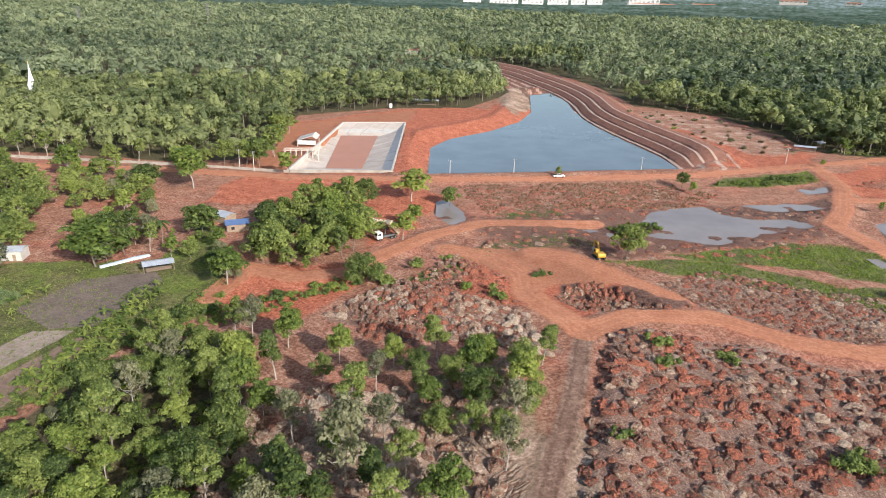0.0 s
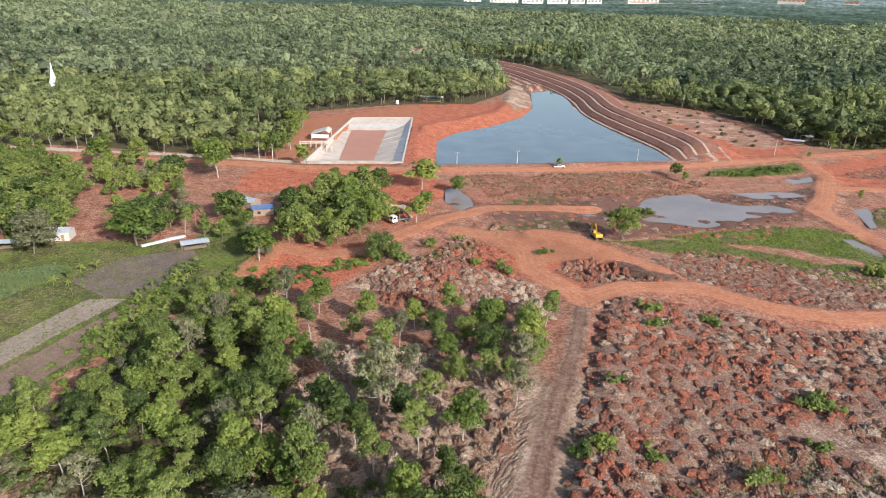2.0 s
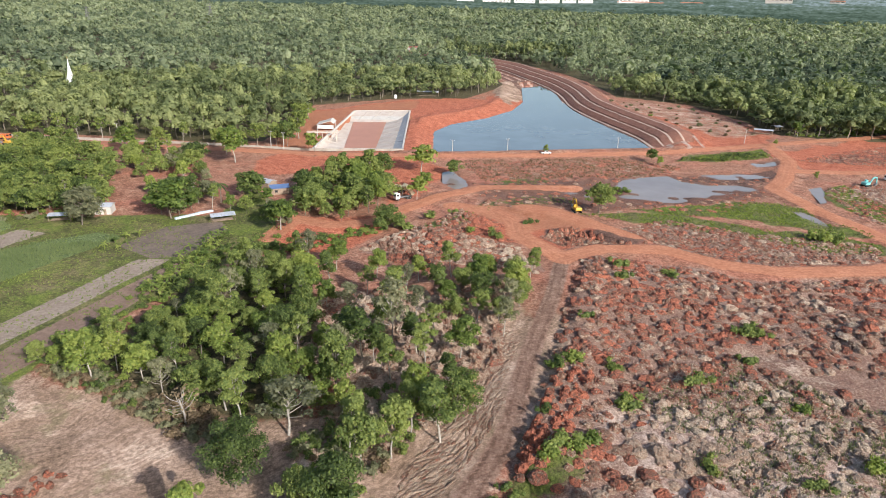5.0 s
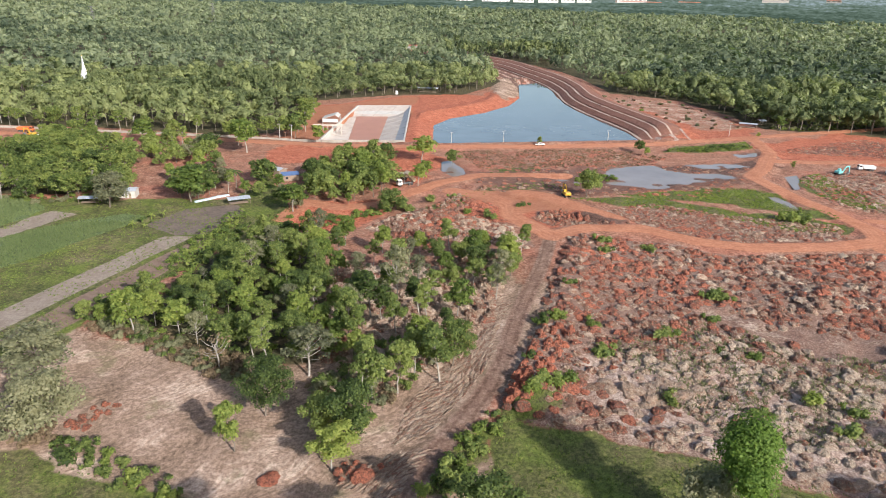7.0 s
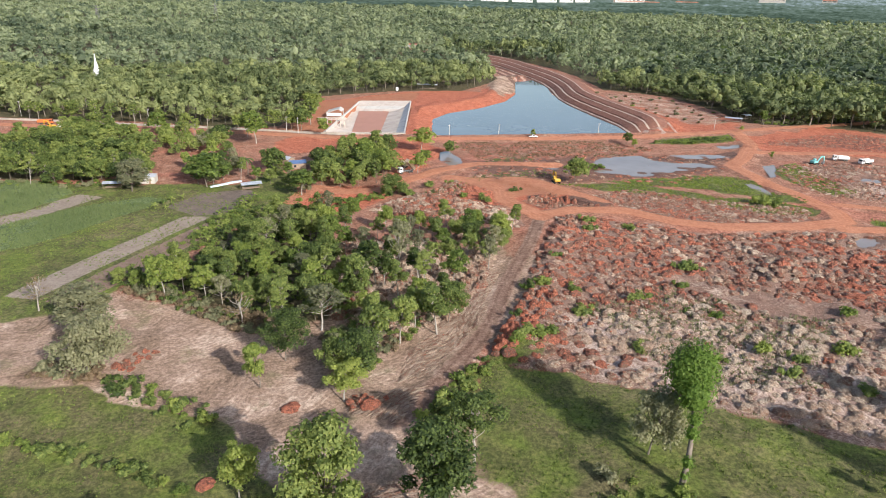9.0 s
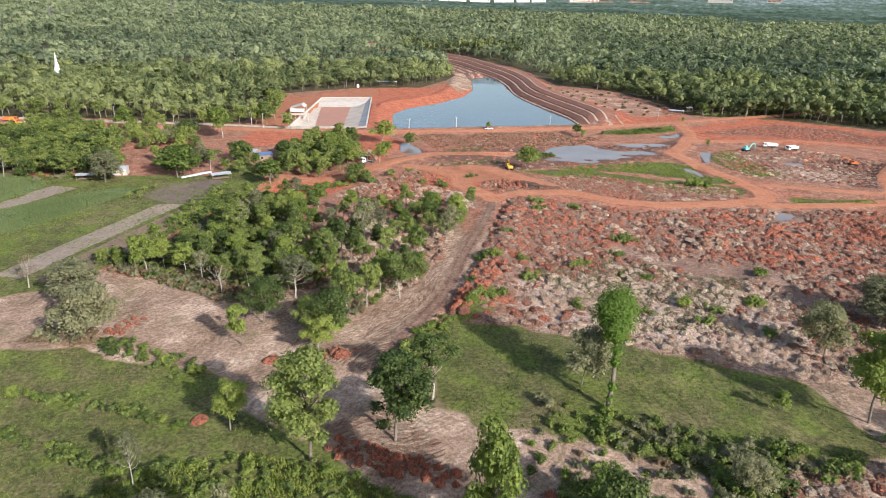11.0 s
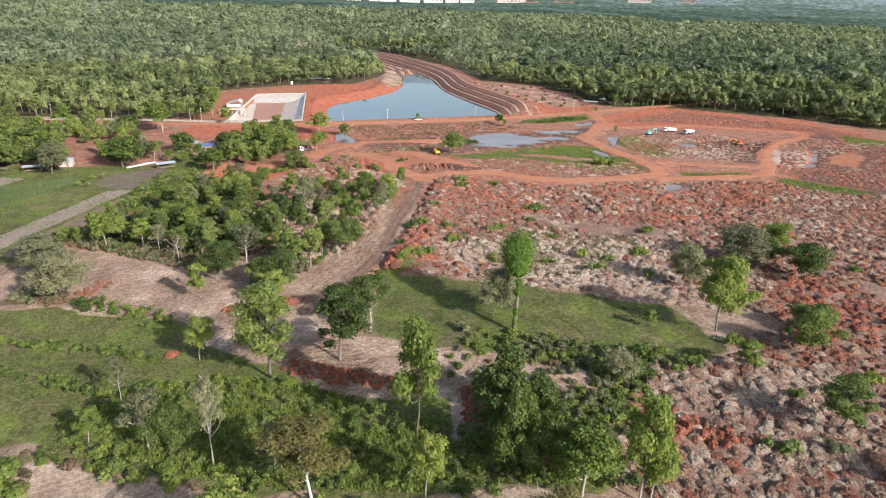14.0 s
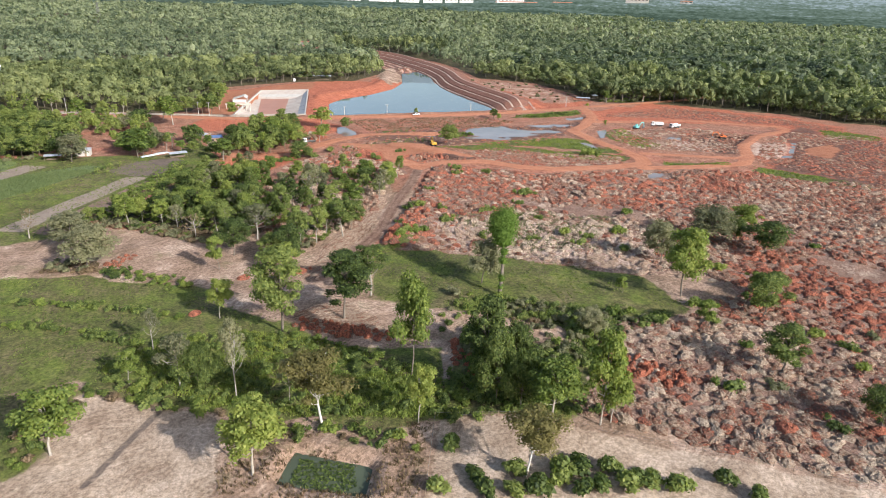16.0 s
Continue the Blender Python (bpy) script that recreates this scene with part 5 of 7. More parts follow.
for n, (kinds, gap, where, group, area) in enumerate(BUSH_BANDS):
    pts = scatter(area, gap, 50 + n, None, 2500)
    for q, (x, y) in enumerate(pts):
        kind = random.choice(kinds)
        if n not in (0, 1, 2, 7) and q % 4 == 0:
            bush(kind, x, y, random.uniform(0.55, 1.15) * (1.45 if "hedge" in group or "edge" in group else 1.0), where, group)
            continue
        v, f = raw[kind]
        a, s = random.uniform(0, 6.28), random.uniform(0.55, 1.15)
        z = level(x, y)
        vs.append(np.stack([(v[:, 0] * math.cos(a) - v[:, 1] * math.sin(a)) * s + x, (v[:, 0] * math.sin(a) + v[:, 1] * math.cos(a)) * s + y, v[:, 2] * s + z - 0.1], 1))
        fs += [[i + k for i in p] for p in f]
        ix += [SKINS.index(kind)] * len(f)
        ts.append(np.full(len(v), rs.uniform(-0.1, 0.5)))
        k += len(v)
me = mesh_of("undergrowth", np.concatenate(vs), fs, [LEAF, LEAF_LIGHT, LEAF_GREY, LEAF_DRY], False, ix)
me.attributes.new("tint", "FLOAT", "POINT").data.foreach_set("value", np.concatenate(ts).astype(np.float32))
tagged(new("undergrowth", me), "tangled low green undergrowth between the trees", "undergrowth", kind="stuff")


def tufts(name, areas, count, seed, tall, m, label):
    """Blades of grass in loose tufts, as one mesh."""
    rs = np.random.RandomState(seed)
    out = []
    for p in areas:
        xs, ys = [q[0] for q in p], [q[1] for q in p]
        size = (max(xs) - min(xs)) * (max(ys) - min(ys))
        out.append((p, size))
    total = sum(s for _, s in out)
    px, py = [], []
    for p, s in out:
        n = int(count * s / total) + 1
        x, y = rs.uniform(min(q[0] for q in p), max(q[0] for q in p), n), rs.uniform(min(q[1] for q in p), max(q[1] for q in p), n)
        ok = inside(x, y, p) & (waves(x, y, 0.12, seed) > -0.45)
        px.append(x[ok])
        py.append(y[ok])
    x, y = np.concatenate(px), np.concatenate(py)
    z = levels(x, y)
    n = len(x)
    vs = []
    for k in range(4):
        a = rs.rand(n) * 6.283
        w, h = 0.10 + 0.10 * rs.rand(n), tall * (0.5 + rs.rand(n))
        ox, oy = rs.normal(size=n) * 0.22, rs.normal(size=n) * 0.22
        lx, ly = rs.normal(size=n) * 0.3 * h, rs.normal(size=n) * 0.3 * h
        c, s = np.cos(a) * w, np.sin(a) * w
        vs.append(np.stack([np.stack([x + ox - c, y + oy - s, z - 0.05], 1), np.stack([x + ox + c, y + oy + s, z - 0.05], 1), np.stack([x + ox + lx, y + oy + ly, z + h], 1)], 1).reshape(-1, 3))
    v = np.concatenate(vs)
    me = mesh_of(name, v, np.arange(len(v)).reshape(-1, 3), [m])
    me.attributes.new("tint", "FLOAT", "POINT").data.foreach_set("value", np.clip(0.4 + 0.3 * waves(v[:, 0], v[:, 1], 0.06, seed + 1), 0, 1).astype(np.float32))
    return tagged(new(name, me), label, "grass", kind="stuff")


tufts("grass", GRASSES, 40000, 71, 0.28, LEAF, "uneven tufts of green meadow grass")
tufts("dry_grass", [DRY, DRY, CLEARED[2]], 6000, 72, 0.5, LEAF_DRY, "tufts of dry straw-coloured grass")
tufts("sprouts", [[(37.6, 67.8), (65.4, 80.5), (79.2, 64.1), (98.9, 59.9), (78.5, 27.8), (55.6, 27.1), (40.2, 44.5)]], 5500, 74, 0.5, LEAF_GREY, "grey-green weeds sprouting between pale heaps")
tufts("tall_grass", GRASSES[3:8] + GRASSES[9:12], 9000, 75, 0.5, LEAF_LIGHT, "tall pale green grass on wet ground")
tufts("lush_grass", [BUSH_BANDS[0][4]], 16000, 76, 0.5, LEAF_LIGHT, "tall lush green grass under young trees")
tufts("crop_plants", CROPS, 20000, 73, 0.8, CROP_LEAF, "rows of tall green field crop")


# ---- woodland ----
def spray_cloud(rs, centres, radii, count, size, middle):
    """Small three-cornered leaf sprays on the shells of lobes, facing away from the crown's middle."""
    w = np.array([r * r for r in radii])
    pick = rs.choice(len(radii), count, p=w / w.sum())
    d = rs.normal(size=(count, 3))
    d[:, 2] = np.abs(d[:, 2]) * np.where(rs.rand(count) < 0.85, 1, -0.5)
    d /= np.linalg.norm(d, axis=1)[:, None]
    c = np.array(centres)[pick] + d * (np.array(radii)[pick] * (0.75 + 0.4 * rs.rand(count)))[:, None]
    n = d + 0.6 * (c - middle) / np.linalg.norm(c - middle, axis=1)[:, None] + rs.normal(size=(count, 3)) * 0.35
    n /= np.linalg.norm(n, axis=1)[:, None]
    a = np.cross(n, rs.normal(size=(count, 3)))
    a /= np.linalg.norm(a, axis=1)[:, None]
    b = np.cross(n, a)
    s = (size * (0.6 + 0.8 * rs.rand(count)))[:, None]
    v = np.stack([c - a * s - b * s * 0.6, c + a * s - b * s * 0.6, c + b * s], 1).reshape(-1, 3)
    return v, np.arange(count * 3).reshape(-1, 3)


def wood_stuff(name, spots, seed, tall, spread, leaves, size, label, stems, leaf=None):
    """Many trees in one mesh, for woods that nobody could count."""
    rs = np.random.RandomState(seed)
    protos = []
    for k in range(10):
        lobes = rs.randint(4, 9)
        low = (0.24, 0.46)[k % 2] + 0.12 * rs.rand()
        c = [np.array((rs.normal() * 0.06 * spread, rs.normal() * 0.06 * spread, tall * (0.74 + 0.08 * rs.rand())))]
        c += [np.array((math.cos(a) * spread * q, math.sin(a) * spread * q, tall * (low + (0.84 - low) * u))) for a, q, u in zip(np.arange(lobes) * 2.4 + rs.rand(lobes), 0.2 + 0.18 * rs.rand(lobes), rs.rand(lobes))]
        r = [spread * (0.13 + 0.12 * rs.rand()) for _ in c]
        middle = np.array((0, 0, tall * 0.55))
        pieces = [spray_cloud(rs, c, r, leaves, size, middle)] if leaves else []
        wide = 0.27 if leaves < 40 else 0.2
        pieces.append((ICO_V * np.array((spread * wide, spread * wide, tall * 0.22)) * (0.6 + 0.6 * rs.rand(len(ICO_V), 1)) + (0, 0, tall * 0.64), ICO_F))
        stem = None
        if stems:
            sv, sf = limb([(0, 0, -1), (rs.normal() * 0.3, rs.normal() * 0.3, tall * 0.3), (0, 0, tall * 0.62)], 0.24, 0.12, 3)
            sf = np.concatenate([sf[:, [0, 1, 2]], sf[:, [0, 2, 3]]])
            stem = len(sf)
            pieces.append((sv, sf))
        v, f = joined(pieces)
        protos.append((np.asarray(v), np.asarray(f), stem))
    spots = np.asarray(spots)
    zs = levels(spots[:, 0], spots[:, 1])
    vs, fs, ix, ts, k = [], [], [], [], 0
    deep = smooth(spots[:, 0] - 0.12 * spots[:, 1], 60, 200) * smooth(-spots[:, 1], -1100, -500)
    hues = 0.45 * waves(spots[:, 0], spots[:, 1], 0.009, 41, 3) - 0.42 * deep
    lifts = waves(spots[:, 0], spots[:, 1], 0.02, 43, 2)
    for (x, y), z, hue, lift, big in zip(spots, zs, hues, lifts, deep):
        pick = rs.randint(10)
        v, f, stem = protos[pick - pick % 2 if big > 0.3 else pick]
        a, s = rs.rand() * 6.283, (0.6 + 0.8 * rs.rand() ** 1.8) * (1 + 0.45 * big) * (1.55 if rs.rand() < 0.1 else 1.0)
        h = s ** 0.5 * (0.7 + 0.5 * rs.rand()) * (1 + 0.2 * lift)
        ca, sa = math.cos(a) * s, math.sin(a) * s
        vs.append(np.stack([v[:, 0] * ca - v[:, 1] * sa + x, v[:, 0] * sa + v[:, 1] * ca + y, v[:, 2] * h + z], 1))
        fs.append(f + k)
        m = np.zeros(len(f), np.int32)
        if stem:
            m[-stem:] = 1
        ix.append(m)
        ts.append(np.full(len(v), np.clip(rs.normal(0.45, 0.36) + hue, -0.15, 1.25)))
        k += len(v)
    me = mesh_of(name, np.concatenate(vs), np.concatenate(fs), [leaf or WOODS, BARK], False, np.concatenate(ix))
    t = me.attributes.new("tint", "FLOAT", "POINT")
    t.data.foreach_set("value", np.concatenate(ts).astype(np.float32))
    return tagged(new(name, me), label, "woodland", kind="stuff")


def seen(x, y):
    return (x > -0.80 * (y + 165) - 15) & (x < 0.98 * (y + 165) + 15)


def woods(near, far):
    def keep(x, y):
        d = np.hypot(x, y + 40)
        return (d >= near) & (d < far) & seen(x, y) & ~inside(x, y, OPEN) & (to_area(x, y, OPEN) > 1.5) & (waves(x, y, 0.03, 44, 2) > -0.95) & ~glade(x, y)
    return keep


def box(r):
    return [(-r, -100), (r, -100), (r, r), (-r, r)]


wood_stuff("woodland", scatter(box(620), 6.4, 21, woods(0, 600), 60000), 31, 13.5, 9.4, 330, 0.5, "dense green woodland beyond the road and reservoir", True)
wood_stuff("far_woodland", scatter(box(1250), 9.6, 22, woods(600, 1250), 120000), 32, 14.0, 12.0, 66, 1.03, "continuous green woodland in the distance", False, WOODS_HAZED)
wood_stuff("distant_woodland", scatter(box(2600), 16.0, 23, woods(1250, 2600), 160000), 33, 15.0, 18.0, 28, 2.0, "far green tree canopy reaching to the horizon", False, WOODS_HAZED)
STAND = [(1.4, 712.3), (51.0, 774.3), (142.4, 732.5), (165.3, 801.0), (160.8, 838.4), (54.3, 829.3), (1.7, 781.5)]
wood_stuff("plantation", scatter(STAND, 6.0, 25, None, 4000), 35, 21.0, 7.0, 130, 0.8, "stand of tall slender pale-stemmed trees behind the reservoir", True)


# ---- heaps of spoil ----
def spoil_material():
    m, nt, b = material("spoil")
    p = place(nt)
    tint = nt.nodes.new("ShaderNodeAttribute")
    tint.attribute_name = "tint"
    n3, n4 = noise_of(nt, p, 1.6, 6, 0.85), noise_of(nt, p, 4.5, 4, 0.85)
    fine = calc(nt, "ADD", calc(nt, "MULTIPLY", n3, 0.5), calc(nt, "MULTIPLY", n4, 0.5))
    f = calc(nt, "ADD", tint.outputs["Fac"], calc(nt, "MULTIPLY", calc(nt, "SUBTRACT", n3, 0.5), 2.6))
    col = ramp(nt, f, ((0.0, (0.56, 0.435, 0.33)), (0.2, (0.43, 0.29, 0.205)), (0.42, (0.25, 0.145, 0.10)), (0.60, (0.27, 0.115, 0.08)), (0.9, (0.47, 0.165, 0.10))))
    # clay speckle; its dark flecks also stand in for shade between clods
    col = blend(nt, 0.75, col, ramp(nt, fine, ((0.40, (0.14, 0.14, 0.14)), (0.5, (0.5, 0.5, 0.5)), (0.60, (0.86, 0.86, 0.86)))), "OVERLAY")
    nt.links.new(col, b.inputs["Base Color"])
    b.inputs["Roughness"].default_value = 0.95
    bump(nt, b, calc(nt, "ADD", n3, calc(nt, "MULTIPLY", n4, 0.6)), 0.9, 1.0)
    return m


SPOIL = spoil_material()


def heap_protos(seed, count, rings, sides):
    """Rounded tipped loads of crumbly clods, about 1 m in radius and height."""
    rs = np.random.RandomState(seed)
    out = []
    for _ in range(count):
        v, f = [(0, 0, 0.95)], []
        rim = [(rs.normal() * 0.13 / q, rs.rand() * 6.283, q) for q in (1, 2, 3, 5)]
        skew, sharp = rs.normal(size=2) * 0.2, rs.uniform(1.5, 2.6)
        for i in range(1, rings + 1):
            k = (i / rings) ** 0.85
            for j in range(sides):
                a = 6.283 * (j + 0.5 * (i % 2)) / sides
                r = k * (1.0 + sum(m * math.cos(q * a + o) for m, o, q in rim)) + rs.normal() * 0.06
                h = (1 - k ** sharp) - (0.3 if i == rings else 0) + rs.normal() * 0.15
                v.append((r * math.cos(a) + skew[0] * (1 - k), r * math.sin(a) + skew[1] * (1 - k), h))
        f += [(0, 1 + j, 1 + (j + 1) % sides) for j in range(sides)]
        for i in range(1, rings):
            a, b = 1 + (i - 1) * sides, 1 + i * sides
            for j in range(sides):
                n = (j + 1) % sides
                f += [(a + j, b + j, b + n), (a + j, b + n, a + n)]
        out.append((np.array(v), np.array(f)))
    return out


DOMES = heap_protos(3, 14, 5, 13)
SMALL = heap_protos(4, 14, 4, 10)
# (area, gap, radius, height, redness)
FIELDS = [
    (HEAPS, 2.0, 1.75, 0.72, 0.36), (HEAPS_LOW, 2.1, 1.8, 0.68, 0.2), (HEAPS_WOOD, 2.8, 2.2, 1.35, 0.2), (HEAPS_TIP, 2.4, 1.9, 1.0, 0.2),
    (HEAPS_FAR, 1.9, 1.5, 0.5, 0.42), (HEAPS_BAND, 2.4, 1.7, 0.8, 0.45),
    (HEAPS_PIT, 2.4, 1.5, 0.5, 0.42), (HEAPS_EAST, 2.5, 1.6, 0.45, 0.5), (HEAPS_SLOPE, 2.4, 1.6, 0.4, 0.68), (HEAPS_BANK, 3.6, 2.2, 0.25, 0.62), (HEAPS_RED, 2.6, 1.7, 0.6, 0.85), (WETLAND, 4.2, 1.8, 0.45, 0.55),
    (RUSTS[5], 1.9, 1.25, 1.1, 0.9), ([(53.5, -37.0), (62.2, -39.2), (69.1, -47.2), (67.4, -51.4), (60.8, -47.8), (52.5, -42.9)], 1.9, 1.3, 1.2, 0.9),
    ([(-15.1, -7.5), (-5.2, -13.6), (6.9, -19.9), (6.6, -24.0), (-5.3, -19.4), (-16.3, -13.4)], 1.8, 1.2, 1.0, 0.98), ([(-74.2, 32.6), (-70.4, 40.0), (-66.5, 40.1), (-69.2, 31.1)], 1.8, 1.2, 0.7, 0.8),
    (MUDS[0], 1.5, 1.2, 0.9, 0.5), (MUDS[1], 2.2, 1.3, 0.9, 0.55),
    ([(21.4, -24.9), (25.9, -35.9), (29.1, -38.7), (24.4, -42.6), (19.6, -35.0)], 2.0, 1.3, 1.0, 0.98), ([(-20.7, 23.5), (-12.6, 22.0), (-13.4, 19.2), (-19.9, 17.8)], 1.8, 1.1, 1.0, 0.75),
]
SAND_GAPS = SANDS[2:5]
spots = []
for n, (area, gap, rad, tall, red) in enumerate(FIELDS):
    rs = np.random.RandomState(200 + n)
    pts = scatter(area, gap, 300 + n, None, 26000)
    x, y = np.array([p[0] for p in pts]), np.array([p[1] for p in pts])
    ok = np.ones(len(x), bool)
    for half, line in ROADS:
        ok &= to_line(x, y, line)[0] > half + 0.9
    for p in SAND_GAPS + WETS + GRASSES[1:2] + YARDS[:1]:
        ok &= to_area(x, y, p) > 0.8
    if n == 0:
        ok &= to_area(x, y, RUSTS[5]) > 0.5
        ok &= (waves(x, y, 0.045, 61, 2) > -1.0)
    x, y = x[ok], y[ok]
    hue = red + 0.22 * waves(x, y, 0.06, 62, 2) + rs.normal(size=len(x)) * (0.24 if n < 2 else 0.15)
    if n == 0:
        hue -= 0.36 * smooth(-y, -72, -45) * smooth(x, 22, 44) * smooth(-x, -125, -95)
        hue += 0.08 * smooth(x, 80, 120) + 0.16 * smooth(y, 60, 85)
        rad = 1.75 - 0.1 * smooth(-y, -70, -40)
    hue += 0.32 * smooth(x, 88, 116) * smooth(-y, -25, 5)
    s = rs.uniform(0.62, 1.25, len(x))
    spots += [(a, b, c * r, tall * c * rs.uniform(0.65, 1.2), h) for a, b, c, h, r in zip(x, y, s, hue, np.broadcast_to(rad, x.shape))]
hx, hy = np.array([p[0] for p in spots]), np.array([p[1] for p in spots])
hz = levels(hx, hy)
rs = np.random.RandomState(5)
vs, fs, ts, k = [], [], [], 0
near = []
for (x, y, r, h, hue), z in zip(spots, hz):
    if -45 < y < 22 and 60 < x < 130 and len(near) < 290 or (20 < x < 60 and 38 < y < 52 and len(near) < 290):
        near.append((x, y, z, r, h, hue))
        continue
    v, f = (DOMES if y < 82 or (x < 30 and y < 172) else SMALL)[rs.randint(14)]
    a = rs.rand() * 6.283
    ca, sa, e = math.cos(a) * r, math.sin(a) * r, rs.uniform(0.6, 1.0)
    vs.append(np.stack([v[:, 0] * ca - v[:, 1] * e * sa + x, v[:, 0] * sa + v[:, 1] * e * ca + y, v[:, 2] * h + z], 1))
    fs.append(f + k)
    ts.append(hue + rs.normal(size=len(v)) * 0.16)
    k += len(v)
OCT_V = np.array([(1, 0, 0), (0, 1, 0), (-1, 0, 0), (0, -1, 0), (0, 0, 1.0)], float)
OCT_F = np.array([(0, 1, 4), (1, 2, 4), (2, 3, 4), (3, 0, 4)])
count = 60000
pick = rs.randint(0, len(spots), count)
base = np.array([(p[0], p[1], p[2], p[3], p[4]) for p in spots])[pick]
aa, rr = rs.rand(count) * 6.283, np.sqrt(rs.rand(count)) * 1.05
cx, cy = base[:, 0] + base[:, 2] * rr * np.cos(aa), base[:, 1] + base[:, 2] * rr * np.sin(aa)
cz = hz[pick] + base[:, 3] * np.maximum(0.0, 1 - rr ** 1.6) - 0.08
size = 0.12 + 0.26 * rs.rand(count) ** 2
spin = rs.rand(count) * 6.283
jit = OCT_V[None] * size[:, None, None] * rs.uniform(0.6, 1.4, (count, 5, 1))
jx = jit[:, :, 0] * np.cos(spin)[:, None] - jit[:, :, 1] * np.sin(spin)[:, None]
jy = jit[:, :, 0] * np.sin(spin)[:, None] + jit[:, :, 1] * np.cos(spin)[:, None]
cv = np.stack([jx + cx[:, None], jy + cy[:, None], jit[:, :, 2] + cz[:, None] - 0.02], 2).reshape(-1, 3)
cf = (OCT_F[None] + 5 * np.arange(count)[:, None, None]).reshape(-1, 3)
me = mesh_of("soil_clods", cv, cf, [SPOIL])
me.attributes.new("tint", "FLOAT", "POINT").data.foreach_set("value", np.repeat(base[:, 4] + rs.normal(size=count) * 0.34 - 0.05, 5).astype(np.float32))
tagged(new("soil_clods", me), "loose clods of red and pale clay over the heaps", "soil clods", kind="stuff")
me = mesh_of("spoil_heaps", np.concatenate(vs), np.concatenate(fs), [SPOIL])
me.attributes.new("tint", "FLOAT", "POINT").data.foreach_set("value", np.concatenate(ts).astype(np.float32))
tagged(new("spoil_heaps", me), "field of small tipped heaps of red and pale clay", "spoil heaps", kind="stuff")
SINGLE = []
for i, (v, f) in enumerate(DOMES):
    for hue in (0.12, 0.35, 0.6, 0.85):
        me = mesh_of("heap", v, f, [SPOIL])
        me.attributes.new("tint", "FLOAT", "POINT").data.foreach_set("value", np.full(len(v), hue, np.float32))
        SINGLE.append((hue, me))
for x, y, z, r, h, hue in near:
    me = random.choice([m for u, m in SINGLE if abs(u - min(max(hue, 0.12), 0.85)) < 0.15])
    ob = new("heap", me)
    ob.parent = ground
    ob.matrix_basis = pose(x, y, z, 0, 0, random.uniform(0, 360)) @ Matrix.Diagonal((r, r, h, 1))

# bulldozed ridges of soil beside the track
rs = np.random.RandomState(15)
vs, fs, ts, k = [], [], [], 0
for area, turn in (([(-9.6, 40.3), (-0.4, 57.3), (7.8, 67.5), (10.1, 62.3), (3.0, 46.2), (-5.0, 31.4), (-11.2, 29.7)], 52), ([(5.6, 79.1), (12.4, 92.5), (14.9, 85.6), (9.0, 64.8), (3.8, 67.5)], 58), ([(-16.6, -5.7), (-5.0, 0.9), (3.4, -10.3), (5.6, -19.7), (-10.8, -12.7)], 10), ([(-19.9, 17.8), (-11.0, 26.5), (-4.9, 26.5), (-10.2, 15.0)], 40)):
    for x, y in scatter(area, 0.85, 400 + turn, None, 5000):
        v, f = SMALL[rs.randint(14)]
        a = radians(turn + 20 * math.sin(x * 0.35) + rs.normal() * 9)
        l, w, h = rs.uniform(0.9, 2.6), rs.uniform(0.22, 0.45), rs.uniform(0.06, 0.2)
        px, py = v[:, 0] * l, v[:, 1] * w
        vs.append(np.stack([px * math.cos(a) - py * math.sin(a) + x, px * math.sin(a) + py * math.cos(a) + y, v[:, 2] * h + level(x, y)], 1))
        fs.append(f + k)
        ts.append(np.full(len(v), rs.uniform(0.0, 0.38)))
        k += len(v)
me = mesh_of("soil_ridges", np.concatenate(vs), np.concatenate(fs), [SPOIL], True)
me.attributes.new("tint", "FLOAT", "POINT").data.foreach_set("value", np.concatenate(ts).astype(np.float32))
tagged(new("soil_ridges", me), "rough pinkish soil ridges pushed up by a bulldozer", "soil ridges", kind="stuff")

# single piles of red earth on the cleared ground
for x, y, r in [(-31.8, 20.1, 1.8), (-41.6, -3.1, 1.7), (-32.0, 18.8, 1.9), (-16.2, 19.2, 2.3), (-41.6, -2.3, 1.5)]:
    me = random.choice([m for u, m in SINGLE if u > 0.8]).copy()
    ob = tagged(new("mound", me), "small pile of crumbly red earth on cleared ground", "soil pile", "soil piles")
    ob.matrix_world = pose(x, y, level(x, y), 0, 0, random.uniform(0, 360)) @ Matrix.Diagonal((r, r * 0.85, r * 0.4, 1))


# ---- built things ----
def bm_box(bm, size, at, rot=(0, 0, 0), bevel=0.0):
    r = bmesh.ops.create_cube(bm, size=1.0, matrix=pose(*at, *rot) @ Matrix.Diagonal((*size, 1)))
    if bevel:
        es = list({e for v in r["verts"] for e in v.link_edges})
        bmesh.ops.bevel(bm, geom=es, offset=bevel, segments=2, affect="EDGES", profile=0.6)


def bm_rod(bm, a, b, r0, r1=None, sides=8):
    a, b = Vector(a), Vector(b)
    d = b - a
    m = Matrix.Translation((a + b) / 2) @ d.to_track_quat("Z", "Y").to_matrix().to_4x4()
    bmesh.ops.create_cone(bm, cap_ends=True, segments=sides, radius1=r0, radius2=r0 if r1 is None else r1, depth=d.length, matrix=m)


def made(name, build, m, parent, label=""):
    bm = bmesh.new()
    build(bm)
    me = bpy.data.meshes.new(name)
    bm.to_mesh(me)
    bm.free()
    me.materials.append(m)
    return part(name, me, parent, label)


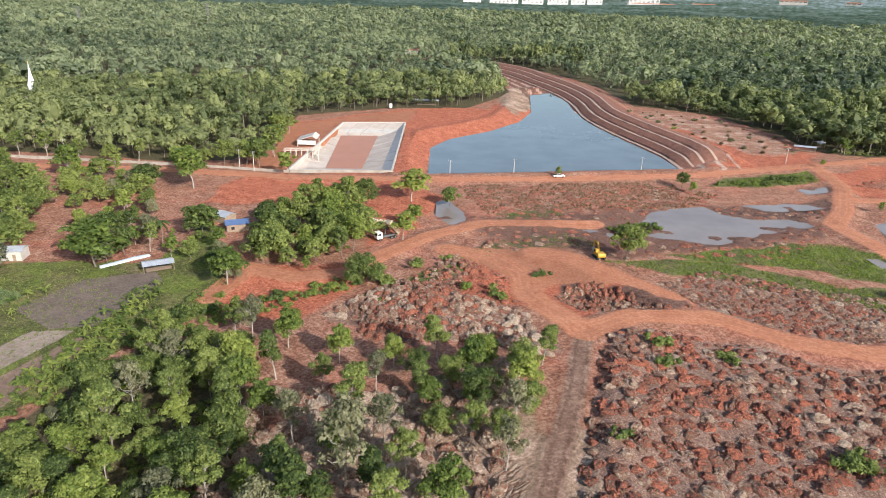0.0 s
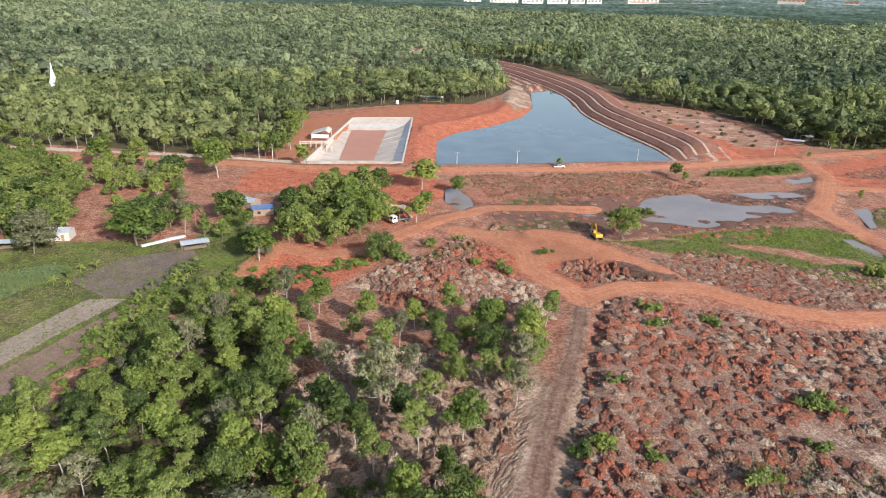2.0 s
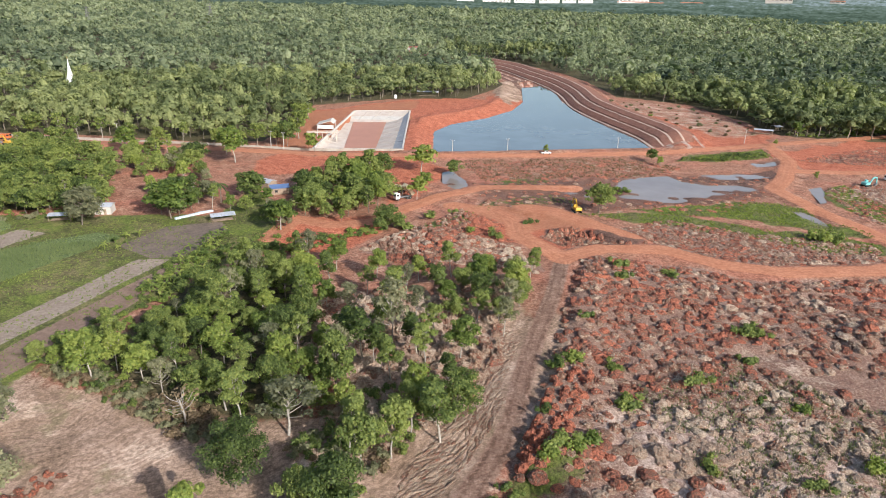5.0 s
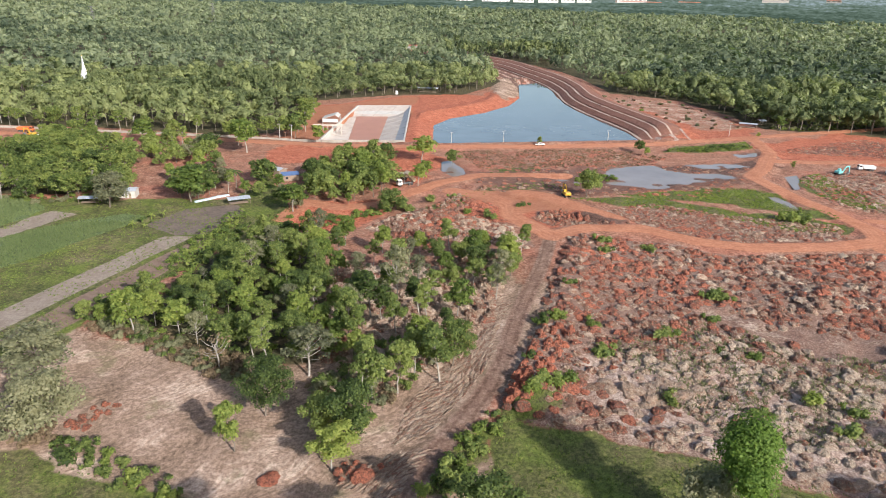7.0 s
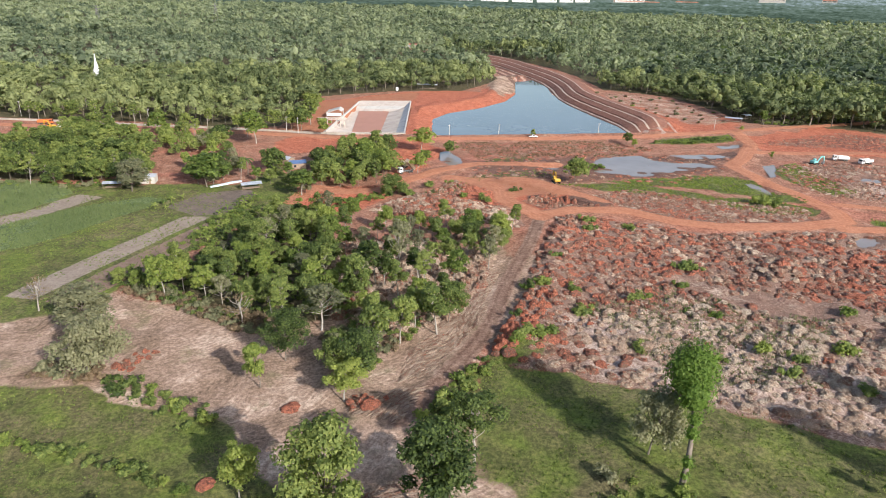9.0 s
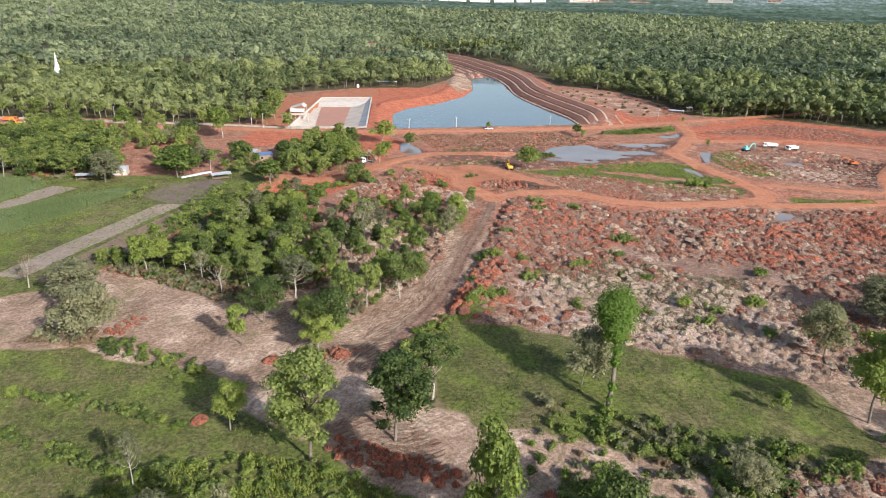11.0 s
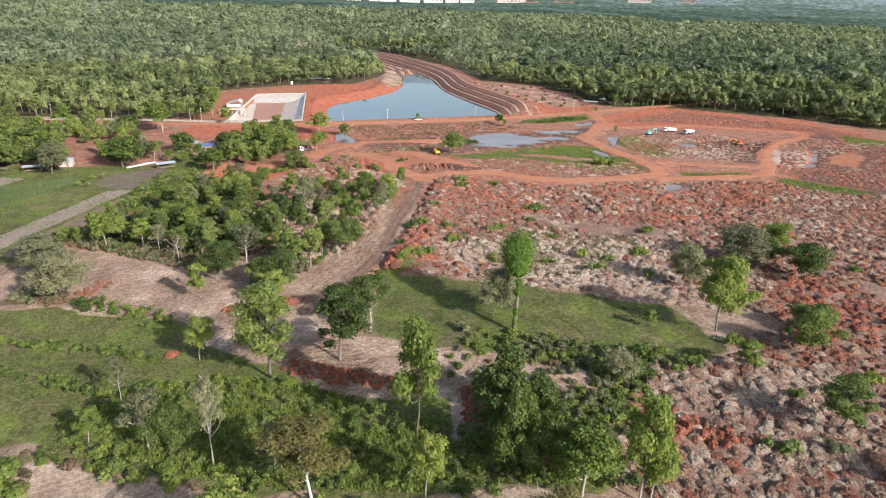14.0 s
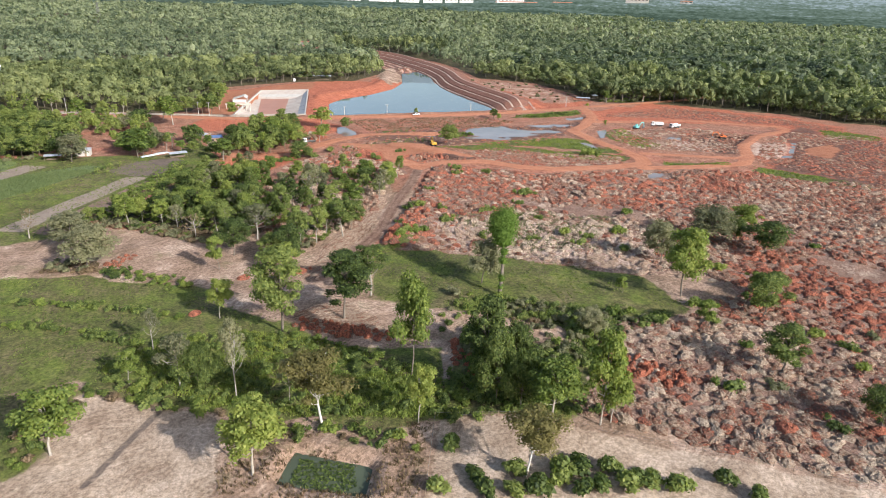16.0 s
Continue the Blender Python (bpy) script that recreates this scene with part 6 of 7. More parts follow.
def boxes(name, m, parent, *items, label="", bevel=0.0):
    """One part out of boxes (size, place, turn)."""
    def build(bm):
        for it in items:
            bm_box(bm, it[0], it[1], it[2] if len(it) > 2 else (0, 0, 0), bevel)
    return made(name, build, m, parent, label)


def rods(name, m, parent, *items, label="", sides=8):
    def build(bm):
        for it in items:
            bm_rod(bm, *it, sides=sides)
    return made(name, build, m, parent, label)


def prism(name, m, parent, outline, y0, y1, label="", bevel=0.0):
    """A side outline in x and z, drawn out from y0 to y1."""
    def build(bm):
        a = [bm.verts.new((x, y0, z)) for x, z in outline]
        b = [bm.verts.new((x, y1, z)) for x, z in outline]
        n = len(outline)
        bm.faces.new(a)
        bm.faces.new(b[::-1])
        for i in range(n):
            bm.faces.new((a[i], b[i], b[(i + 1) % n], a[(i + 1) % n]))
        bmesh.ops.recalc_face_normals(bm, faces=bm.faces)
        if bevel:
            bmesh.ops.bevel(bm, geom=list(bm.edges), offset=bevel, segments=2, affect="EDGES", profile=0.6)
    return made(name, build, m, parent, label)


RUBBER = simple("rubber", (0.02, 0.02, 0.02), (0.05, 0.045, 0.04), 3, 0.9)
GLASS = simple("dark_glass", (0.02, 0.025, 0.03), (0.04, 0.045, 0.05), 1, 0.1, 0.0)
STEEL = simple("grey_steel", (0.16, 0.16, 0.16), (0.30, 0.29, 0.28), 2, 0.6, 0.005, 0.5)
ROOF_METAL = simple("zinc_roof", (0.38, 0.41, 0.45), (0.58, 0.60, 0.63), 0.6, 0.45, 0.01, 0.3)
ROOF_BLUE = simple("blue_roof", (0.07, 0.12, 0.23), (0.12, 0.18, 0.33), 0.6, 0.5, 0.01)
TIMBER = simple("weathered_timber", (0.20, 0.14, 0.10), (0.38, 0.29, 0.21), 2.0)
PLASTER = simple("white_plaster", (0.38, 0.355, 0.32), (0.58, 0.55, 0.51), 0.5)
WALLING = simple("stained_concrete", (0.24, 0.205, 0.17), (0.46, 0.41, 0.35), 0.35)
SHADED_SLAB = simple("shaded_slab", (0.25, 0.255, 0.265), (0.36, 0.365, 0.375), 0.3, 0.6, 0.01)
SLAB = simple("pale_slab", (0.40, 0.32, 0.265), (0.56, 0.50, 0.44), 0.18, 0.85, 0.01)
RED_WATER = simple("red_silt_water", (0.38, 0.155, 0.085), (0.46, 0.20, 0.115), 0.1, 0.35, 0.0)
YELLOW = simple("yellow_paint", (0.48, 0.27, 0.03), (0.62, 0.38, 0.06), 1.5, 0.5, 0.004)
ORANGE = simple("orange_paint", (0.50, 0.12, 0.04), (0.62, 0.18, 0.06), 1.5, 0.5, 0.004)
TEAL = simple("teal_paint", (0.12, 0.38, 0.38), (0.22, 0.52, 0.50), 1.5, 0.5, 0.004)
TAN = simple("tan_tipper", (0.50, 0.40, 0.28), (0.66, 0.56, 0.42), 1.0, 0.6, 0.004)
RED_ROOF = simple("red_roof", (0.42, 0.17, 0.11), (0.55, 0.25, 0.17), 0.3)


# settling tank with sloped concrete sides
def settling_tank():
    rings = [
        (0.8, [(-68.3, 277.7), (-61.6, 389.2), (-25.6, 395.4), (-24.1, 281.3)]),
        (-0.9, [(-66.9, 285.5), (-64.6, 378.4), (-28.8, 382.5), (-29.1, 289.2)]),
        (-2.0, [(-64.3, 291.1), (-65.2, 374.0), (-32.8, 375.8), (-34.8, 293.8)]),
        (-3.2, [(-55.5, 294.7), (-59.8, 368.4), (-39.6, 371.5), (-39.3, 298.0)]),
    ]
    top = rings[0][1]
    cx, cy = sum(p[0] for p in top) / 4, sum(p[1] for p in top) / 4
    ob = thing("settling_tank", cx, cy, 0.0, "large open concrete settling tank holding shallow red water", "tank")
    order = [(0, 1), (1, 2), (2, 3), (3, 0)]
    for k in range(3):
        (za, a), (zb, b) = rings[k], rings[k + 1]
        for s, (i, j) in enumerate(order):
            # top slabs of the right side carry their shade as a greyer colour
            m = {0: (SLAB, SLAB, SHADED_SLAB, SLAB), 1: (SLAB, PLASTER, SLAB, SLAB), 2: (SLAB, SLAB, SLAB, SLAB)}[k][s]
            count = 6 if s in (0, 2) else 4

            for q in range(count):
                u, w = q / count + 0.004, (q + 1) / count - 0.004
                A, B = [Vector((*p, za)) - Vector((cx, cy, 0)) for p in (a[i], a[j])]
                C, D = [Vector((*p, zb)) - Vector((cx, cy, 0)) for p in (b[i], b[j])]
                hi = [A.lerp(B, u), A.lerp(B, w), C.lerp(D, w), C.lerp(D, u)]

                def build(bm, hi=hi):
                    up, lo = [bm.verts.new(p) for p in hi], [bm.verts.new(p - Vector((0, 0, 0.35))) for p in hi]
                    bm.faces.new(up)
                    bm.faces.new(lo[::-1])
                    for e in range(4):
                        bm.faces.new((up[e], lo[e], lo[(e + 1) % 4], up[(e + 1) % 4]))
                    bmesh.ops.recalc_face_normals(bm, faces=bm.faces)
                made("side_slab", build, m, ob, "side slab coloured grey for its shade" if m is SHADED_SLAB else "")
    for i, j in order:
        a, b = Vector((*top[i], 0)), Vector((*top[j], 0))
        d = b - a
        mid = (a + b) / 2 - Vector((cx, cy, 0))
        out = mid.normalized()
        boxes("rim_beam", PLASTER, ob, ((d.length + 1.2, 0.9, 1.1), (mid.x + out.x * 0.4, mid.y + out.y * 0.4, 0.45), (0, 0, math.degrees(math.atan2(d.y, d.x)))), bevel=0.06)
    w = grown(rings[3][1], 1.2)
    me = mesh_of("water", [(x - cx, y - cy, -2.95) for x, y in w], [[0, 1, 2, 3]], [RED_WATER])
    part("water", me, ob, "still orange-red silty water")
    me = mesh_of("floor", [(x - cx, y - cy, -3.25) for x, y in w], [[0, 1, 2, 3]], [SLAB])
    part("floor", me, ob)
    return ob


settling_tank()


def formwork(x, y):
    ob = thing("formwork_shed", x, y, 1.0, "white roofed shed over bare formwork frames at the tank", "shed")
    prism("roof", PLASTER, ob, [(-5, 2.2), (3, 4.6), (5, 3.2), (5, 2.9), (3, 4.3), (-5, 1.9)], -5, 5)
    boxes("gable", WHITE, ob, ((8.6, 0.2, 2.0), (0, -4.6, 1.0)))
    for sx in (-4.6, 4.6):
        for sy in (-4.6, 4.6):
            boxes("post", PLASTER, ob, ((0.35, 0.35, 5.0), (sx, sy, -0.3)))
    return ob


def scaffold(x, y, rz):
    ob = thing("scaffold", x, y, -0.6, "pale raw concrete frame with braces beside the tank", "scaffold", rz=rz)
    for k in range(7):
        boxes("post", SLAB, ob, ((0.4, 0.4, 5.5), (k * 2.6 - 8, -2.0, 0.5)))
        boxes("post", SLAB, ob, ((0.4, 0.4, 5.5), (k * 2.6 - 8, 2.0, 0.5)))
        boxes("beam", SLAB, ob, ((0.35, 4.6, 0.45), (k * 2.6 - 8, 0, 3.2)))
        if k < 6:
            rods("brace", STEEL, ob, ((k * 2.6 - 8, -2.2, -1.2), (k * 2.6 - 5.4, -2.2, 2.8), 0.09))
    for sy in (-2.0, 2.0):
        boxes("beam", SLAB, ob, ((17.0, 0.35, 0.45), (-0.2, sy, 3.35)))
    return ob


for x, y in [(-70.7, 331.1)]:
    formwork(x, y)
for x, y, r in [(-69.2, 308.7, 10)]:
    scaffold(x, y, r)


def shelter(x, y, rz, w, d, h, m, label, name="shelter", lean=0.0):
    """A post-and-roof shelter with a ridged metal roof."""
    ob = thing(name, x, y, level(x, y), label, "shelter", rz=rz)
    n = max(3, int(w / 1.1))
    for s in (-1, 1):
        for k in range(n):
            boxes("roof_sheet", m, ob, ((w / n - 0.03, d * 0.53, 0.06), ((k + 0.5) * w / n - w / 2, s * d * 0.25, h + 0.3 + 0.02 * (k % 2)), (14 * -s, lean, 0)))
    for sx in (-w / 2 + 0.3, w / 2 - 0.3):
        for sy in (-d / 2 + 0.3, d / 2 - 0.3):
            rods("post", TIMBER, ob, ((sx, sy, -0.3), (sx, sy, h), 0.09))
    boxes("platform", TIMBER, ob, ((w * 0.8, d * 0.7, 0.12), (0, 0, 0.5)))
    return ob


def hut(x, y, rz, w, d, h, wall, roof, label):
    ob = thing("farmhouse", x, y, level(x, y), label, "house", "farm buildings", rz)
    for s in (-1, 1):
        boxes("wall", wall, ob, ((w, 0.15, h), (0, s * (d / 2 - 0.08), h / 2 - 0.1)))
        prism("gable_wall", wall, ob, [(-d / 2, -0.1), (d / 2, -0.1), (d / 2, h), (0, h + d * 0.16), (-d / 2, h)], 0, 0.15).matrix_basis = pose(s * (w / 2 - 0.08) + 0.07, 0, 0, 0, 0, 90)
        boxes("roof_sheet", roof, ob, ((w + 0.8, d * 0.58, 0.08), (0, s * d * 0.26, h + d * 0.085), (-s * 17.5, 0, 0)))
    dr = boxes("door", TIMBER, ob, ((0.9, 0.06, 2.0), (w * 0.2, -d / 2 - 0.02, 0.95)))
    win = boxes("window", GLASS, ob, ((1.1, 0.05, 1.0), (-w * 0.22, -d / 2 - 0.02, 1.45)))
    boxes("lintel", TIMBER, win, ((1.3, 0.06, 0.08), (-w * 0.22, -d / 2 - 0.04, 1.98)))
    boxes("sill", TIMBER, win, ((1.3, 0.06, 0.08), (-w * 0.22, -d / 2 - 0.04, 0.92)))
    return ob


for x, y in [(-125.4, 175.6)]:
    hut(x, y, 8, 6.5, 5.0, 2.8, PLASTER, ROOF_METAL, "small white plastered farmhouse with a zinc roof")
for x, y in [(-68.9, 205.1)]:
    hut(x, y, 20, 7.0, 5.5, 2.6, TIMBER, ROOF_BLUE, "timber hut with a faded blue roof among trees")
for x, y in [(-75.9, 213.3)]:
    hut(x, y, -30, 6.0, 5.0, 2.5, TIMBER, ROOF_METAL, "timber hut with a dull metal roof among trees")
for x, y in [(-81.0, 170.7)]:
    shelter(x, y, 28, 8.5, 4.5, 2.3, ROOF_METAL, "field shelter with a sagging bright zinc roof", lean=4)
for x, y in [(-135.5, 166.0)]:
    shelter(x, y, 12, 7.5, 4.0, 2.2, ROOF_METAL, "low grey-roofed shelter beside the crop field")
for x, y in [(-14.8, 467.5)]:
    shelter(x, y, -4, 17.0, 5.0, 3.6, ROOF_METAL, "long metal-roofed shed at the wood's edge")
for x, y in [(207.5, 362.7)]:
    shelter(x, y, 30, 6.0, 5.0, 3.0, ROOF_METAL, "small grey-roofed guard shelter by the track")
for x, y in [(194.8, 352.6)]:
    shelter(x, y, -20, 11.0, 4.0, 2.6, ROOF_METAL, "row of pale work shelters on red earth")
for x, y in [(-38.6, 447.0)]:
    ob = thing("water_tank", x, y, level(x, y), "small white water tank on a short stand", "tank")
    rods("drum", WHITE, ob, ((0, 0, 1.0), (0, 0, 3.4), 1.1), sides=16)
    rods("lid", WHITE, ob, ((0, 0, 3.4), (0, 0, 3.7), 1.1, 0.4), sides=16)
    for k in range(4):
        rods("leg", STEEL, ob, ((0.8 * math.cos(k * 1.57), 0.8 * math.sin(k * 1.57), -0.2), (0.8 * math.cos(k * 1.57), 0.8 * math.sin(k * 1.57), 1.0), 0.07))
# rolled pipe liner lying by the field
a, b = [(-97.9, 170.7), (-87.8, 180.5)]
ob = thing("plastic_sheet", (a[0] + b[0]) / 2, (a[1] + b[1]) / 2, level(*a) + 0.35, "long pale blue plastic sheet over a low bed", "sheet", rz=math.degrees(math.atan2(b[1] - a[1], b[0] - a[0])))
L = math.hypot(b[0] - a[0], b[1] - a[1])
prism("cover", simple("pale_blue_sheet", (0.42, 0.52, 0.60), (0.62, 0.70, 0.76), 0.7, 0.4), ob, [(-L / 2, -0.5), (L / 2, -0.5), (L / 2, 0.25), (L * 0.2, 0.5), (-L * 0.1, 0.3), (-L / 2, 0.2)], -0.6, 0.6, bevel=0.08)


# white spire of a shrine in the wood
def spire(x, y):
    ob = thing("spire", x, y, level(x, y), "white pointed shrine spire rising from the trees", "spire")
    def lathe(profile, sides=20):
        def build(bm):
            rows = [[bm.verts.new((r * math.cos(6.283 * k / sides), r * math.sin(6.283 * k / sides), z)) for k in range(sides)] for r, z in profile]
            for p, q in zip(rows, rows[1:]):
                for k in range(sides):
                    bm.faces.new((p[k], p[(k + 1) % sides], q[(k + 1) % sides], q[k]))
            bm.faces.new(rows[-1])
        return build
    made("base", lathe([(7.0, -0.5), (7.0, 3.0), (6.0, 3.0), (6.0, 6.0), (5.2, 6.0), (5.2, 9.0)], 8), PLASTER, ob)
    made("cone", lathe([(3.6, 8.9), (3.2, 10.2), (2.4, 12), (1.8, 14), (1.3, 16), (0.95, 18), (0.6, 20.5), (0.3, 23), (0.12, 25)]), WHITE, ob)
    made("finial", lathe([(0.22, 24.9), (0.32, 25.4), (0.1, 25.9), (0.05, 27.0)], 10), simple("gilt", (0.5, 0.36, 0.10), (0.7, 0.52, 0.18), 2, 0.35, 0.002, 0.8), ob)


for x, y in [(-268.0, 427.1)]:
    spire(x, y)


# boundary wall along the road
WALL_LINE = [(-430.0, 300.0), (-246.8, 289.9), (-208.4, 287.5), (-120.0, 281.5), (-70.0, 275.2), (-22.9, 279.8)]
for n, (a, b) in enumerate(zip(WALL_LINE, WALL_LINE[1:])):
    d = math.hypot(b[0] - a[0], b[1] - a[1])
    ang = math.degrees(math.atan2(b[1] - a[1], b[0] - a[0]))
    ob = tagged(new("boundary_wall"), "low pale concrete wall along the dirt road", "wall", kind="structure")
    ob.matrix_world = pose((a[0] + b[0]) / 2, (a[1] + b[1]) / 2, min(level(*a), level(*b), 0.6), 0, 0, ang)
    count = int(d / 3.2)
    for k in range(count):
        boxes("wall_panel", WALLING, ob, ((d / count - 0.06, 0.16, 1.5 * (0.85 + 0.15 * math.sin(k * 2.3) ** 2)), ((k + 0.5) * d / count - d / 2, 0, 0.55 + 0.03 * math.sin(k * 1.7))))
        boxes("wall_post", WALLING, ob, ((0.22, 0.26, 1.75), (k * d / count - d / 2, 0, 0.62)))


def utility_pole(x, y, tall, group="roadside poles"):
    ob = thing("utility_pole", x, y, level(x, y), "tall pale concrete utility pole with a crossarm", "pole", group)
    rods("shaft", PLASTER, ob, ((0, 0, -0.5), (0, 0, tall), 0.19, 0.11))
    boxes("crossarm", STEEL, ob, ((1.8, 0.12, 0.14), (0, 0, tall - 0.5)))
    for sx in (-0.75, 0, 0.75):
        rods("insulator", WHITE, ob, ((sx, 0, tall - 0.43), (sx, 0, tall - 0.15), 0.06))


for x, y, h in [(30.7, 286.1, 6.3), (2.0, 282.6, 4.4), (90.7, 296.5, 5.9), (-82.9, 275.1, 9.0), (-90.0, 278.1, 8.8), (169.9, 321.7, 8.1), (-170.9, 286.5, 9.3), (-253.5, 302.1, 9.0)]:
    utility_pole(x, y, max(6.0, min(h, 10.0)))


def pylon(x, y, tall):
    ob = thing("pylon", x, y, level(x, y), "distant grey lattice power pylon above the trees", "pylon")
    w = tall * 0.11
    for sx, sy in ((-1, -1), (1, -1), (1, 1), (-1, 1)):
        rods("leg", STEEL, ob, ((sx * w, sy * w, -1), (sx * w * 0.15, sy * w * 0.15, tall), 0.35, 0.2), sides=4)
    for k in range(7):
        a, b = 1 - 0.12 * k, 1 - 0.12 * (k + 1)
        z0, z1 = tall * k / 8, tall * (k + 1) / 8
        rods("brace", STEEL, ob, ((-w * a, -w * a, z0), (w * b, -w * b, z1), 0.16), ((w * a, -w * a, z0), (-w * b, -w * b, z1), 0.16), ((-w * a, w * a, z0), (w * b, w * b, z1), 0.16), sides=4)
    for z in (0.72, 0.84, 0.96):
        rods("crossarm", STEEL, ob, ((-tall * 0.17, 0, tall * z), (tall * 0.17, 0, tall * z), 0.3), sides=4)


for x, y, h in [(-621.0, 1152.0, 34.0), (-470.0, 1340.0, 40.0)]:
    pylon(x, y, h)
for x, y, r, w, d, roof, label in [(-45.4, 870.0, 8, 27.0, 9.0, RED_ROOF, "long low house with a red roof in the woods"), (205.7, 728.0, 0, 9.0, 7.0, ROOF_METAL, "small white house almost hidden by trees"), (543.9, 892.0, -12, 14.0, 9.0, ROOF_METAL, "grey-roofed house in a woodland clearing"), (-292.0, 412.0, 20, 9.0, 6.0, ROOF_METAL, "pale shrine hall beside the white spire")]:
    hut(x, y, r, w, d, 4.5, PLASTER, roof, label)


# ---- vehicles ----
def wheels(ob, spots, r, w):
    for x, y in spots:
        t = rods("wheel", RUBBER, ob, ((x, y - w / 2, r), (x, y + w / 2, r), r), sides=16)
        rods("rim", STEEL, t, ((x, y - w / 2 - 0.02, r), (x, y + w / 2 + 0.02, r), r * 0.55), sides=12)


def pickup(x, y, rz, m=None, label="white pickup truck on the dirt road"):
    ob = thing("pickup", x, y, level(x, y), label, "car", rz=rz)
    m = m or WHITE
    prism("body", m, ob, [(-2.5, 0.5), (2.45, 0.5), (2.6, 0.75), (2.5, 1.02), (1.2, 1.12), (-2.55, 1.1), (-2.6, 0.7)], -0.9, 0.9, bevel=0.06)
    prism("cab", m, ob, [(-0.75, 1.08), (1.25, 1.08), (0.55, 1.72), (-0.6, 1.74)], -0.8, 0.8, bevel=0.06)
    boxes("cargo_bed", RUBBER, ob, ((1.6, 1.5, 0.05), (-1.7, 0, 1.12)))
    prism("windscreen", GLASS, ob, [(0.66, 1.66), (1.22, 1.14), (1.26, 1.16), (0.70, 1.68)], -0.7, 0.7)
    for s in (-1, 1):
        prism("side_window", GLASS, ob, [(-0.6, 1.18), (0.95, 1.18), (0.5, 1.62), (-0.5, 1.64)], s * 0.815 - 0.01, s * 0.815 + 0.01)
        boxes("headlight", STEEL, ob, ((0.06, 0.35, 0.18), (2.54, s * 0.65, 0.82)))
    wheels(ob, [(1.6, -0.82), (1.6, 0.82), (-1.55, -0.82), (-1.55, 0.82)], 0.38, 0.24)


def tipper(x, y, rz, tip=0.0, cab=None, bed=None, label="white dump truck with its tan tipper raised"):
    ob = thing("dump_truck", x, y, level(x, y), label, "truck", "dump trucks", rz)
    cab, bed = cab or WHITE, bed or TAN
    boxes("chassis", STEEL, ob, ((7.4, 0.9, 0.35), (-0.2, 0, 0.95)), bevel=0.03)
    c = prism("cab", cab, ob, [(2.0, 0.8), (3.9, 0.7), (4.0, 1.7), (3.75, 2.85), (2.1, 2.9)], -1.2, 1.2, bevel=0.08)
    prism("windscreen", GLASS, c, [(3.99, 1.85), (3.80, 2.68), (3.84, 2.68), (4.03, 1.85)], -1.0, 1.0)
    for s in (-1, 1):
        prism("side_window", GLASS, c, [(2.5, 1.8), (3.75, 1.8), (3.6, 2.6), (2.5, 2.6)], s * 1.215 - 0.01, s * 1.215 + 0.01)
    body = prism("tipper_bed", bed, ob, [(-0.1, 0.0), (5.3, 0.0), (5.5, 1.5), (5.3, 1.5), (5.1, 0.2), (0.1, 0.2), (-0.1, 0.2)], -1.2, 1.2)
    body.matrix_basis = pose(-3.8, 0, 1.2, 0, -tip, 0)
    for s in (-1, 1):
        prism("side_board", bed, body, [(-0.1, 0.0), (5.3, 0.0), (5.5, 1.5), (0.0, 1.4)], s * 1.2 - 0.06, s * 1.2 + 0.06)
    if tip:
        rods("ram", STEEL, ob, ((0.6, 0, 1.0), (0.2, 0, 1.3 + 4.0 * math.sin(radians(tip))), 0.14))
    wheels(ob, [(2.9, -1.05), (2.9, 1.05), (-1.4, -1.05), (-1.4, 1.05), (-2.7, -1.05), (-2.7, 1.05)], 0.52, 0.34)


def excavator(x, y, rz, m, label):
    ob = thing("excavator", x, y, level(x, y), label, "excavator", "excavators", rz)
    for s in (-1, 1):
        prism("track", RUBBER, ob, [(-1.7, 0.1), (1.7, 0.1), (2.1, 0.5), (1.8, 0.9), (-1.8, 0.9), (-2.1, 0.5)], s * 1.15 - 0.3, s * 1.15 + 0.3, bevel=0.05)
    prism("house", m, ob, [(-2.1, 1.05), (0.9, 1.05), (1.1, 1.6), (0.4, 2.1), (-1.9, 2.2), (-2.2, 1.7)], -1.2, 1.2, bevel=0.06)
    c = prism("cab", m, ob, [(0.0, 1.1), (1.5, 1.1), (1.6, 2.0), (1.2, 2.9), (0.0, 2.9)], 0.35, 1.25, bevel=0.06)
    prism("cab_glass", GLASS, c, [(0.25, 1.9), (1.5, 1.9), (1.15, 2.75), (0.25, 2.75)], 1.26, 1.28)
    prism("boom", m, ob, [(0.9, 1.3), (2.6, 3.6), (3.3, 4.2), (5.6, 3.9), (5.6, 3.5), (3.4, 3.6), (2.9, 3.2), (1.5, 1.3)], -0.75, -0.35, bevel=0.04)
    prism("stick", m, ob, [(5.2, 4.1), (5.8, 4.0), (6.3, 1.2), (6.0, 1.2)], -0.72, -0.38, bevel=0.03)
    prism("bucket", STEEL, ob, [(6.4, 1.4), (5.9, 1.3), (5.1, 0.7), (5.0, 0.15), (5.7, 0.2), (6.3, 0.6)], -1.05, -0.05, bevel=0.04)
    rods("ram", STEEL, ob, ((1.4, -0.55, 1.5), (3.0, -0.55, 3.2), 0.1), ((3.2, -0.55, 4.3), (5.3, -0.55, 4.2), 0.09))


for x, y in [(49.8, 279.2)]:
    pickup(x, y, 7)
for x, y in [(-18.6, 199.5)]:
    tipper(x, y, 215, 48)
for x, y in [(-21.4, 209.9)]:
    tipper(x, y, 170, 0, label="white dump truck parked under roadside trees")
for x, y in [(206.7, 245.1)]:
    tipper(x, y, 170, 0, label="white dump truck waiting beside an excavator", bed=WHITE)
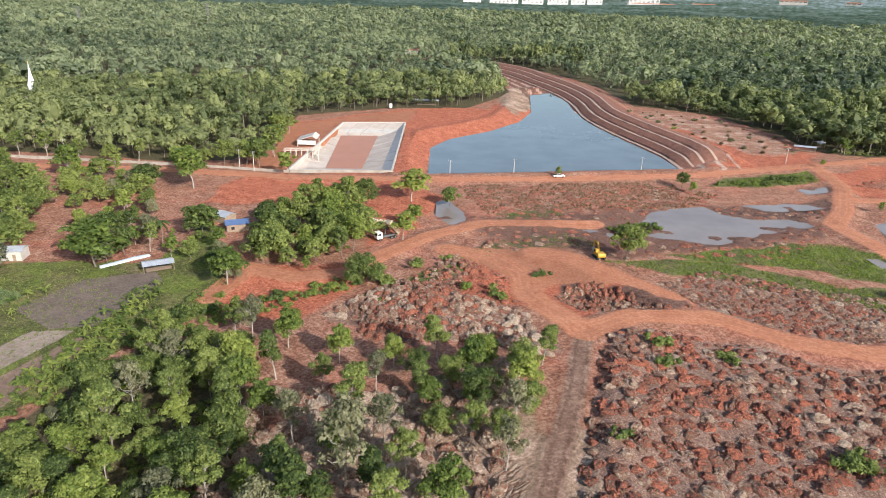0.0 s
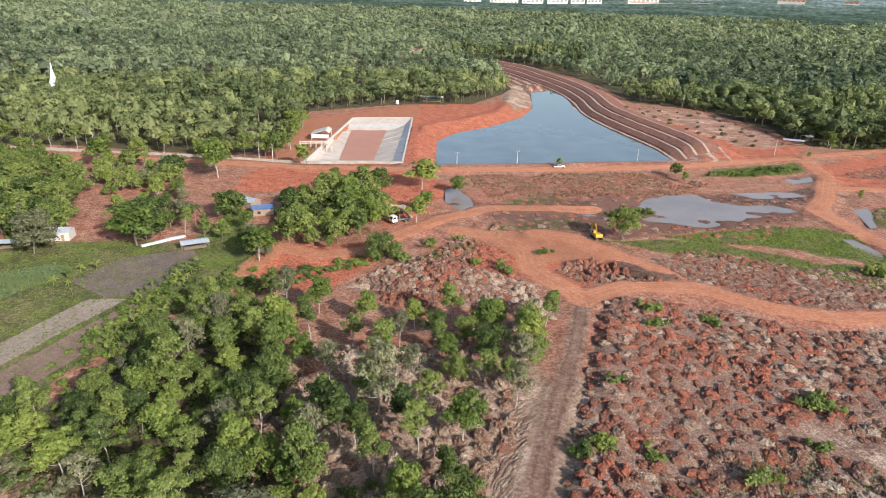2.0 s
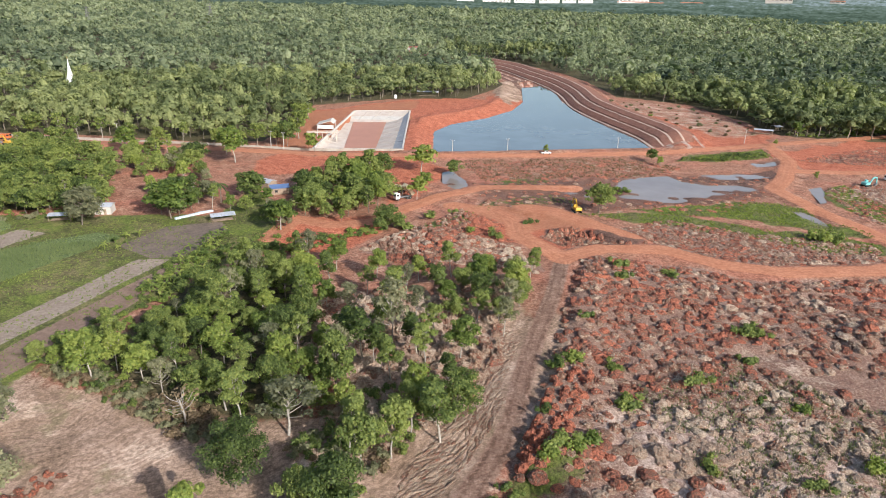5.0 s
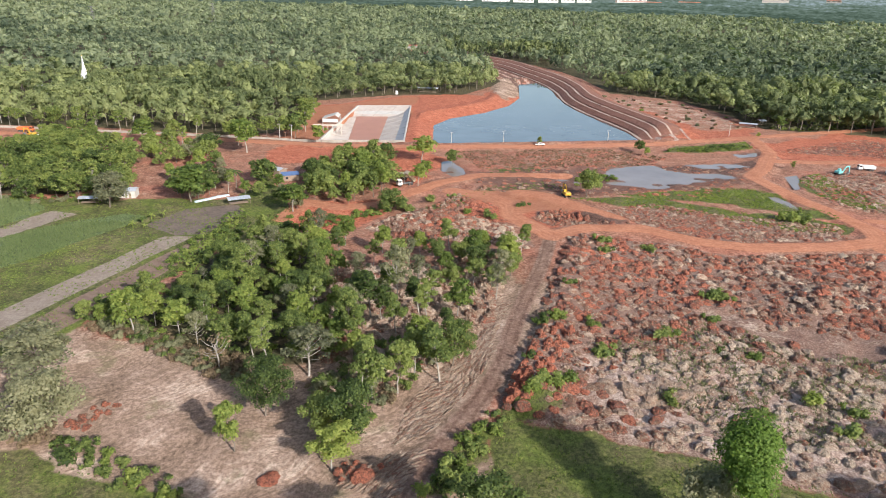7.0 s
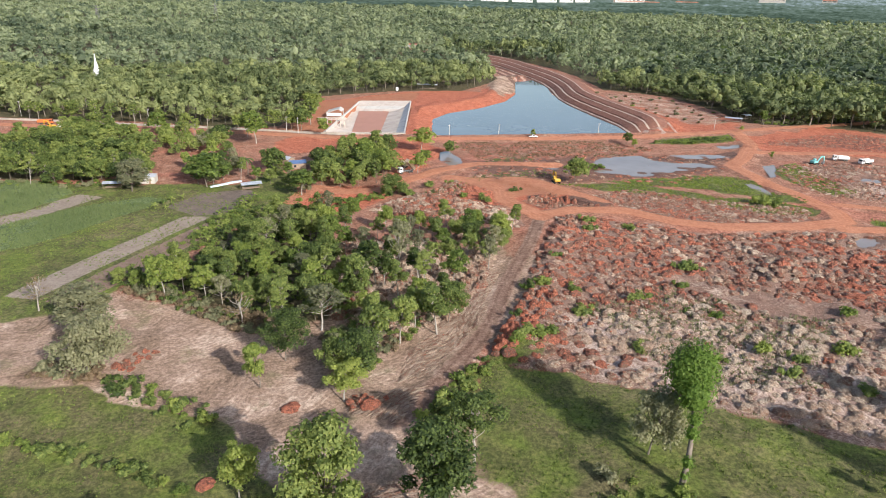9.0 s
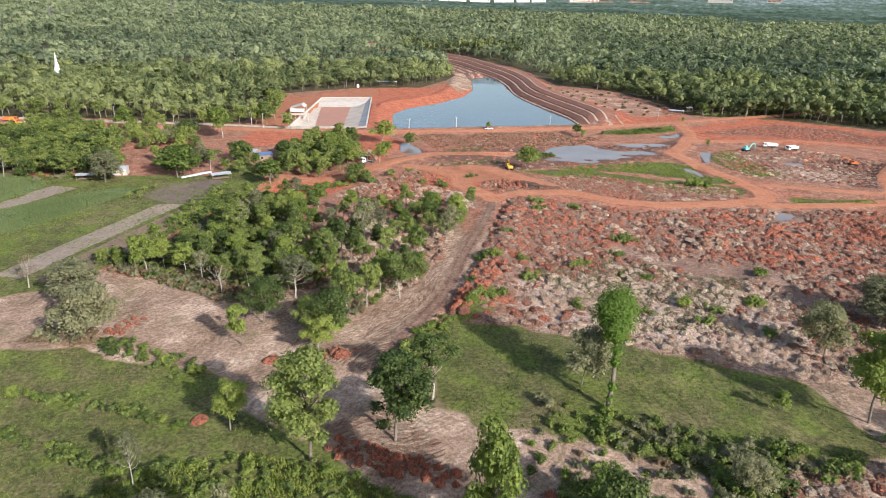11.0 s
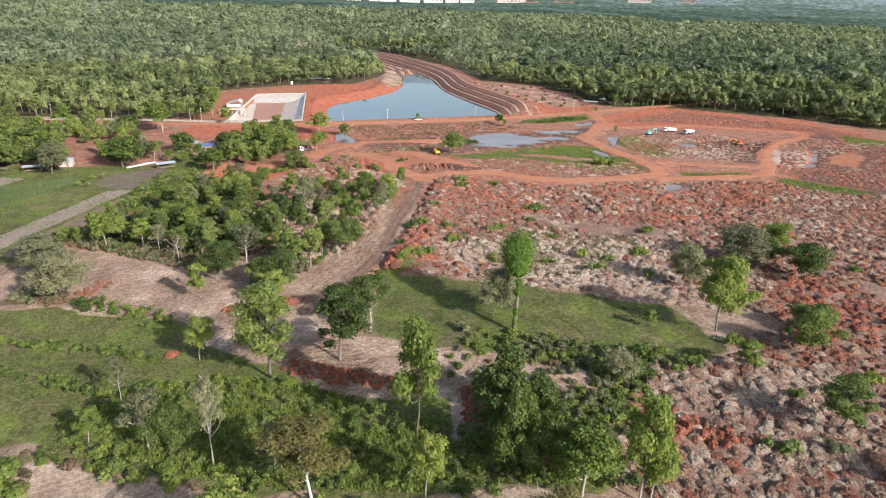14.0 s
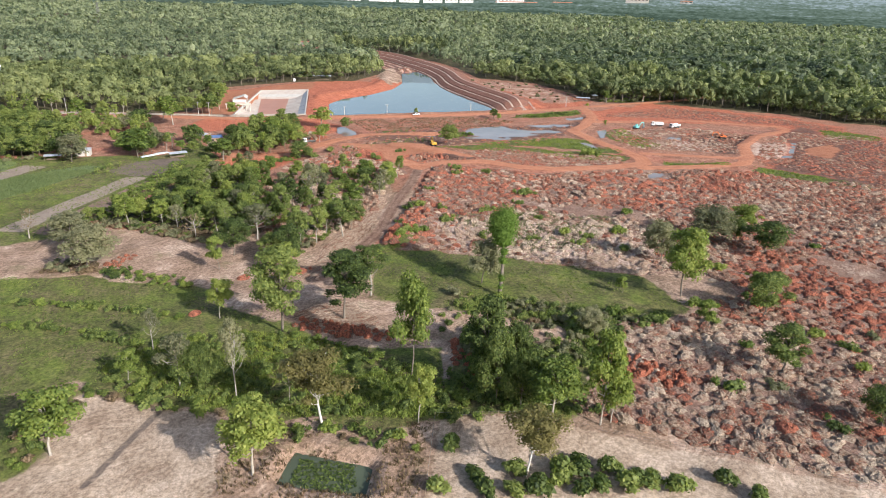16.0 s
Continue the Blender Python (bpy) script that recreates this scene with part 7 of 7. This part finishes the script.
for x, y in [(215.3, 237.7)]:
    tipper(x, y, 200, 0, label="white dump truck with a dark load on red earth", bed=WHITE)
for x, y in [(187.3, 234.5)]:
    excavator(x, y, 25, TEAL, "teal excavator digging in red earth")
for x, y in [(232.5, 209.6)]:
    excavator(x, y, 170, ORANGE, "orange excavator working in a dark red pit")
for x, y in [(47.6, 185.0)]:
    excavator(x, y, 100, YELLOW, "yellow excavator parked beside a round tree")
for x, y in [(-216.8, 268.6)]:
    excavator(x, y, 160, YELLOW, "yellow excavator on red earth by the road")
for x, y in [(-226.9, 280.4)]:
    tipper(x, y, 10, 0, cab=ORANGE, bed=ORANGE, label="orange dump truck on red earth by the road")
for x, y in [(-213.5, 270.5)]:
    pickup(x, y, 30, label="white pickup parked on red earth")


# ---- distant buildings at the horizon ----
def block(x, y, w, high, m, roof, label, rows=2):
    """A far building that stands up past the woods; high: its eaves above the plain."""
    x, y, high = x * 1.05, y * 1.05, 76 + (high - 76) * 1.05
    z = level(x, y)
    ob = thing("building", x, y, z, label, "building", "distant buildings", rz=-math.degrees(math.atan2(x, y)))
    h = high - z
    boxes("wall", m, ob, ((w, 16, h + 1), (0, 0, (h - 1) / 2)))
    prism("roof", roof, ob, [(-w / 2 - 1, h), (w / 2 + 1, h), (w / 2 - 2, h + 2.5), (-w / 2 + 2, h + 2.5)], -9, 9)
    for k in range(rows):
        for q in range(max(2, int(w / 14))):
            n = max(2, int(w / 14))
            boxes("window", GLASS, ob, ((w / n * 0.6, 0.4, 1.6), ((q + 0.5) * w / n - w / 2, -8.1, h - 2.5 - 4.5 * k)))


for x, y, w, high in [(79, 2589, 67, 49), (196, 2583, 109, 51), (301, 2573, 81, 56), (392, 2561, 78, 59), (464, 2549, 53, 61), (522, 2537, 56, 63), (689, 2497, 111, 68)]:
    block(x, y, w, high + 4, WHITE, WHITE, "distant white block building above the tree line", 3)
for x, y, w, high in [(712, 2491, 172, 59), (880, 2437, 81, 63), (1136, 2328, 88, 83), (1291, 2247, 47, 82)]:
    block(x, y, w, high - 3, PLASTER, RED_ROOF, "distant long building with a red-brown roof", 1)


# ---- garden plants ----
def banana_mesh(seed):
    rs = np.random.RandomState(seed)
    vs, fs, k = [], [], 0
    v, f = limb([(0, 0, -0.2), (0.05, 0, 1.0), (0, 0, 1.9)], 0.16, 0.1, 6)
    vs, fs, k = [v], f.tolist(), len(v)
    for i in range(9):
        a, up, length = i * 2.4 + rs.rand(), 0.5 + rs.rand(), 1.7 + rs.rand() * 0.8
        d, s = np.array((math.cos(a), math.sin(a), 0)), np.array((-math.sin(a), math.cos(a), 0))
        row = []
        for t in np.linspace(0, 1, 5):
            c = np.array((0, 0, 1.8)) + d * length * t + np.array((0, 0, up * 1.6 * t - 1.6 * t * t))
            w = 0.30 * math.sin(math.pi * (0.1 + 0.85 * t)) + 0.02
            row += [c - s * w - (0, 0, w * 0.3), c, c + s * w - (0, 0, w * 0.3)]
        vs.append(np.array(row))
        for t in range(4):
            for q in range(2):
                o = k + t * 3 + q
                fs.append([o, o + 1, o + 4, o + 3])
        k += 15
    v = np.concatenate(vs)
    me = mesh_of("banana_plant", v, fs, [LEAF_LIGHT], True)
    me.attributes.new("tint", "FLOAT", "POINT").data.foreach_set("value", np.full(len(v), 0.6, np.float32))
    return me


BANANA = [banana_mesh(i) for i in range(3)]
random.seed(21)
for area, gap in (([(-84.7, 111.1), (-82.6, 119.2), (-80.3, 131.7), (-76.9, 139.8), (-71.0, 132.3), (-72.7, 116.4), (-75.4, 105.7)], 2.2), ([(-83.3, 133.5), (-80.8, 150.4), (-77.2, 160.1), (-73.0, 155.5), (-75.3, 139.9), (-78.0, 130.0)], 2.6), ([(-110.6, 141.8), (-109.0, 148.4), (-102.0, 153.5), (-102.0, 144.5), (-105.4, 138.0)], 4.0)):
    for x, y in scatter(area, gap, 81, None, 1500):
        ob = tagged(new("banana_plant", random.choice(BANANA)), "yellow-green banana plant at a field edge", "plant", "banana plants")
        ob.matrix_world = pose(x, y, level(x, y), 0, 0, random.uniform(0, 360)) @ Matrix.Scale(random.uniform(0.6, 0.95), 4)


def palm(x, y, tall):
    rs = np.random.RandomState(8)
    ob = thing("coconut_palm", x, y, level(x, y), "coconut palm with drooping fronds between farmhouses", "palm")
    part("trunk", mesh_of("trunk", *limb([(0, 0, -0.4), (0.3, 0, tall * 0.5), (0.2, 0, tall)], 0.2, 0.13, 7), [BARK], True), ob)
    vs, fs, k = [], [], 0
    for i in range(16):
        a, up = i * 2.4, 0.9 * rs.rand()
        d, s = np.array((math.cos(a), math.sin(a), 0)), np.array((-math.sin(a), math.cos(a), 0))
        row = []
        for t in np.linspace(0, 1, 6):
            c = np.array((0.2, 0, tall)) + d * 3.2 * t + np.array((0, 0, (up + 0.4) * 2 * t - 3.0 * t * t))
            w = 0.38 * math.sin(math.pi * (0.08 + 0.85 * t))
            row += [c - s * w - (0, 0, w * 0.7), c, c + s * w - (0, 0, w * 0.7)]
        vs.append(np.array(row))
        for t in range(5):
            for q in range(2):
                o = k + t * 3 + q
                fs.append([o, o + 1, o + 4, o + 3])
        k += 18
    v = np.concatenate(vs)
    me = mesh_of("fronds", v, fs, [LEAF], True)
    me.attributes.new("tint", "FLOAT", "POINT").data.foreach_set("value", np.full(len(v), 0.6, np.float32))
    part("fronds", me, ob)


for x, y in [(-87.5, 189.3)]:
    palm(x, y, 7.5)

# water plants on the farm pond
rs = np.random.RandomState(66)
v, f = leaf_cloud(rs, [(0, 0, 0)], [1.0], 900, 0.3, 0.0, 3.0, 1.0)
weeds = [(-14.3, -68.4), (-12.8, -62.1), (-3.4, -64.5), (-2.9, -70.2), (-6.0, -71.9)]
wx, wy = rs.uniform(min(p[0] for p in weeds), max(p[0] for p in weeds), 900), rs.uniform(min(p[1] for p in weeds), max(p[1] for p in weeds), 900)
ok = inside(wx, wy, weeds)
c = v.reshape(-1, 3, 3)
c = (c - c.mean(1, keepdims=True) + np.stack([wx, wy, np.full(900, -1.22)], 1)[:, None])[ok].reshape(-1, 3)
me = mesh_of("water_plants", c, np.arange(len(c)).reshape(-1, 3), [LEAF])
me.attributes.new("tint", "FLOAT", "POINT").data.foreach_set("value", np.full(len(c), 0.6, np.float32))
tagged(new("water_plants", me), "floating mat of green water plants on a pond", "water plants", kind="stuff")

# fence of thin posts round the orchard
line = [(8.0, -75.9), (12.8, -54.7), (28.1, -56.9), (37.2, -60.9), (49.3, -67.2), (64.4, -74.2), (75.8, -80.2), (85.6, -85.3)]
fence = tagged(new("fence"), "thin wooden posts with wire round the orchard plot", "fence")
fence.matrix_world = pose(line[0][0], line[0][1], 0)
for a, b in zip(line, line[1:]):
    n = max(1, int(math.hypot(b[0] - a[0], b[1] - a[1]) / 2.6))
    for k in range(n):
        x, y = a[0] + (b[0] - a[0]) * k / n, a[1] + (b[1] - a[1]) * k / n
        z = level(x, y)
        x, y = x - line[0][0], y - line[0][1]
        rods("post", TIMBER, fence, ((x, y, z - 0.2), (x + random.uniform(-0.06, 0.06), y, z + 1.35), 0.06, 0.05), sides=6)
    za, zb = level(*a), level(*b)
    for h in (0.6, 1.15):
        rods("wire", STEEL, fence, ((a[0] - line[0][0], a[1] - line[0][1], za + h), (b[0] - line[0][0], b[1] - line[0][1], zb + h), 0.015), sides=4)
